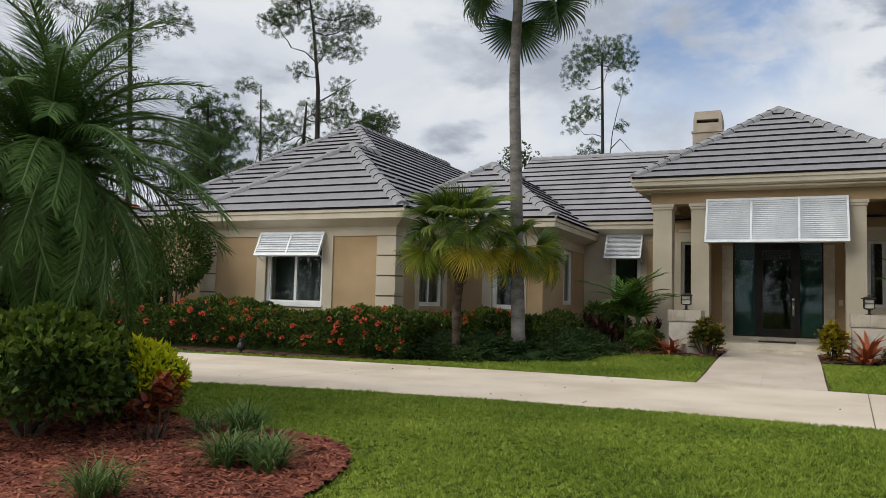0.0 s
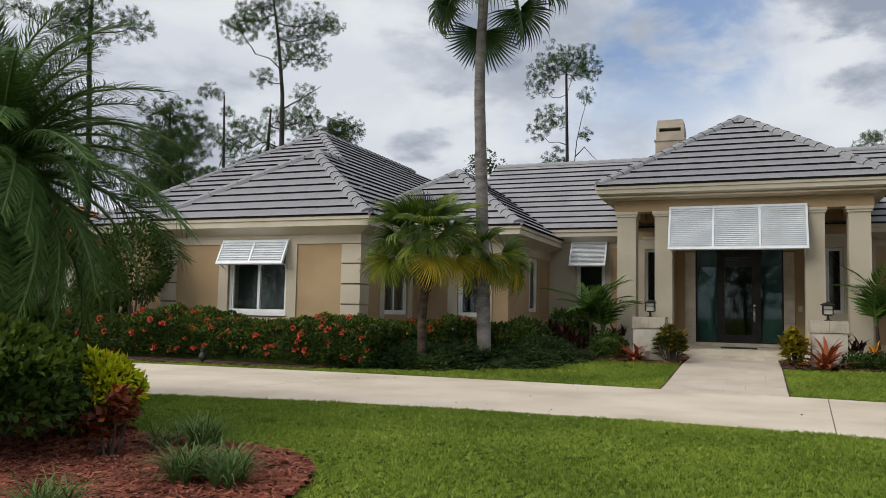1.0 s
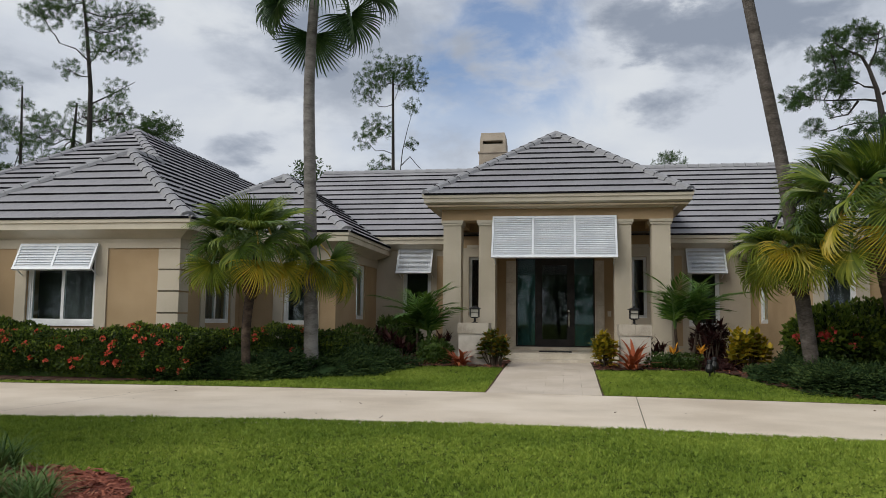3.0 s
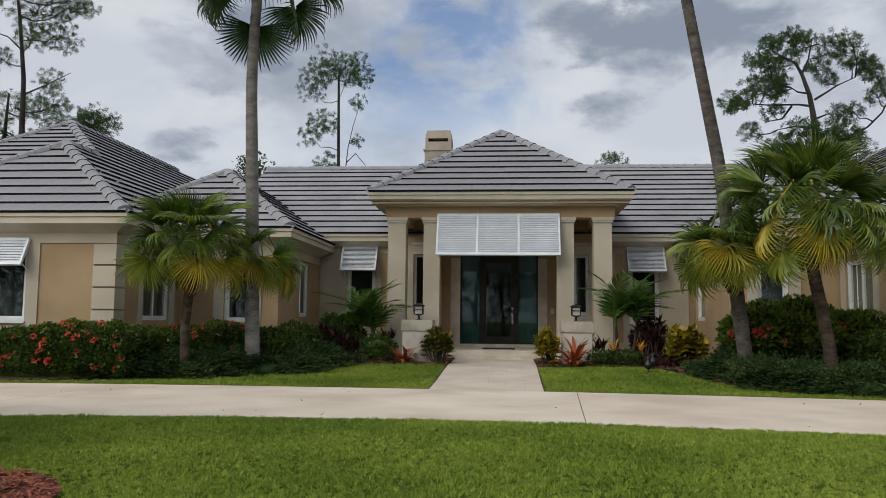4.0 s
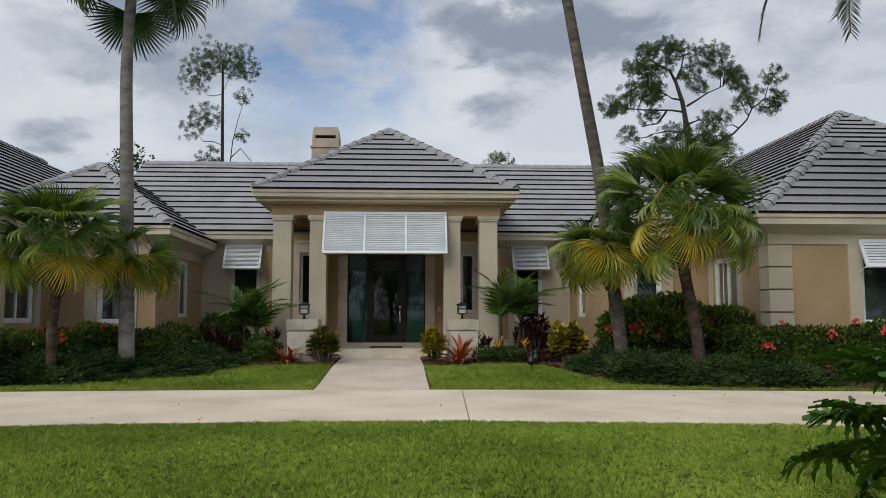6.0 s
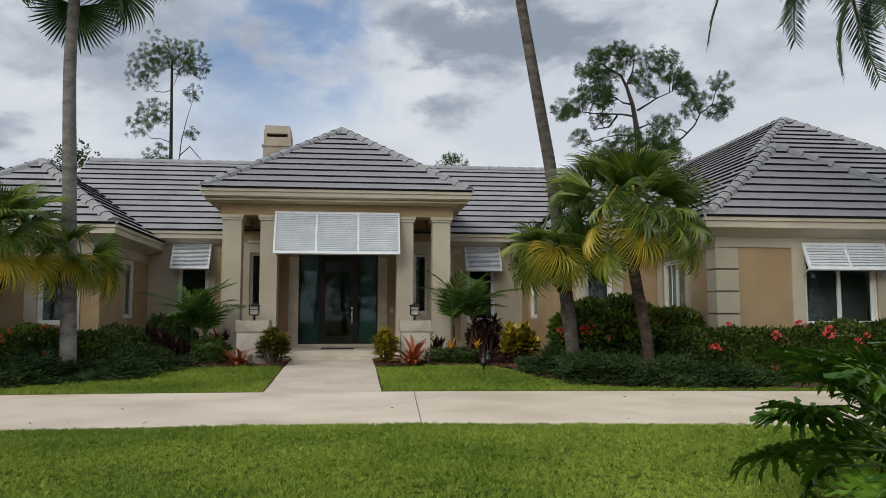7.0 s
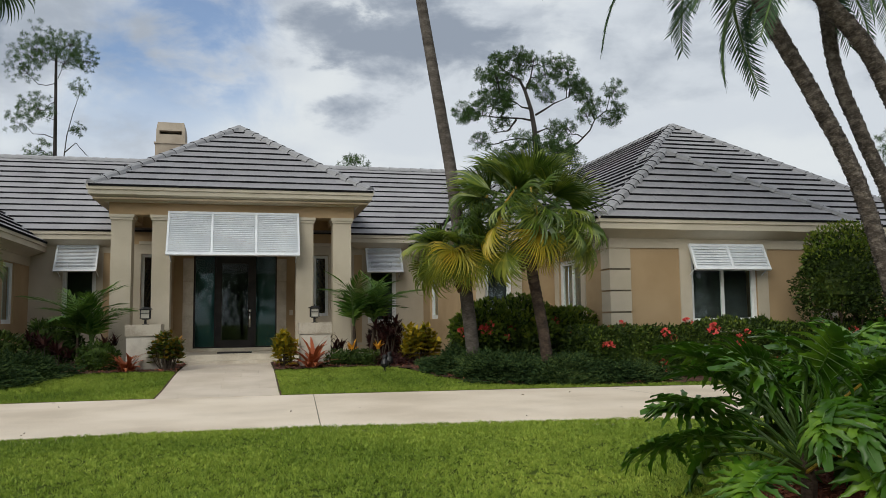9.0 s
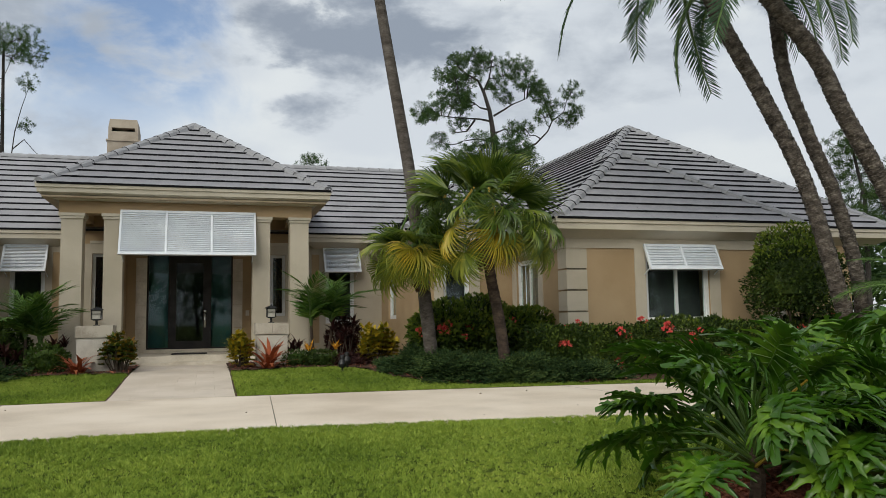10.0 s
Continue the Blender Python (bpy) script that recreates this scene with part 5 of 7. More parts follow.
def inside_all(poly, X, Y):
    c, j = np.zeros(len(X), bool), len(poly) - 1
    for i in range(len(poly)):
        (xi, yi), (xj, yj) = poly[i], poly[j]
        if yi != yj:
            c ^= ((yi > Y) != (yj > Y)) & (X < (xj - xi) * (Y - yi) / (yj - yi) + xi)
        j = i
    return c


def smooth_poly(poly, k=4):
    out, n = [], len(poly)
    for i in range(n):
        p0, p1, p2, p3 = (Vector((*poly[(i + d) % n], 0)) for d in (-1, 0, 1, 2))
        for s in range(k):
            u = s / k
            q = 0.5 * ((2 * p1) + (p2 - p0) * u + (2 * p0 - 5 * p1 + 4 * p2 - p3) * u * u + (3 * p1 - p0 - 3 * p2 + p3) * u ** 3)
            out.append((q.x, q.y))
    return out


BED_FRONT = smooth_poly([(-2.45, 3.4), (-2.62, 4.5), (-2.72, 5.1), (-2.90, 5.62), (-3.25, 6.05), (-3.75, 6.26), (-4.6, 6.32), (-5.5, 6.4), (-7.5, 6.9), (-10, 7.0), (-12, 5.6), (-11, 3), (-6, 1.4), (-3, 1.8)])
BED_RIGHT = smooth_poly([(3.9, 3.6), (3.75, 4.6), (4.1, 5.6), (5.2, 6.3), (7.0, 6.6), (9, 6.2), (9.4, 4.0), (7, 2.4), (5, 2.2)])
BED_LEFT = [(-19, 12.6), (-12, 13.35), (-8.9, 13.7), (-7.4, 14.1), (-5.9, 14.5), (-4.85, 15.3), (-3.95, 16.4), (-3.4, 17.3), (-2.6, 17.6), (-1.1, 17.5), (-1.1, 20.3), (-3.1, 20.3),
            (-3.1, 23.1), (-5.4, 23.1), (-5.4, 18.9), (-7.9, 18.9), (-7.9, 15.75), (-19, 15.75)]
BED_HOUSE = [(0.92, 20.3), (0.92, 17.4), (2.4, 17.65), (3.2, 17.6), (3.7, 16.9), (4.0, 15.6), (4.4, 14.6), (5.1, 13.9), (6.3, 13.55), (9, 13.2), (14, 11.95), (19, 10.6), (19, 15.75), (7.9, 15.75), (7.9, 18.9), (5.4, 18.9), (5.4, 23.1), (3.1, 23.1), (3.1, 20.3)]


def bed(name, poly, mat, label, cell=0.11, lift=0.035):
    xs, ys = [p[0] for p in poly], [p[1] for p in poly]
    b = Build()
    idx = {}

    def vert(i, j):
        if (i, j) not in idx:
            x, y = i * cell, j * cell
            idx[i, j] = len(b.v)
            b.v.append((x + 0.36 * cell * math.sin(i * 12.9 + j * 4.1), y + 0.36 * cell * math.sin(i * 3.3 + j * 9.7), ground_z(x, y) + lift + 0.014 * math.sin(i * 1.7 + j * 2.9)))
        return idx[i, j]
    for j in range(int(min(ys) / cell) - 1, int(max(ys) / cell) + 1):
        for i in range(int(min(xs) / cell) - 1, int(max(xs) / cell) + 1):
            if inside(poly, (i + 0.5) * cell, (j + 0.5) * cell):
                b.f.append((vert(i, j), vert(i + 1, j), vert(i + 1, j + 1), vert(i, j + 1)))
                b.m.append(0)
    return thing(name, b, mat, label, "mulch bed", "", "structure")


bed("mulch_bed", BED_FRONT, MULCH, "red bark mulch bed edged by lawn", 0.05)
bed("mulch_bed", BED_RIGHT, MULCH, "red bark mulch bed edged by lawn", 0.05)
bed("mulch_bed", BED_LEFT, BARKMULCH, "brown bark mulch bed along the house")
bed("mulch_bed", BED_HOUSE, BARKMULCH, "brown bark mulch bed along the house")


def chips(name, poly, x0, x1, y0, y1, n, size, mat):
    r = np.random.default_rng(len(poly) + n)
    X, Y = r.uniform(x0, x1, n), r.uniform(y0, y1, n)
    keep = inside_all(poly, X, Y)
    X, Y = X[keep], Y[keep]
    Z = np.array([ground_z(a, c) for a, c in zip(X, Y)]) + 0.045 + r.uniform(0, 0.022, len(X))
    a = r.uniform(0, 6.28, len(X))
    L, W = size * r.uniform(0.5, 1.3, len(X)), size * 0.28 * r.uniform(0.6, 1.3, len(X))
    d = np.stack([np.cos(a), np.sin(a), r.normal(0, 0.25, len(X))], 1) * L[:, None] / 2
    s = np.stack([-np.sin(a), np.cos(a), r.normal(0, 0.3, len(X))], 1) * W[:, None] / 2
    C = np.stack([X, Y, Z], 1)
    tagged(new(name, np_mesh(name, np.stack([C - d - s, C + d - s, C + d + s, C - d + s], 1), mat)), "scattered red-brown bark chips on a bed", "bark chips", "", "stuff")


chips("bark_chips", BED_FRONT, -8, -2.3, 3.2, 7.2, 16000, 0.055, CHIP)
chips("bark_chips", BED_RIGHT, 3.5, 6, 3.2, 6.5, 5000, 0.055, CHIP)
chips("bark_chips", BED_LEFT, -8, -1, 13.9, 20.3, 7000, 0.06, CHIP)
chips("bark_chips", BED_HOUSE, 0.9, 8, 12.6, 20.3, 7000, 0.06, CHIP)


def lawn(name, n, x0, x1, ylo, yhi, h, w, seed, avoid=()):
    """Grass blades over a stretch of lawn."""
    r = np.random.default_rng(seed)
    per = 9
    X = r.uniform(x0, x1, n // per)
    lo, hi = ylo(X) + 0 * X, yhi(X) + 0 * X
    Y = lo + (hi - lo) * r.random(n // per)
    tall, bend, swing = r.uniform(0.55, 1.35, n // per), r.normal(0, 0.45, (n // per, 2)), r.uniform(0, 6.28, n // per)
    X, Y, lo, hi, tall, swing = (np.repeat(q, per) for q in (X, Y, lo, hi, tall, swing))
    bend = np.repeat(bend, per, 0)
    X, Y = X + r.normal(0, 0.013, len(X)), np.clip(Y + r.normal(0, 0.013, len(X)), lo, np.maximum(lo, hi))
    keep = hi > lo
    for poly in avoid:
        P = np.array(poly)
        box = (X > P[:, 0].min()) & (X < P[:, 0].max()) & (Y > P[:, 1].min()) & (Y < P[:, 1].max())
        keep &= ~(box & inside_all(poly, X, Y))
    X, Y, tall, bend, swing = X[keep], Y[keep], tall[keep], bend[keep], swing[keep]
    t = np.clip((Y - 3.5) / 5.8, 0, 1)
    t2 = np.clip((Y - 13.2) / 5.4, 0, 1)
    Z = -0.16 * (1 - t * t * (3 - 2 * t)) + 0.21 * t2 * t2 * (3 - 2 * t2) - 0.004
    m = len(X)
    a = swing + r.normal(0, 0.6, m)
    H = h * r.uniform(0.7, 1.2, m) * tall * (1 + 0.25 * np.sin(X * 2.1 + 1.3 * np.sin(Y * 1.7)) * np.sin(Y * 2.7 + X))
    lean = (bend + r.normal(0, 0.35, (m, 2))) * H[:, None]
    C = np.stack([X, Y, Z], 1)
    S = np.stack([np.cos(a), np.sin(a), np.zeros(m)], 1) * (w * r.uniform(0.6, 1.3, m) / 2)[:, None]
    T = C + np.stack([lean[:, 0], lean[:, 1], H], 1)
    tagged(new(name, np_mesh(name, np.stack([C - S, C + S, T], 1), GRASS)), "mown green lawn grass", "grass", "", "stuff")


def lawn_edge(x0, x1, n):
    # trimmed soil edge where the lawn meets the drive and the walk
    b = Build()
    for i in range(n):
        a, c = lerp(x0, x1, i / n), lerp(x0, x1, (i + 1) / n)
        ya, yc = drive_far(a), drive_far(c)
        za, zc = ground_z(a, ya) + 0.012, ground_z(c, yc) + 0.012
        b.hull8([(a, ya + 0.003, za - 0.06), (c, yc + 0.003, zc - 0.06), (c, yc + 0.05, zc - 0.06), (a, ya + 0.05, za - 0.06),
                 (a, ya + 0.003, za), (c, yc + 0.003, zc), (c, yc + 0.05, zc + 0.004), (a, ya + 0.05, za + 0.004)])
    return b


def walk_edge(x0, x1):
    b = Build()
    y0, y1 = drive_far(x0) + 0.08, 17.6
    for i in range(12):
        ya, yb = lerp(y0, y1, i / 12), lerp(y0, y1, (i + 1) / 12)
        za, zb = ground_z(0, ya) + 0.022, ground_z(0, yb) + 0.022
        b.hull8([(x0, ya, za - 0.07), (x1, ya, za - 0.07), (x1, yb, zb - 0.07), (x0, yb, zb - 0.07), (x0, ya, za), (x1, ya, za), (x1, yb, zb), (x0, yb, zb)])
    return b


thing("lawn_edge", lawn_edge(-20, -1.075, 60), BARKMULCH, "trimmed dark soil edge of the lawn", "lawn edge", "", "structure")
thing("lawn_edge", lawn_edge(0.885, 18, 60), BARKMULCH, "trimmed dark soil edge of the lawn", "lawn edge", "", "structure")
thing("lawn_edge", walk_edge(-1.098, -1.074), BARKMULCH, "trimmed dark soil edge beside the walk", "lawn edge", "", "structure")
thing("lawn_edge", walk_edge(0.884, 0.908), BARKMULCH, "trimmed dark soil edge beside the walk", "lawn edge", "", "structure")

BEDS = (BED_FRONT, BED_RIGHT, BED_LEFT, BED_HOUSE)
lawn("grass", 640000, -8.0, 8.5, lambda x: 4.6, lambda x: drive_near(x) + 0.03, 0.031, 0.0115, 1, BEDS)
lawn("grass", 60000, -14, 14, lambda x: 1.0, lambda x: 4.6, 0.05, 0.012, 2, BEDS)
lawn("grass", 110000, -1.15 - 7, -1.10, lambda x: drive_far(x) + 0.035, lambda x: 17.6, 0.05, 0.011, 3, BEDS)
lawn("grass", 90000, 0.91, 7.0, lambda x: drive_far(x) + 0.035, lambda x: 17.6, 0.05, 0.011, 4, BEDS)
lawn("grass", 40000, -20, -8, lambda x: drive_far(x) + 0.035, lambda x: drive_far(x) + 0.9, 0.05, 0.012, 5, BEDS)
lawn("grass", 40000, 7, 18, lambda x: drive_far(x) + 0.035, lambda x: drive_far(x) + 1.0, 0.05, 0.012, 6, BEDS)
lawn("grass", 30000, -18, -8.5, lambda x: 4.5, lambda x: drive_near(x) + 0.03, 0.05, 0.014, 8, BEDS)
lawn("grass", 30000, 9.5, 18, lambda x: 4.5, lambda x: drive_near(x) + 0.03, 0.05, 0.014, 9, BEDS)

# ---------------------------------------------------------------- plants by the house
hedge(-17.5, -6.75, 14.0, 15.35, 0.95, 46000, 140, 31, "clipped ixora hedge with red flowers along the house", HEADS, 0.22)
hedge(-7.6, -4.45, 15.75, 17.5, 0.98, 13000, 26, 32, "dark green ixora hedge with a few red flowers")
def flowering_shrub(x, y, zc, rad, seed, heads):
    ob = shrub(x, y, zc, rad, 2600, 0.125, 0.48, L_HEDGE, "glossy green rounded shrub with a few coral flowers", seed, lit=L_HEDGELIT, lit_share=0.55, group="rounded shrubs behind the palms")
    r = random.Random(seed)
    for _ in range(heads):
        a, e = r.uniform(3.6, 5.6), r.uniform(-0.2, 0.6)
        f = new("flower", r.choice(HEADSPINK))
        f.parent = ob
        f.matrix_basis = Matrix.LocRotScale(Vector((x + rad[0] * math.cos(a) * math.cos(e), y + rad[1] * math.sin(a) * math.cos(e), zc + rad[2] * math.sin(e))), Euler((r.uniform(0.4, 1.1), 0, r.uniform(-1, 1))), Vector((1, 1, 1)) * r.uniform(0.8, 1.3))


flowering_shrub(5.2, 16.3, 0.80, (0.66, 0.60, 0.62), 331, 5)
flowering_shrub(6.15, 16.5, 0.88, (0.75, 0.65, 0.66), 332, 2)
flowering_shrub(7.1, 16.6, 0.82, (0.66, 0.60, 0.62), 333, 2)
hedge(6.6, 16.5, 14.0, 15.35, 1.06, 38000, 46, 34, "dark green ixora hedge with coral flowers", HEADSPINK, 0.05)
juniper(-7.0, 14.75, 0.85, 0.50, 0.32, 1900, 40)
juniper(-6.0, 15.1, 1.15, 0.62, 0.40, 2500, 41)
juniper(-4.95, 15.9, 1.10, 0.75, 0.46, 2600, 42)
juniper(-4.05, 16.95, 0.80, 0.75, 0.36, 1900, 43)
juniper(4.55, 16.4, 0.70, 0.9, 0.40, 1800, 44)
juniper(5.25, 14.9, 0.95, 0.85, 0.46, 2600, 45)
juniper(6.25, 14.15, 0.95, 0.55, 0.40, 2200, 46)
juniper(7.3, 13.95, 0.85, 0.40, 0.30, 1700, 47)

FANS = [fan_mesh("fan_leaf", 0.86, 44, radians(110), 0.92, k, [L_FAN, STEM], 1.0, 0.40, 0.14) for k in range(5)]
FANSTIFF = [fan_mesh("fan_leaf", 0.86, 36, radians(80), 0.42, k + 40, [L_FAN, STEM], 1.0, 0.52, 0.30) for k in range(3)]
FANSYEL = [fan_mesh("yellow_fan_leaf", 0.84, 34, radians(92), 0.80, k + 7, [L_FANYEL, STEMYEL], 1.0, 0.42) for k in range(3)]
FANSMIX = FANSYEL[:2] + [fan_mesh("yellow_fan_leaf", 0.84, 34, radians(95), 0.80, k + 17, [L_FANPALE, STEM], 1.0, 0.44) for k in range(4)]


def fan_palm(name, trunk, r0, r1, crown, n, seed, size, stalk, label, fans, old, elev=(86, -22), bark=BARK_FAN, flare=0.0, rings=26, old_from=0.8, group="", sector=None):
    ob = thing(name, ringed_trunk(trunk, r0, r1, rings, 0.05 if rings < 40 else 0.012, 14, seed, flare), bark, label, "palm tree", group, smooth=True)
    fb = blades(crown, 26, 0.32 * size, 0.05, 0.6, seed + 3, 85, 30)
    part("leaf_bases", fb, FIBRE, ob, "brown fibrous leaf bases")
    short = fans is FANS
    if short:
        boots = Build()
        r = random.Random(seed + 5)
        for i in range(22):
            a, z = i * 2.39996, crown[2] - 0.62 + 0.028 * i
            o = Vector((math.cos(a), math.sin(a), 0))
            q = Vector((crown[0], crown[1], z)) + o * r1 * 0.8
            boots.tube([q, q + o * 0.05 + Vector((0, 0, 0.09)), q + o * r.uniform(0.07, 0.13) + Vector((0, 0, r.uniform(0.15, 0.22)))], [0.045, 0.036, 0.018], 5)
        part("trunk_sheath", boots, FIBRE, ob, "sheath of cut brown leaf stubs")
    fan_crown(ob, crown, n, fans, old, stalk, elev[0], elev[1], seed, size, old_from, FANSTIFF if short else None, (4, 66) if short else (8, 30), sector, 0.8 if short else 0.55)
    return ob


fan_palm("fan_palm", [(-5.88, 14.75, 0.0), (-5.92, 14.75, 1.0), (-5.86, 14.75, 1.75), (-5.84, 14.75, 2.2)], 0.085, 0.10, (-5.86, 14.75, 2.25), 32, 51, 0.98, 0.86,
         "low fan palm with yellowing lower fronds", FANS, FANSMIX, (76, -2), old_from=0.80)
fan_palm("fan_palm", [(-5.12, 16.15, 0.0), (-5.12, 16.15, 1.0), (-5.08, 16.1, 2.1)], 0.06, 0.07, (-5.05, 16.05, 2.2), 9, 52, 0.95, 0.66,
         "small fan palm with yellow lower fronds beside a tall palm", FANS, FANSMIX, (40, -8), old_from=0.40, sector=(-0.6, 1.0))
fan_palm("fan_palm", [(5.95, 14.45, 0.0), (5.84, 14.45, 1.0), (5.66, 14.45, 2.0), (5.57, 14.45, 2.6)], 0.115, 0.10, (5.55, 14.45, 2.72), 42, 53, 1.06, 1.02,
         "full fan palm with yellowing lower fronds", FANS, FANSMIX, (78, -10), old_from=0.76)
fan_palm("fan_palm", [(4.92, 16.0, 0.0), (4.86, 15.9, 1.0), (4.55, 15.4, 2.0), (4.42, 15.1, 2.3)], 0.06, 0.07, (4.40, 15.0, 2.35), 15, 54, 0.98, 0.58,
         "small fan palm with yellow drooping fronds", FANS, FANSMIX, (38, -6), old_from=0.25, sector=(-2.3, 1.4))
WASH = [fan_mesh("tall_palm_leaf", 0.95, 38, radians(108), 0.55, k + 20, [L_WASH, STEM], 1.0, 0.5) for k in range(3)]
fan_palm("tall_fan_palm", [(-4.83, 15.55, 0.0), (-4.87, 15.55, 1.2), (-4.96, 15.55, 3.87), (-5.04, 15.55, 6.25), (-4.96, 15.55, 8.3)], 0.160, 0.10, (-4.94, 15.55, 8.35), 15, 58, 1.12, 0.95,
         "tall slender fan palm with a smooth grey trunk", WASH, None, (70, -46), BARK_PALM, 0.05, 70)
fan_palm("tall_fan_palm", [(4.76, 15.4, 0.0), (4.68, 15.4, 0.85), (4.46, 15.4, 2.83), (4.32, 15.4, 4.08), (4.13, 15.4, 5.25), (3.94, 15.4, 6.38), (3.75, 15.4, 7.53), (3.42, 15.4, 9.6)], 0.140, 0.10, (3.41, 15.4, 9.7), 14, 56, 1.1, 0.8,
         "tall leaning fan palm with a grey trunk", WASH, None, (80, -55), BARK_LEAN, 0.04, 80)

ADON = [feather_mesh("frond", 1.30, 23, 0.36, 0.040, 0.60, -4, k, [L_ADON, STEM], thin=0.6, jit=12) for k in range(2)]
ADON += [feather_mesh("frond", 1.12, 21, 0.38, 0.042, 1.10, -4, k + 5, [L_ADON, STEM], thin=0.8, jit=12) for k in range(3)]


def small_palm(x, y, stem_tops, n, seed, size, label):
    z0 = ground_z(x, y)
    b = Build()
    for tx, ty, tz in stem_tops:
        b.tube([(x + tx * 0.3, y + ty * 0.3, z0 - 0.03), (x + tx * 0.8, y + ty * 0.8, tz * 0.55), (x + tx, y + ty, tz)], [0.055, 0.042, 0.03], 8)
    ob = thing("feather_palm", b, BARK_FAN, label, "palm", "small palms beside the portico")
    for k, (tx, ty, tz) in enumerate(stem_tops):
        feather_crown(ob, (x + tx, y + ty, tz), n, ADON, 96, 66, seed + k, size)
    return ob


small_palm(-3.32, 19.3, [(-0.05, 0, 0.92), (0.26, -0.1, 0.80)], 9, 61, 1.0, "small bright green feather palm beside a column")
small_palm(2.98, 19.3, [(-0.16, 0, 1.10), (0.36, 0.1, 1.12)], 9, 63, 1.0, "small double-stemmed feather palm beside a column")


def rosette(name, x, y, z, n, L, w, arch, seed, mat, label, category, stem=0.0, heads=1, group=""):
    z0 = ground_z(x, y) + 0.02
    if stem:
        b = Build()
        r = random.Random(seed)
        tops = []
        for k in range(heads):
            a = k * 2.4
            t = (x + 0.16 * math.cos(a) * (heads > 1), y + 0.16 * math.sin(a) * (heads > 1), z0 + stem * r.uniform(0.6, 1.1))
            tops.append(t)
            b.tube([(x, y, z0 - 0.03), t], [0.018, 0.012], 6)
        ob = thing(name, b, WOOD_TWIG, label, category, group)
        for k, t in enumerate(tops):
            part("leaf_rosette", blades(t, n, L, w, arch, seed + k), mat, ob)
    else:
        ob = thing(name, None, None, label, category, group, at=pose(x, y, z0))
        q = blades((0, 0, 0), n, L, w, arch, seed)
        for i in range(n):
            b = Build()
            b.v = q.v[i * 10:i * 10 + 10]
            b.f = [tuple(k - i * 10 for k in f) for f in q.f[i * 4:i * 4 + 4]]
            b.m = [0] * 4
            part("leaf", b, mat, ob)
    return ob


def croton(x, y, h, spread, n, mat, label, seed, leaf=0.17, gap=0.09, wide=0.46):
    """Several upright stems, each with whorls of leathery leaves."""
    z0 = ground_z(x, y)
    r = random.Random(seed)
    ob = thing("croton", None, None, label, "croton", at=pose(x, y, z0))
    for k in range(n):
        a, q = k * 2.4, spread * math.sqrt((k + 0.5) / n) * r.uniform(0.7, 1.1)
        t = Vector((q * math.cos(a), q * math.sin(a), h * r.uniform(0.55, 1.0) * (1 - 0.35 * (q / spread) ** 2)))
        b = Build()
        b.tube([(0.3 * t.x, 0.3 * t.y, -0.03), (0.8 * t.x, 0.8 * t.y, 0.5 * t.z), t], [0.014, 0.011, 0.008], 6)
        part("stem", b, WOOD_TWIG, ob)
        for i, d in enumerate((0.0, -gap, -2 * gap, -3.1 * gap)):
            if t.z + d > 0.08:
                part("leaf_rosette", blades((t.x, t.y, t.z + d), 15, leaf * r.uniform(0.75, 1.1), leaf * wide, 0.9, seed * 7 + k * 5 + i, 76 - 12 * i, 4, 3), mat, ob)
    return ob


rosette("bromeliad", -2.1, 17.85, 0, 26, 0.62, 0.09, 1.15, 71, L_BROM, "orange-red bromeliad rosette in mulch", "bromeliad", group="bromeliads by the pillars")
rosette("bromeliad", 1.72, 17.72, 0, 30, 0.80, 0.10, 1.0, 72, L_BROM, "orange-red bromeliad rosette in front of a pillar", "bromeliad", group="bromeliads by the pillars")
rosette("bromeliad", 2.68, 18.5, 0, 14, 0.30, 0.05, 0.6, 73, FLOWERORANGE, "yellow-orange bromeliad bloom in the bed", "bromeliad", 0.42)
rosette("bromeliad", 3.3, 18.6, 0, 12, 0.28, 0.05, 0.6, 74, FLOWERORANGE, "yellow-orange bromeliad bloom in the bed", "bromeliad", 0.32)
for k, (x, y, s) in enumerate(((-3.95, 19.0, 0.55), (-4.35, 19.4, 0.7), (-3.6, 18.7, 0.4), (3.45, 19.0, 0.75), (3.75, 19.5, 0.9), (2.25, 18.6, 0.5), (-2.75, 19.2, 0.5))):
    rosette("cordyline", x, y, 0, 16, 0.38, 0.055, 0.9, 80 + k, L_DARKTI, "dark maroon cordyline in the bed", "cordyline", s, 3, "cordylines in the beds")
croton(-1.32, 17.95, 0.84, 0.34, 20, L_CROTON, "green and orange croton beside the walk", 91, 0.15)
croton(1.14, 18.1, 0.82, 0.27, 22, L_YELCROT, "yellow-orange croton beside the walk", 92, 0.15)
shrub(-2.75, 18.3, 0.50, (0.42, 0.36, 0.32), 1200, 0.09, 0.42, L_BUSH, "small dark green shrub beside a pillar", 93)
shrub(-4.0, 19.9, 0.80, (0.62, 0.45, 0.58), 2200, 0.12, 0.36, L_BUSH, "dark leafy shrub behind a small palm", 104)
shrub(3.75, 20.0, 0.72, (0.48, 0.40, 0.50), 1500, 0.13, 0.30, L_DARKTI, "dark maroon leafy shrub behind a small palm", 105)
shrub(-4.75, 18.3, 0.62, (0.55, 0.45, 0.5), 1500, 0.11, 0.42, L_HEDGE, "dark green shrub before the house", 94)
croton(4.15, 17.9, 0.98, 0.42, 22, L_YELCROT, "green and yellow croton shrub in the bed", 95, 0.2)
shrub(2.3, 18.2, 0.36, (0.38, 0.3, 0.2), 900, 0.07, 0.45, L_BUSH, "low green ground-cover shrub", 96)
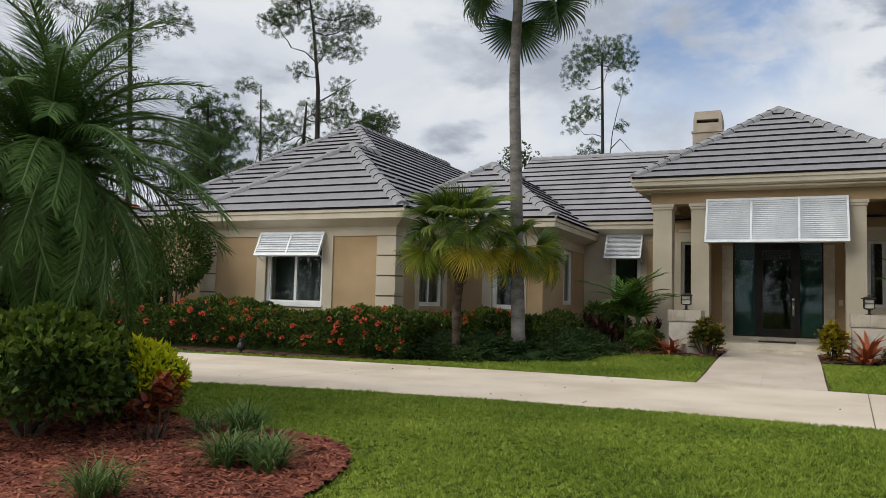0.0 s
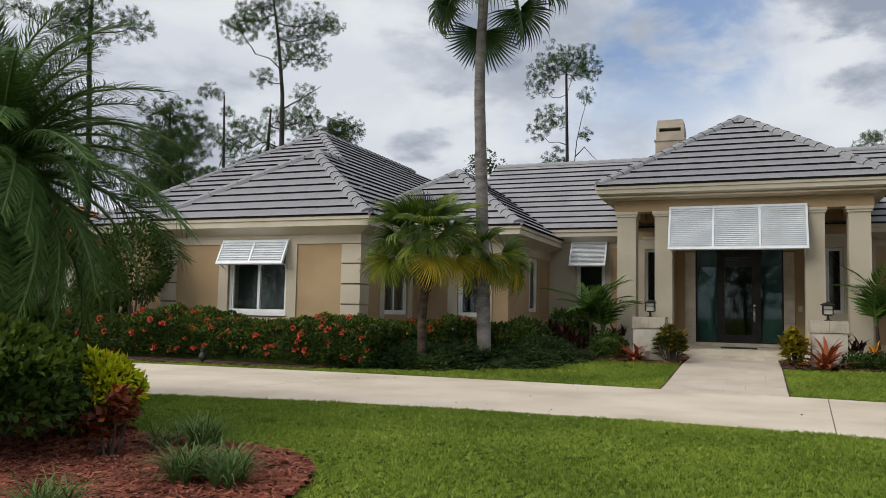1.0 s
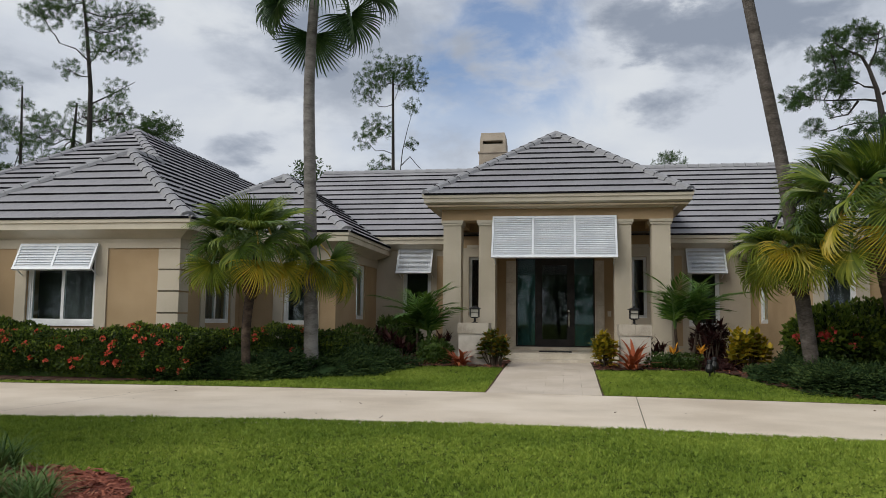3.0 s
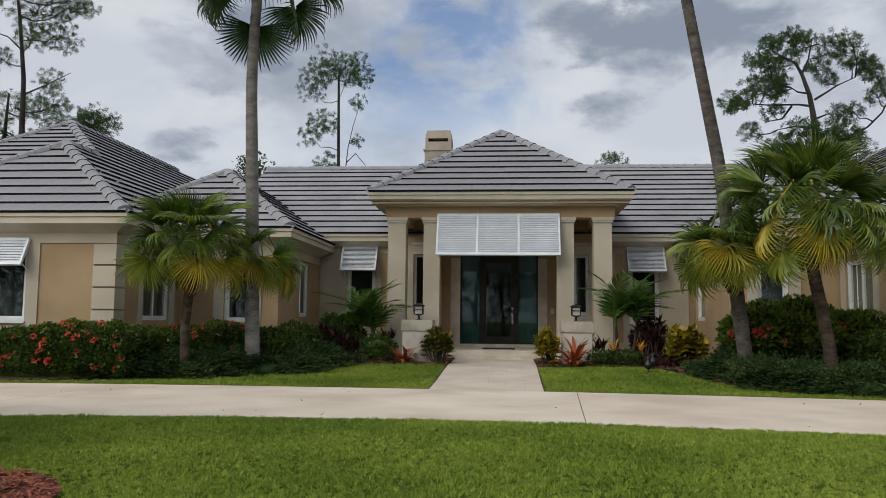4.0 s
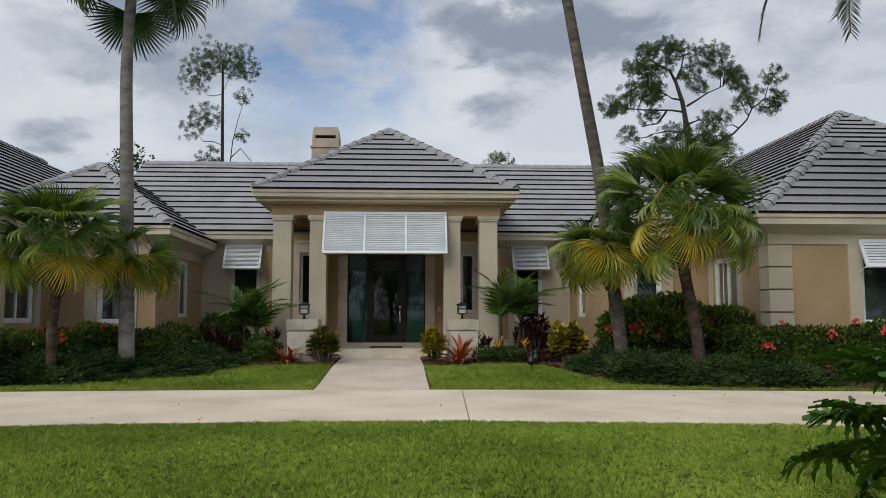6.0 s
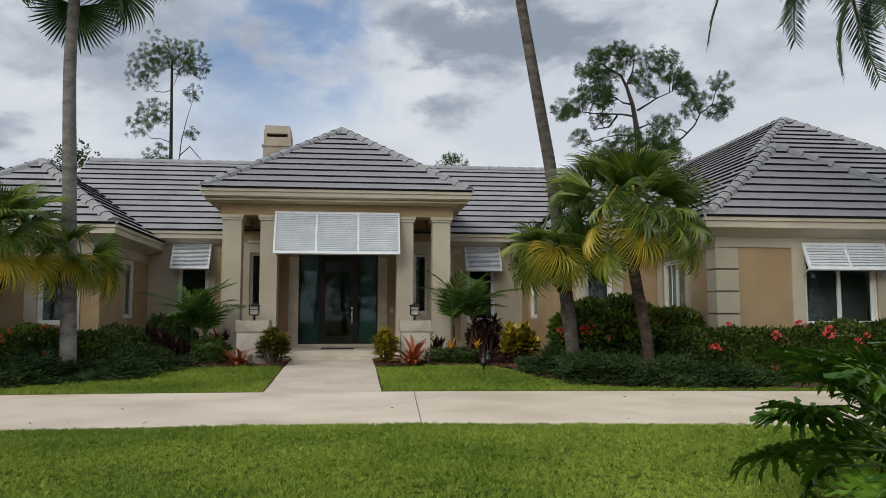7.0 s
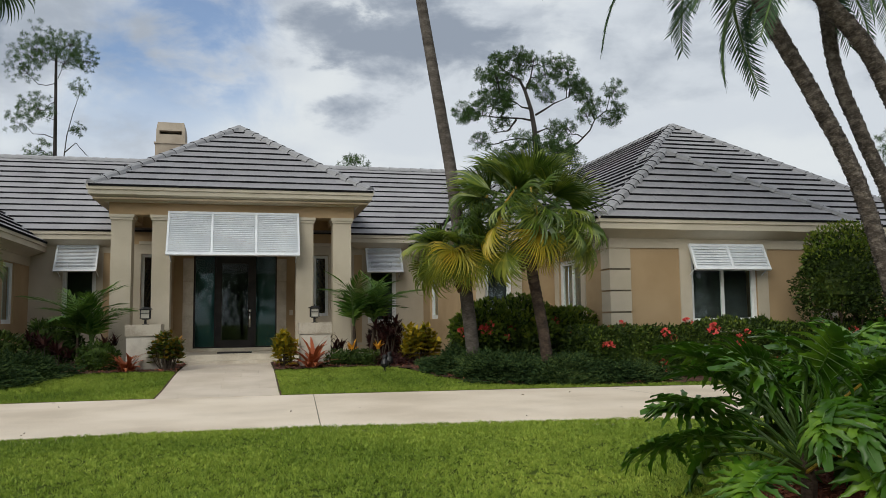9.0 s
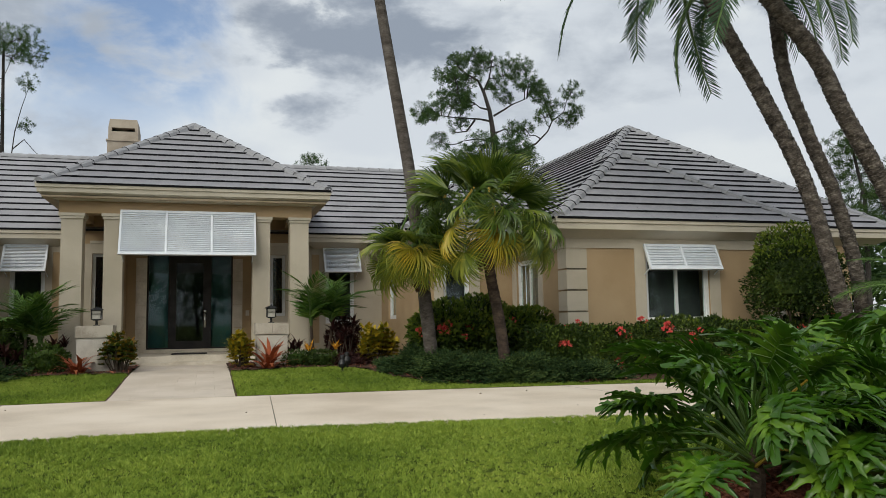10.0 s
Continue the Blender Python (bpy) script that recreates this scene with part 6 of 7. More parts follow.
shrub(2.85, 18.0, 0.36, (0.42, 0.3, 0.22), 1000, 0.07, 0.45, L_HEDGE, "low green ground-cover shrub", 97)
shrub(3.5, 17.9, 0.32, (0.45, 0.3, 0.18), 900, 0.07, 0.4, L_DARKTI, "low purple-green ground-cover shrub", 98)
shrub(-13.55, 14.95, 2.15, (0.95, 0.7, 0.95), 4200, 0.12, 0.45, L_BUSH, "small rounded tree against the wing", 99, "tree", "small_tree", core=False)
shrub(12.55, 14.3, 2.0, (1.10, 0.85, 1.0), 8000, 0.09, 0.5, L_HEDGE, "rounded dark green topiary shrub against the wing", 100, "shrub", "shrub", lit=L_HEDGELIT)
shrub(-16.5, 13.0, 0.85, (1.3, 0.9, 0.8), 4200, 0.12, 0.45, L_BUSH, "dark green shrub beside the drive", 101)
shrub(-18.8, 12.0, 1.1, (1.6, 1.2, 1.2), 5000, 0.13, 0.45, L_HEDGE, "large green shrub beside the drive", 102)
shrub(-15.0, 15.2, 1.3, (0.9, 0.6, 1.2), 3200, 0.12, 0.45, L_BUSH, "tall dark green shrub against the wing", 103)


def spotlight(x, y, turn):
    z = ground_z(x, y)
    b = Build()
    b.lathe((0, 0, 0), [(-0.03, 0.012), (0.02, 0.035), (0.03, 0.018), (0.09, 0.016)], 10)
    ob = thing("spotlight", b, BLACK, "black garden spotlight on a spike in the lawn", "spotlight", "garden spotlights", at=pose(x, y, z, 0, 0, turn) @ Matrix.Scale(1.05, 4))
    h = Build()
    h.lathe((0, 0, 0.08), [(0, 0.03), (0.03, 0.075), (0.08, 0.085), (0.13, 0.07), (0.17, 0.045), (0.19, 0.04), (0.20, 0.055), (0.24, 0.05), (0.26, 0.02)], 12)
    part("lamp_head", h, BLACK, ob)


spotlight(3.14, 16.7, 190)
spotlight(3.35, 17.35, 150)
spotlight(-10.35, 13.5, 200)



def fallen_leaves():
    r = np.random.default_rng(77)
    n = 26
    X = r.uniform(-9, 9, n)
    Y = np.array([lerp(drive_near(x) + 0.1, drive_far(x) - 0.1, r.random()) for x in X])
    Z = np.array([ground_z(x, y) for x, y in zip(X, Y)]) + 0.02
    P = np.stack([X, Y, Z], 1)
    D = unit(np.stack([r.normal(size=n), r.normal(size=n), np.full(n, 0.12)], 1))
    tagged(new("fallen_leaves", np_mesh("fallen_leaves", leaves(P, D, r.uniform(0.025, 0.06, n), 0.35), FIBRE)), "small dry brown leaves scattered on the drive", "fallen leaves", "", "stuff")


fallen_leaves()

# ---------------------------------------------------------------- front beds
shrub(-6.02, 5.05, 0.50, (1.0, 0.85, 0.46), 6500, 0.095, 0.60, L_BUSH, "dense dark green shrub on thin stems in a mulch bed", 110, low=-0.6, lit=L_HEDGELIT, lit_share=0.35)
shrub(-7.3, 5.9, 0.75, (1.0, 0.9, 0.55), 3200, 0.09, 0.55, L_HEDGE, "green shrub in a mulch bed", 111, lit=L_HEDGELIT)
shrub(-8.9, 7.2, 0.8, (1.2, 0.9, 0.65), 2600, 0.11, 0.5, L_HEDGE, "green shrub in a mulch bed", 112)
shrub(-5.74, 6.1, 0.33, (0.38, 0.34, 0.34), 1700, 0.115, 0.34, L_LIMEGREEN, "lime-yellow shrub in a mulch bed", 113, lit=L_LIME, lit_share=1.0)


def liriope(x, y, n, L, seed):
    z0 = ground_z(x, y) + 0.03
    b = Build()
    r = random.Random(seed)
    for k in range(6):
        a = k * 1.05
        q = blades((x + 0.11 * math.cos(a) * (k > 0), y + 0.11 * math.sin(a) * (k > 0), z0), n // 6, L, 0.011, 1.5, seed + k, 84, 48, 5)
        o = len(b.v)
        b.v += q.v
        b.f += [tuple(i + o for i in f) for f in q.f]
        b.m += q.m
    thing("liriope", b, L_LIRI, "tuft of grassy striped liriope in mulch", "liriope", "liriope tufts in the mulch")


croton(-4.86, 5.45, 0.66, 0.27, 7, L_TI, "dark red and orange croton in a mulch bed", 17, 0.105, 0.06, 0.6)
for k, (x, y, n, L) in enumerate(((-3.62, 4.98, 230, 0.46), (-4.30, 6.02, 230, 0.46), (-3.25, 5.0, 170, 0.42), (-4.68, 5.95, 80, 0.32), (-3.72, 3.8, 190, 0.40), (-3.5, 5.35, 130, 0.36))):
    liriope(x, y, n, L, 300 + k * 9)

PYG = [feather_mesh("frond", 1.9, 112, 0.27, 0.0105, 0.62, -2, k, [L_PYG, STEM], thin=0.6, jit=22) for k in range(4)]


def feather_palm(name, trunk, r0, r1, crown, n, meshes, elev, seed, size, label, mat, rings=30, amp=0.08, group=""):
    ob = thing(name, ringed_trunk(trunk, r0, r1, rings, amp, 12, seed), mat, label, "palm tree", group)
    part("leaf_bases", blades(crown, 30, 0.35 * size, 0.05, 0.5, seed + 1, 85, 20), FIBRE, ob, "brown fibrous leaf bases")
    if rings > 60:
        tagged(part("scar_stubble", scars(trunk, r0, r1, seed), mat, ob, "rough old leaf-scar stubs"), kind="stuff")
    feather_crown(ob, crown, n, meshes, elev[0], elev[1], seed, size)
    return ob


feather_palm("date_palm", [(-6.95, 5.75, -0.1), (-7.0, 5.75, 0.9), (-6.9, 5.75, 1.9), (-6.85, 5.75, 2.65)], 0.10, 0.09, (-6.85, 5.75, 2.55), 104, PYG, (84, -52), 121, 1.05, "dense dwarf date palm with arching feathery fronds", BARK_DATE)
feather_palm("date_palm", [(-8.3, 6.5, -0.1), (-8.4, 6.5, 0.8), (-8.3, 6.5, 1.5)], 0.10, 0.09, (-8.6, 6.9, 1.5), 26, PYG, (75, -20), 122, 0.9, "dwarf date palm with arching feathery fronds", BARK_DATE)


def philo_mesh(name, L, seed):
    """A broad leaf along +x, cut deeply into toothed lobes, its stalk end at the origin."""
    r = random.Random(seed)
    b = Build()
    bow, vee, curl = r.uniform(0.10, 0.34), r.uniform(0.05, 0.35), r.uniform(0.15, 0.5)

    def mid(t):
        return Vector((L * t, 0, 0.08 * L * math.sin(t * 2.6) - bow * L * t * t))
    n = 8
    teeth = ((0.0, 1.0, 1.0), (0.16, 0.98, 0.94), (0.32, 0.86, 0.76), (0.44, 1.20, 0.62), (0.53, 0.60, 0.62), (0.62, 0.58, 1.12), (0.70, 0.55, 0.56), (0.80, 0.82, 0.44), (0.90, 0.36, 0.34), (1.0, 0.04, 0.04))
    for s in (-1, 1):
        for i in range(n):
            u = i / (n - 1)
            p = mid(lerp(0.02, 0.62, u))
            reach = L * lerp(0.50, 0.40, u) * (0.86 + 0.22 * math.sin(math.pi * u)) * r.uniform(0.86, 1.12)
            a = radians(lerp(138, 12, u) + r.uniform(-6, 6))
            d = Vector((math.cos(a), s * math.sin(a), 0))
            w = Vector((-d.y, d.x, 0)) * s
            base = len(b.v)
            lw, ph = L * 0.068 * lerp(1.0, 0.75, u), r.uniform(0, 6)
            for k, (f, qa, qb) in enumerate(teeth):
                zz = p.z + vee * reach * f - (vee + curl) * reach * f * f + 0.012 * L * math.sin(f * 5 + ph)
                c = Vector((p.x, p.y, 0)) + d * reach * f + w * 0.06 * L * f * f
                for sg, q in ((-1, qa), (0, 0), (1, qb)):
                    b.v.append((c.x + w.x * lw * q * sg, c.y + w.y * lw * q * sg, zz + ((0.022 + 0.008 * math.sin(k * 1.7 + ph + sg)) * L if sg else 0.0)))
            for k in range(len(teeth) - 1):
                for q in (0, 1):
                    o = base + k * 3 + q
                    b.f.append((o, o + 1, o + 4, o + 3))
                    b.m.append(0)
            b.tube([p + Vector((0, 0, 0.003)), Vector((p.x, p.y, 0)) + d * reach * 0.75 + Vector((0, 0, p.z + vee * reach * 0.75 - (vee + curl) * reach * 0.5625 + 0.004))], [0.0035, 0.0015], 4, 1, False)
    base = len(b.v)
    for i in range(9):
        t = i / 8
        p = mid(t)
        w = L * 0.21 * (1 - 0.75 * t) * (1 if i else 0.6)
        for sg in (-1, 0, 1):
            b.v.append((p.x, sg * w, p.z + (vee * w if sg else 0)))
    for i in range(8):
        for q in (0, 1):
            o = base + i * 3 + q
            b.f.append((o, o + 1, o + 4, o + 3))
            b.m.append(0)
    b.tube([mid(0.92 * k / 6) + Vector((0, 0, 0.004)) for k in range(7)], [0.008 * (1 - k / 8) for k in range(7)], 5, 1)
    return b.mesh(name, [L_PHILO, STEM], True)


PHILO = [philo_mesh("leaf", 0.52, k) for k in range(7)]


def philodendron(x, y, n, reach, seed, label, size=1.0, elev=(64, 2), inner=0.55):
    z0 = ground_z(x, y)
    r = random.Random(seed)
    b = Build()
    b.tube([(x, y, z0 - 0.05), (x + 0.03, y, z0 + 0.2), (x, y + 0.02, z0 + 0.42)], [0.06, 0.055, 0.04], 8)
    ob = thing("philodendron", b, BARK_FAN, label, "philodendron", "philodendrons in the bed")
    for i in range(n):
        f = i / (n - 1)
        az = i * 2.39996 + r.uniform(-0.3, 0.3)
        el = radians(lerp(elev[0], elev[1], f ** 0.85) + r.uniform(-8, 8))
        rr = reach * r.uniform(inner, 1.1) * lerp(0.82, 1.08, f)
        o = Vector((x, y, z0 + lerp(0.45, 0.25, f)))
        d = Vector((math.cos(az) * math.cos(el), math.sin(az) * math.cos(el), math.sin(el)))
        e = o + d * rr + Vector((0, 0, 0.04))
        m = o.lerp(e, 0.5) + Vector((0, 0, 0.08))
        st = Build()
        st.tube([o, m, e], [0.014, 0.011, 0.009], 6)
        part("leaf_stalk", st, STEM if r.random() > 0.06 else STEMYEL, ob)
        k = size * r.uniform(0.8, 1.15)
        lf = new("leaf", r.choice(PHILO))
        lf.parent = ob
        tilt = lerp(0.50, -0.65, f) + r.uniform(-0.4, 0.4)
        lf.matrix_basis = Matrix.Translation(e) @ Matrix.Rotation(az + r.uniform(-0.6, 0.6), 4, "Z") @ Matrix.Rotation(-tilt, 4, "Y") @ Matrix.Rotation(r.uniform(-0.8, 0.8), 4, "X") @ Matrix.Diagonal((k, k, k, 1))
    return ob


philodendron(4.12, 5.0, 40, 0.80, 137, "lush philodendron with large lobed glossy leaves", inner=0.72)
philodendron(5.2, 5.3, 46, 0.86, 132, "lush philodendron with large lobed glossy leaves")
philodendron(4.75, 4.25, 26, 0.62, 133, "lush philodendron with large lobed glossy leaves")
philodendron(6.25, 5.6, 50, 0.86, 134, "lush philodendron with large lobed glossy leaves")

DATE = [feather_mesh("frond", 3.1, 66, 0.40, 0.026, 0.56, 4, k + 3, [L_DATE, STEM], thin=0.10, jit=9) for k in range(4)]
feather_palm("tall_date_palm", [(12.75, 12.8, 0.0), (12.45, 12.8, 1.2), (11.70, 12.8, 3.70), (10.75, 12.8, 5.5), (9.85, 12.8, 7.0), (9.1, 12.7, 8.7)], 0.152, 0.138, (9.05, 12.7, 8.9), 25, DATE, (80, -38), 141, 1.25, "leaning date palm with a rough ringed trunk", BARK_DATE, 90, 0.025, "clump of date palms")
feather_palm("tall_date_palm", [(13.2, 13.1, 0.0), (13.1, 13.1, 2.0), (12.65, 13.1, 3.6), (12.1, 13.1, 4.8), (11.55, 13.1, 6.3), (11.4, 13.1, 8.8)], 0.135, 0.125, (11.35, 13.1, 9.0), 24, DATE, (80, -38), 142, 1.08, "leaning date palm with a rough ringed trunk", BARK_DATE, 90, 0.025, "clump of date palms")
feather_palm("tall_date_palm", [(14.9, 12.5, 0.0), (14.5, 12.5, 1.4), (13.85, 12.5, 2.7), (13.11, 12.5, 4.05), (12.44, 12.5, 5.12), (11.79, 12.5, 6.3), (10.82, 12.5, 7.3), (10.3, 12.5, 8.0)], 0.168, 0.150, (10.25, 12.5, 8.15), 23, DATE, (80, -40), 143, 1.0, "leaning date palm with a rough ringed trunk", BARK_DATE, 90, 0.025, "clump of date palms")
feather_palm("date_palm", [(13.6, 11.6, -0.1), (13.6, 11.6, 0.6), (13.6, 11.6, 1.1)], 0.12, 0.11, (13.6, 11.6, 1.2), 30, PYG, (75, -5), 144, 0.95, "dwarf date palm with arching feathery fronds", BARK_DATE)

# ---------------------------------------------------------------- trees behind


def tuft(P, L, n, r):
    """Needle bursts round points."""
    m = len(P)
    d = unit(r.normal(size=(m, n, 3)) + np.array([0, 0, 0.25]))
    S = unit(np.cross(d, r.normal(size=(m, n, 3))))
    base = P[:, None, :] + d * L * 0.05
    tip = P[:, None, :] + d * (L * r.uniform(0.7, 1.2, (m, n, 1)))
    w = L * 0.042
    mid = (base + tip) / 2
    return np.stack([base, mid + S * w, tip, mid - S * w], 2).reshape(-1, 4, 3)


def pine(x, y, trunk, pads, seed, label, r0=0.3, needle=0.34, density=26, mat=L_PINE, name="pine_tree", leafy=False, extra=()):
    """trunk: (x, z) points; pads: foliage clumps as (x, z, radius)."""
    r = np.random.default_rng(seed)
    q = random.Random(seed)
    b = Build()
    foot = (x, y, -0.1)
    line = [Vector(foot)] + [Vector((tx, y, tz)) for tx, tz in trunk]
    b.tube(line, [lerp(r0, r0 * 0.3, i / (len(line) - 1)) for i in range(len(line))], 9)
    ob = thing(name, b, BARK_PINE, label, "tree", "trees behind the house")
    limbs = Build()
    pts = []
    nodes = [w[k].lerp(w[k + 1], u) for w in [line[1:] if len(line) > 2 else line] + [[Vector((ax, y, az)) for ax, az in e] for e in extra] for k in range(len(w) - 1) for u in (0.2, 0.4, 0.6, 0.8, 1.0)]
    for px, pz, *size in pads:
        pr = size[0] if size else 0.46
        pr *= 1.15 + 0.25 * (pr < 0.75)
        dy = q.uniform(-1.6, 1.6)
        c = Vector((px, y + dy, pz))
        best = min(nodes, key=lambda w: (c - w).length + 1.1 * max(0.0, w.z - c.z + 0.15))
        gap = (c - best).length
        mid = best.lerp(c, 0.55) + Vector((q.uniform(-0.12, 0.12), 0, -0.16 + q.uniform(-0.12, 0.12))) * gap
        rr = r0 * min(0.24, 0.07 + 0.06 * gap)
        limbs.tube([best, best.lerp(mid, 0.5) + Vector((0, 0, q.uniform(-0.08, 0.1) * gap)), mid, mid.lerp(c, 0.55) + Vector((0, 0, q.uniform(-0.06, 0.1) * gap)), c], [rr, rr * 0.85, rr * 0.7, rr * 0.55, rr * 0.35], 6)
        n = int(density * 1.9 * pr * pr) + 9
        for _ in range(n):
            d = Vector(r.normal(size=3)).normalized() * pr * (r.random() ** 0.33) * 1.28
            d.z *= 0.78
            e = c + d
            pts.append(tuple(e))
            if q.random() < 0.3:
                limbs.tube([c.lerp(mid, q.random() * 0.4), c + d * 0.5 + Vector((0, 0, -0.05)), e], [r0 * 0.07, r0 * 0.05, r0 * 0.025], 4, cap=False)
    for a in extra:
        limbs.tube([Vector((ax, y, az)) for ax, az in a], [r0 * 0.30 * (1 - 0.7 * k / (len(a) - 1)) for k in range(len(a))], 6)
    tagged(part("branch_work", limbs, BARK_PINE, ob, "bare dark limbs and twigs"), kind="stuff")
    P = np.array(pts)
    if leafy:
        D = unit(r.normal(size=(len(P) * 14, 3)))
        V = leaves(np.repeat(P, 14, 0) + D * 0.28, unit(D + r.normal(size=D.shape) * 0.6), 0.22, 0.55)
    else:
        V = tuft(P, needle * 0.78, 36, r)
    part("crown", np_mesh("crown", V, mat), None, ob, "clumps of dark green needles" if not leafy else "clumps of green leaves")
    return ob


pine(-35.0, 53, [(-35.1, 14.3), (-35.2, 18.4), (-35.8, 23.2), (-36.4, 26.5)],
     [(-39.2, 25.3, 1.3), (-36.9, 25.6, 1.4), (-33.1, 24.8, 1.3), (-31.7, 24.2, 0.8), (-35.2, 23.9, 1.5), (-38.5, 23.8, 1.1), (-33.5, 22.0, 1.2), (-33.7, 20.9, 0.9), (-37.3, 20.1, 0.6), (-32.3, 17.7, 0.8), (-32.8, 16.6, 0.6), (-36.0, 27.3, 1.5)],
     151, "tall slash pine with an open crown", 0.25, extra=(((-35.3, 20.4), (-36.6, 21.6), (-38.0, 22.1)), ((-35.2, 17.2), (-33.5, 17.9), (-31.6, 18.8))))
pine(-41.2, 60, [(-41.3, 15.5), (-41.1, 19.5)], [(-41.4, 18.7, 1.3), (-38.4, 18.2, 1.3), (-43.9, 16.5, 1.3), (-42.0, 16.9, 1.2), (-37.1, 16.3, 1.0), (-40, 15, 1.6), (-44, 14.5, 1.5)], 152, "pine behind the roof", 0.26)
pine(-33.0, 58, [(-33.0, 14.0), (-33.0, 16.4)], [(-33.1, 16.8, 1.3), (-33.9, 15.9, 1.1), (-32.0, 15.9, 1.0), (-33, 14.6, 1.2)], 153, "dense small pine crown behind the roof", 0.2, density=40)
pine(-34.4, 45, [(-34.5, 11.0), (-34.7, 16.2)], [(-34.9, 16.1, 0.6), (-33.6, 14.2, 0.4), (-34.1, 12.6, 0.5), (-35.4, 15.4, 0.35), (-34.6, 10.0, 0.8)], 154, "thin half-bare pine beside the wing", 0.16, density=20)
pine(-31.4, 36, [(-31.4, 8.6), (-31.5, 12.6)], [(-32.4, 12.6, 1.0), (-30.7, 12.4, 0.9), (-29.8, 11.3, 0.8), (-32.8, 11.1, 1.0), (-31.0, 10.3, 1.1), (-29.4, 9.7, 0.8), (-32.2, 9.0, 1.1), (-30.1, 8.5, 1.0), (-34.1, 10.4, 1.0), (-29.0, 8.0, 1.0), (-33.5, 7.6, 1.2), (-31.2, 7.4, 1.2), (-29.4, 6.8, 1.0)],
     155, "broad dark pine beside the wing", 0.24, density=38)
pine(-31.1, 30, [(-31.2, 7.6), (-31.7, 15.2), (-31.6, 17.6)], [(-32.7, 16.2, 0.9), (-30.7, 16.2, 0.9), (-29.5, 15.6, 0.7), (-31.4, 14.8, 0.8), (-34.8, 16.6, 0.8), (-36.5, 17.2, 0.9), (-31.0, 17.6, 0.9), (-33.5, 17.8, 0.9)], 156, "tall pine beyond the drive", 0.2)
pine(-10.7, 49, [(-10.8, 10.9), (-10.9, 16.4), (-10.9, 17.5)],
     [(-12.5, 17.0, 0.7), (-11.8, 17.8, 0.7), (-10.8, 18.0, 0.7), (-9.9, 17.5, 0.7), (-9.3, 16.8, 0.5), (-12.7, 16.1, 0.6), (-11.4, 16.8, 0.6), (-10.1, 16.2, 0.6), (-9.5, 14.9, 0.4), (-12.3, 14.2, 0.5), (-11.7, 13.7, 0.7), (-12.8, 12.8, 0.5), (-9.7, 12.7, 0.3), (-11.7, 11.3, 0.5), (-12.2, 11.0, 0.4)],
     157, "slender pine with a rounded crown behind the roof", 0.14, 0.28, 26, extra=(((-10.5, 9.0), (-10.2, 12.2), (-9.9, 13.6), (-9.5, 15.0)), ((-10.3, 11.2), (-9.7, 11.8), (-9.2, 11.2), (-8.9, 10.9))))
pine(-16.9, 50, [(-16.9, 10.2), (-16.9, 11.4)], [(-17.5, 11.0, 0.5), (-16.6, 11.2, 0.6), (-17.1, 11.6, 0.5), (-16.0, 10.8, 0.4)], 158, "leafy tree top behind the roof", 0.1, density=5, mat=L_FARTREE, name="leafy_tree", leafy=True)
pine(19.3, 50, [(19.2, 11.3), (19.2, 12.7), (19.1, 14.2), (18.9, 15.5), (18.5, 16.8), (18.1, 17.6)],
     [(17.9, 19.3), (17.0, 19.0), (16.6, 18.7), (15.9, 18.1), (18.3, 18.9), (19.2, 19.4), (20.2, 18.8), (21.2, 18.4), (15.9, 17.3), (16.8, 17.9), (17.7, 17.9), (15.5, 16.2), (16.3, 16.5), (17.3, 16.9),
      (19.9, 18.0), (21.0, 17.5), (21.7, 17.3), (19.3, 17.3), (20.3, 16.8), (14.3, 15.4), (14.3, 14.6), (15.2, 15.3), (15.9, 15.5), (16.7, 15.8), (17.4, 16.1), (16.8, 14.6), (15.5, 13.4), (23.0, 17.4),
      (22.4, 16.7), (23.7, 16.2), (24.7, 17.1), (25.4, 16.0), (24.9, 15.3), (21.8, 14.7), (20.9, 14.4), (22.6, 15.2), (18.0, 12.9, 0.85), (18.9, 12.4, 0.95), (21.0, 12.8, 0.8), (20.2, 12.4, 0.9), (17.2, 12.3, 0.7), (22.0, 12.2, 0.6)],
     159, "spreading pine with a forked crown behind the roof", 0.27, 0.36, 34,
     extra=(((18.9, 14.8), (18.2, 14.9), (16.3, 14.9), (15.2, 15.0)), ((18.9, 15.6), (18.2, 15.7), (17.8, 16.0)), ((19.2, 15.2), (20.0, 15.7), (20.6, 16.1), (21.7, 16.6)), ((18.5, 16.9), (18.9, 17.8), (19.2, 19.2)),
            ((19.5, 11.6), (21.2, 12.8), (22.3, 13.4), (23.2, 14.3), (23.6, 15.1), (24.5, 15.8), (24.8, 16.8)), ((23.6, 15.1), (23.2, 16.0), (23.0, 16.7)), ((19.1, 13.4), (17.9, 13.5), (16.9, 13.3)),
            ((17.8, 14.8), (17.2, 14.0), (16.1, 13.8)), ((19.3, 14.0), (20.0, 14.3)), ((18.1, 17.6), (17.3, 18.0), (16.6, 18.5))))
pine(7.1, 55, [(7.1, 11.0), (7.1, 11.8)], [(7.1, 12.0, 0.6), (6.4, 11.8, 0.45), (7.8, 11.8, 0.4)], 160, "small pine top behind the roof", 0.12, density=40)
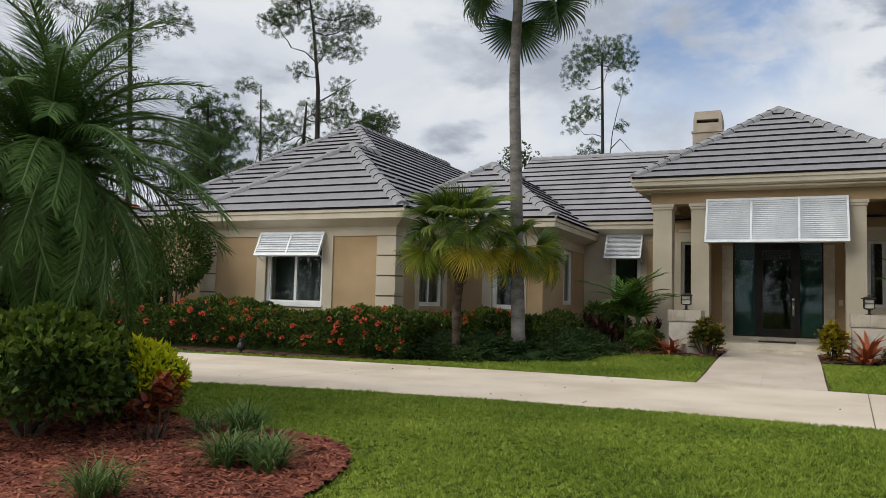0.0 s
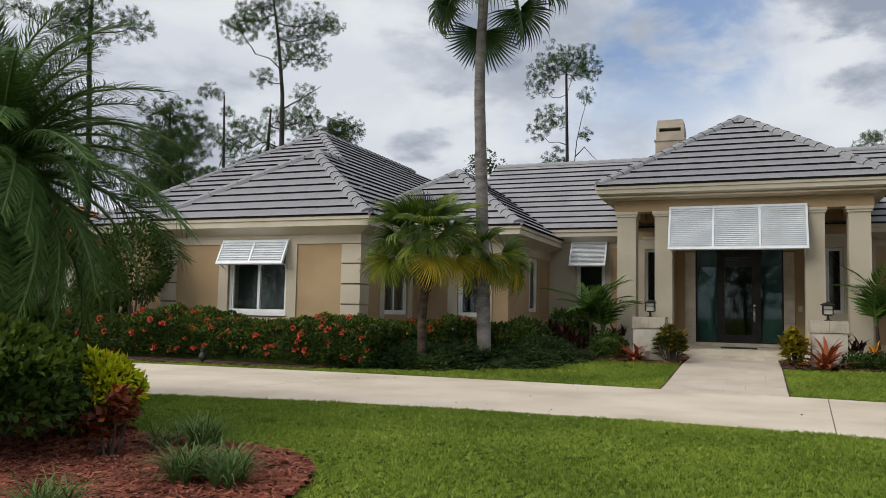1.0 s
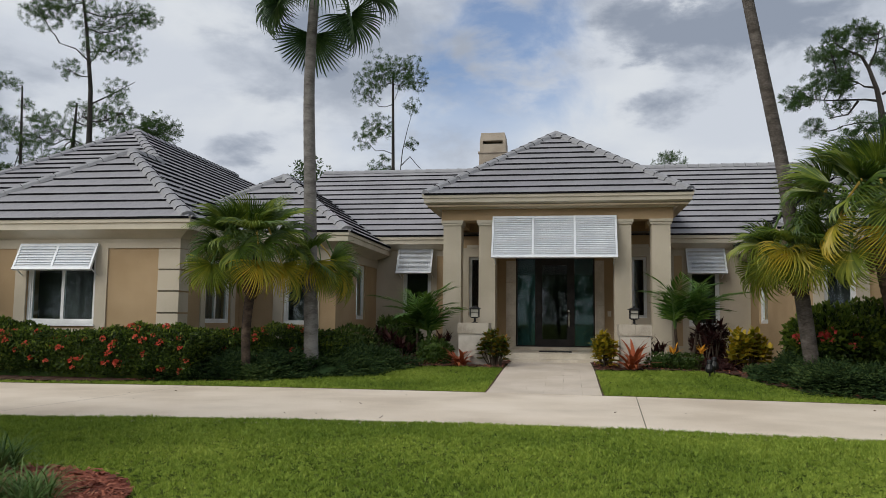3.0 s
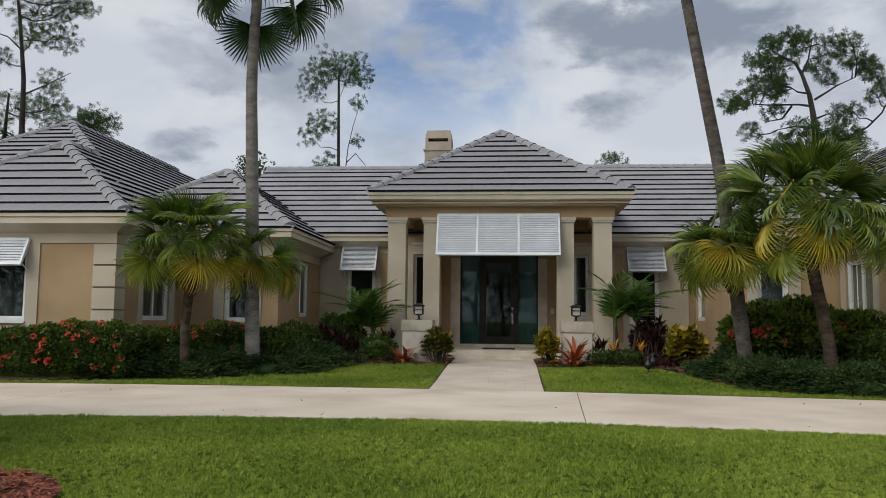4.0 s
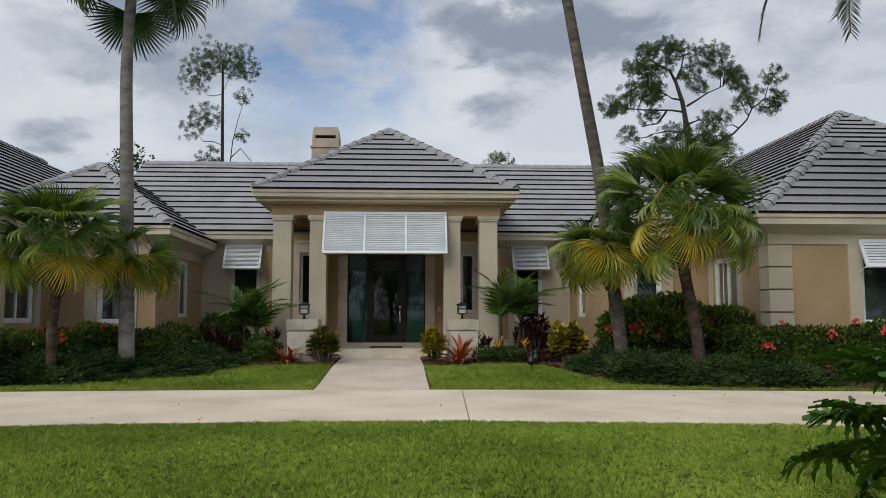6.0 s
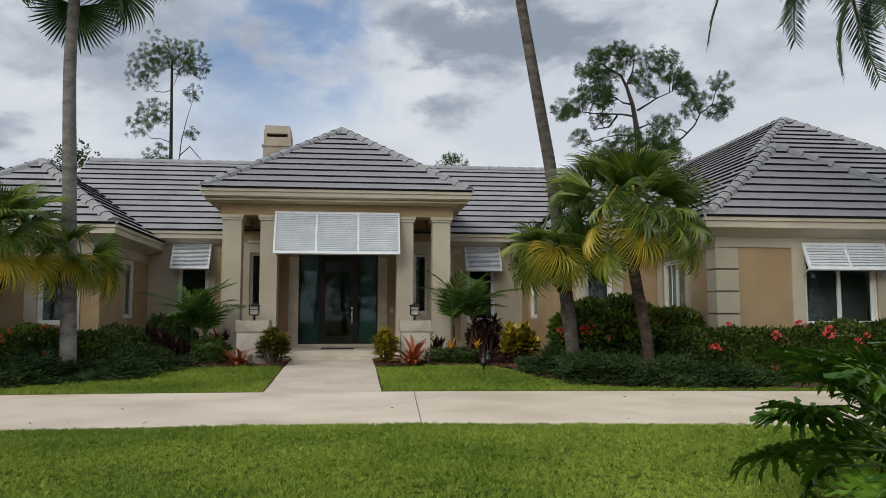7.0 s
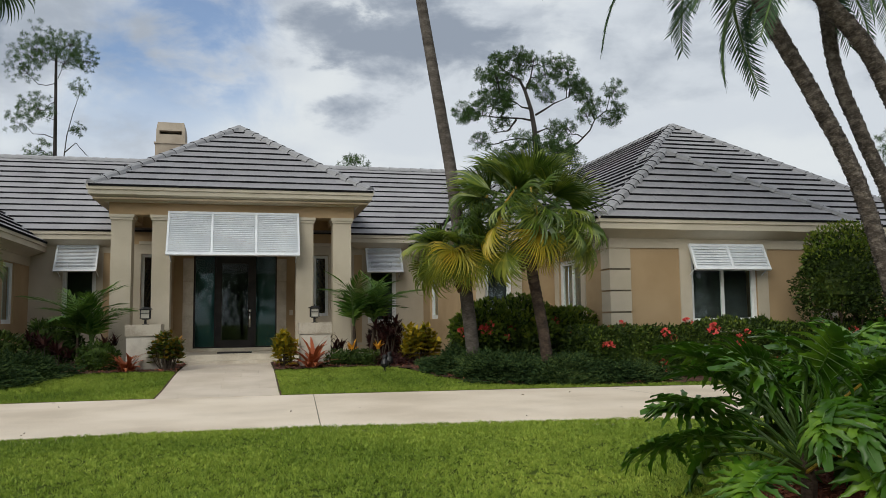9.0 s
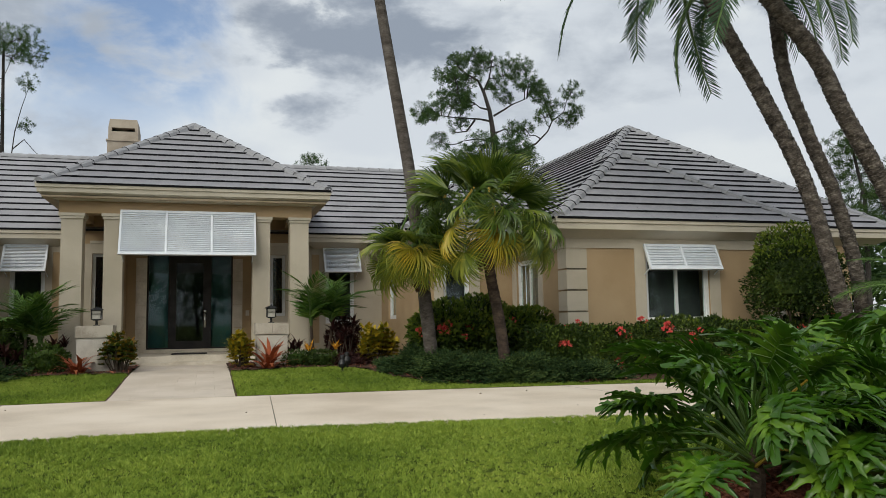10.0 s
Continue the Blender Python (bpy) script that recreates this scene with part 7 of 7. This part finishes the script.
pine(40.4, 40, [(40.6, 8.6), (39.7, 12.3)], [(39.2, 11.9, 0.9), (41.0, 11.4, 0.9), (40.0, 10.1, 0.9), (41.8, 9.4, 1.0), (39.2, 8.4, 1.0), (41, 7.6, 1.2), (38.6, 6.8, 1.0), (40.2, 5.8, 1.2), (42.5, 7.0, 1.2), (43.5, 10.5, 1.1)], 161, "light green tree beyond the wing", 0.2, 0.4, 24, mat=L_FARTREE)


pine(-37.5, 44, [(-37.5, 7.0), (-37.2, 12.5)], [(-38.3, 12.4, 1.0), (-36.4, 12.0, 1.0), (-37.4, 13.2, 0.8), (-39.2, 10.8, 1.1), (-36.0, 10.2, 1.1), (-37.8, 9.2, 1.3), (-39.6, 8.4, 1.2), (-35.6, 8.2, 1.1)], 162, "green pine among the far trees", 0.2, density=26)
pine(-28.2, 41, [(-28.2, 7.0), (-28.0, 10.2)], [(-28.6, 10.2, 0.8), (-27.4, 9.6, 0.8), (-29.2, 8.8, 0.9), (-27.6, 8.2, 0.9), (-28.6, 7.2, 1.0)], 163, "green pine just beyond the wing", 0.16, density=26)


def far_belt(x0, x1, y, z, n, seed, name, label):
    """A belt of woodland: leaf clumps on many trunks."""
    r = np.random.default_rng(seed)
    b = Build()
    V = []
    for k in range(n):
        x = lerp(x0, x1, (k + r.random()) / n)
        yy = y + r.uniform(-4, 4)
        h = z * r.uniform(0.65, 1.15)
        b.tube([(x, yy, -0.1), (x + r.normal() * 0.3, yy, h * 0.5), (x, yy, h * 0.85)], [0.22, 0.16, 0.06], 6)
        m = 420
        d = unit(r.normal(size=(m, 3)))
        P = np.array([x, yy, h * 0.58]) + d * np.array([2.4, 2.2, h * 0.42]) * (r.random((m, 1)) ** 0.4) * (1 + lump(d, 3.0, 0.25, seed + k)[:, None])
        V.append(leaves(P, unit(d + r.normal(size=d.shape) * 0.7), r.uniform(0.4, 0.8, m), 0.6))
    tagged(new(name, b.mesh(name, BARK_PINE)), label, "woodland", "", "stuff")
    tagged(new(name + "_leaves", np_mesh(name, np.concatenate(V), L_FARTREE)), label, "woodland", "", "stuff")


far_belt(-75, -36, 52, 7.5, 20, 171, "far_woods", "belt of far green trees beyond the plot")
far_belt(28, 75, 48, 7.0, 20, 172, "far_woods", "belt of far green trees beyond the plot")
# unseen belt added behind the camera so that panes reflect dark
far_belt(-60, 60, -34, 11, 46, 173, "street_trees", "belt of unseen trees added behind the camera for reflections")


def neighbour(x0, x1, y0, y1):
    b = Build()
    b.box(x0 + 0.6, x1 - 0.6, y0 + 0.6, y1 - 0.6, -0.1, 4.2)
    ob = thing("neighbour_house", b, PINKWALL, "pale stucco neighbouring house with orange clay tile roof", "house")
    h, rise = (y1 - y0) / 2, 2.6
    ym = (y0 + y1) / 2
    k = math.hypot(h, rise)
    t = Build()
    rows = 12
    for i in range(rows):
        f0, f1 = i / rows, (i + 1) / rows
        for s in (0, 1):
            ya0, ya1 = (lerp(y0, ym, f0), lerp(y0, ym, f1)) if s == 0 else (lerp(y1, ym, f0), lerp(y1, ym, f1))
            xa0, xa1, xb0, xb1 = x0 + h * f0, x0 + h * f1, x1 - h * f0, x1 - h * f1
            z0, z1 = 4.2 + rise * f0, 4.2 + rise * f1
            t.face([(xa0, ya0, z0 + 0.08), (xb0, ya0, z0 + 0.08), (xb1, ya1, z1), (xa1, ya1, z1)])
            t.face([(xa0, ya0, z0), (xb0, ya0, z0), (xb0, ya0, z0 + 0.08), (xa0, ya0, z0 + 0.08)])
        for xe, s in ((x0, 1), (x1, -1)):
            t.face([(xe + s * h * f0, lerp(y0, ym, f0), 4.28 + rise * f0), (xe + s * h * f0, lerp(y1, ym, f0), 4.28 + rise * f0),
                    (xe + s * h * f1, lerp(y1, ym, f1), 4.2 + rise * f1), (xe + s * h * f1, lerp(y0, ym, f1), 4.2 + rise * f1)])
    part("roof", t, ORANGETILE, ob, "orange clay tile hip roof")
    e = Build()
    e.box(x0, x1, y0, y1, 4.0, 4.2)
    part("eave", e, TRIM, ob, "pale eave board")


neighbour(-46, -31.4, 29.5, 38)
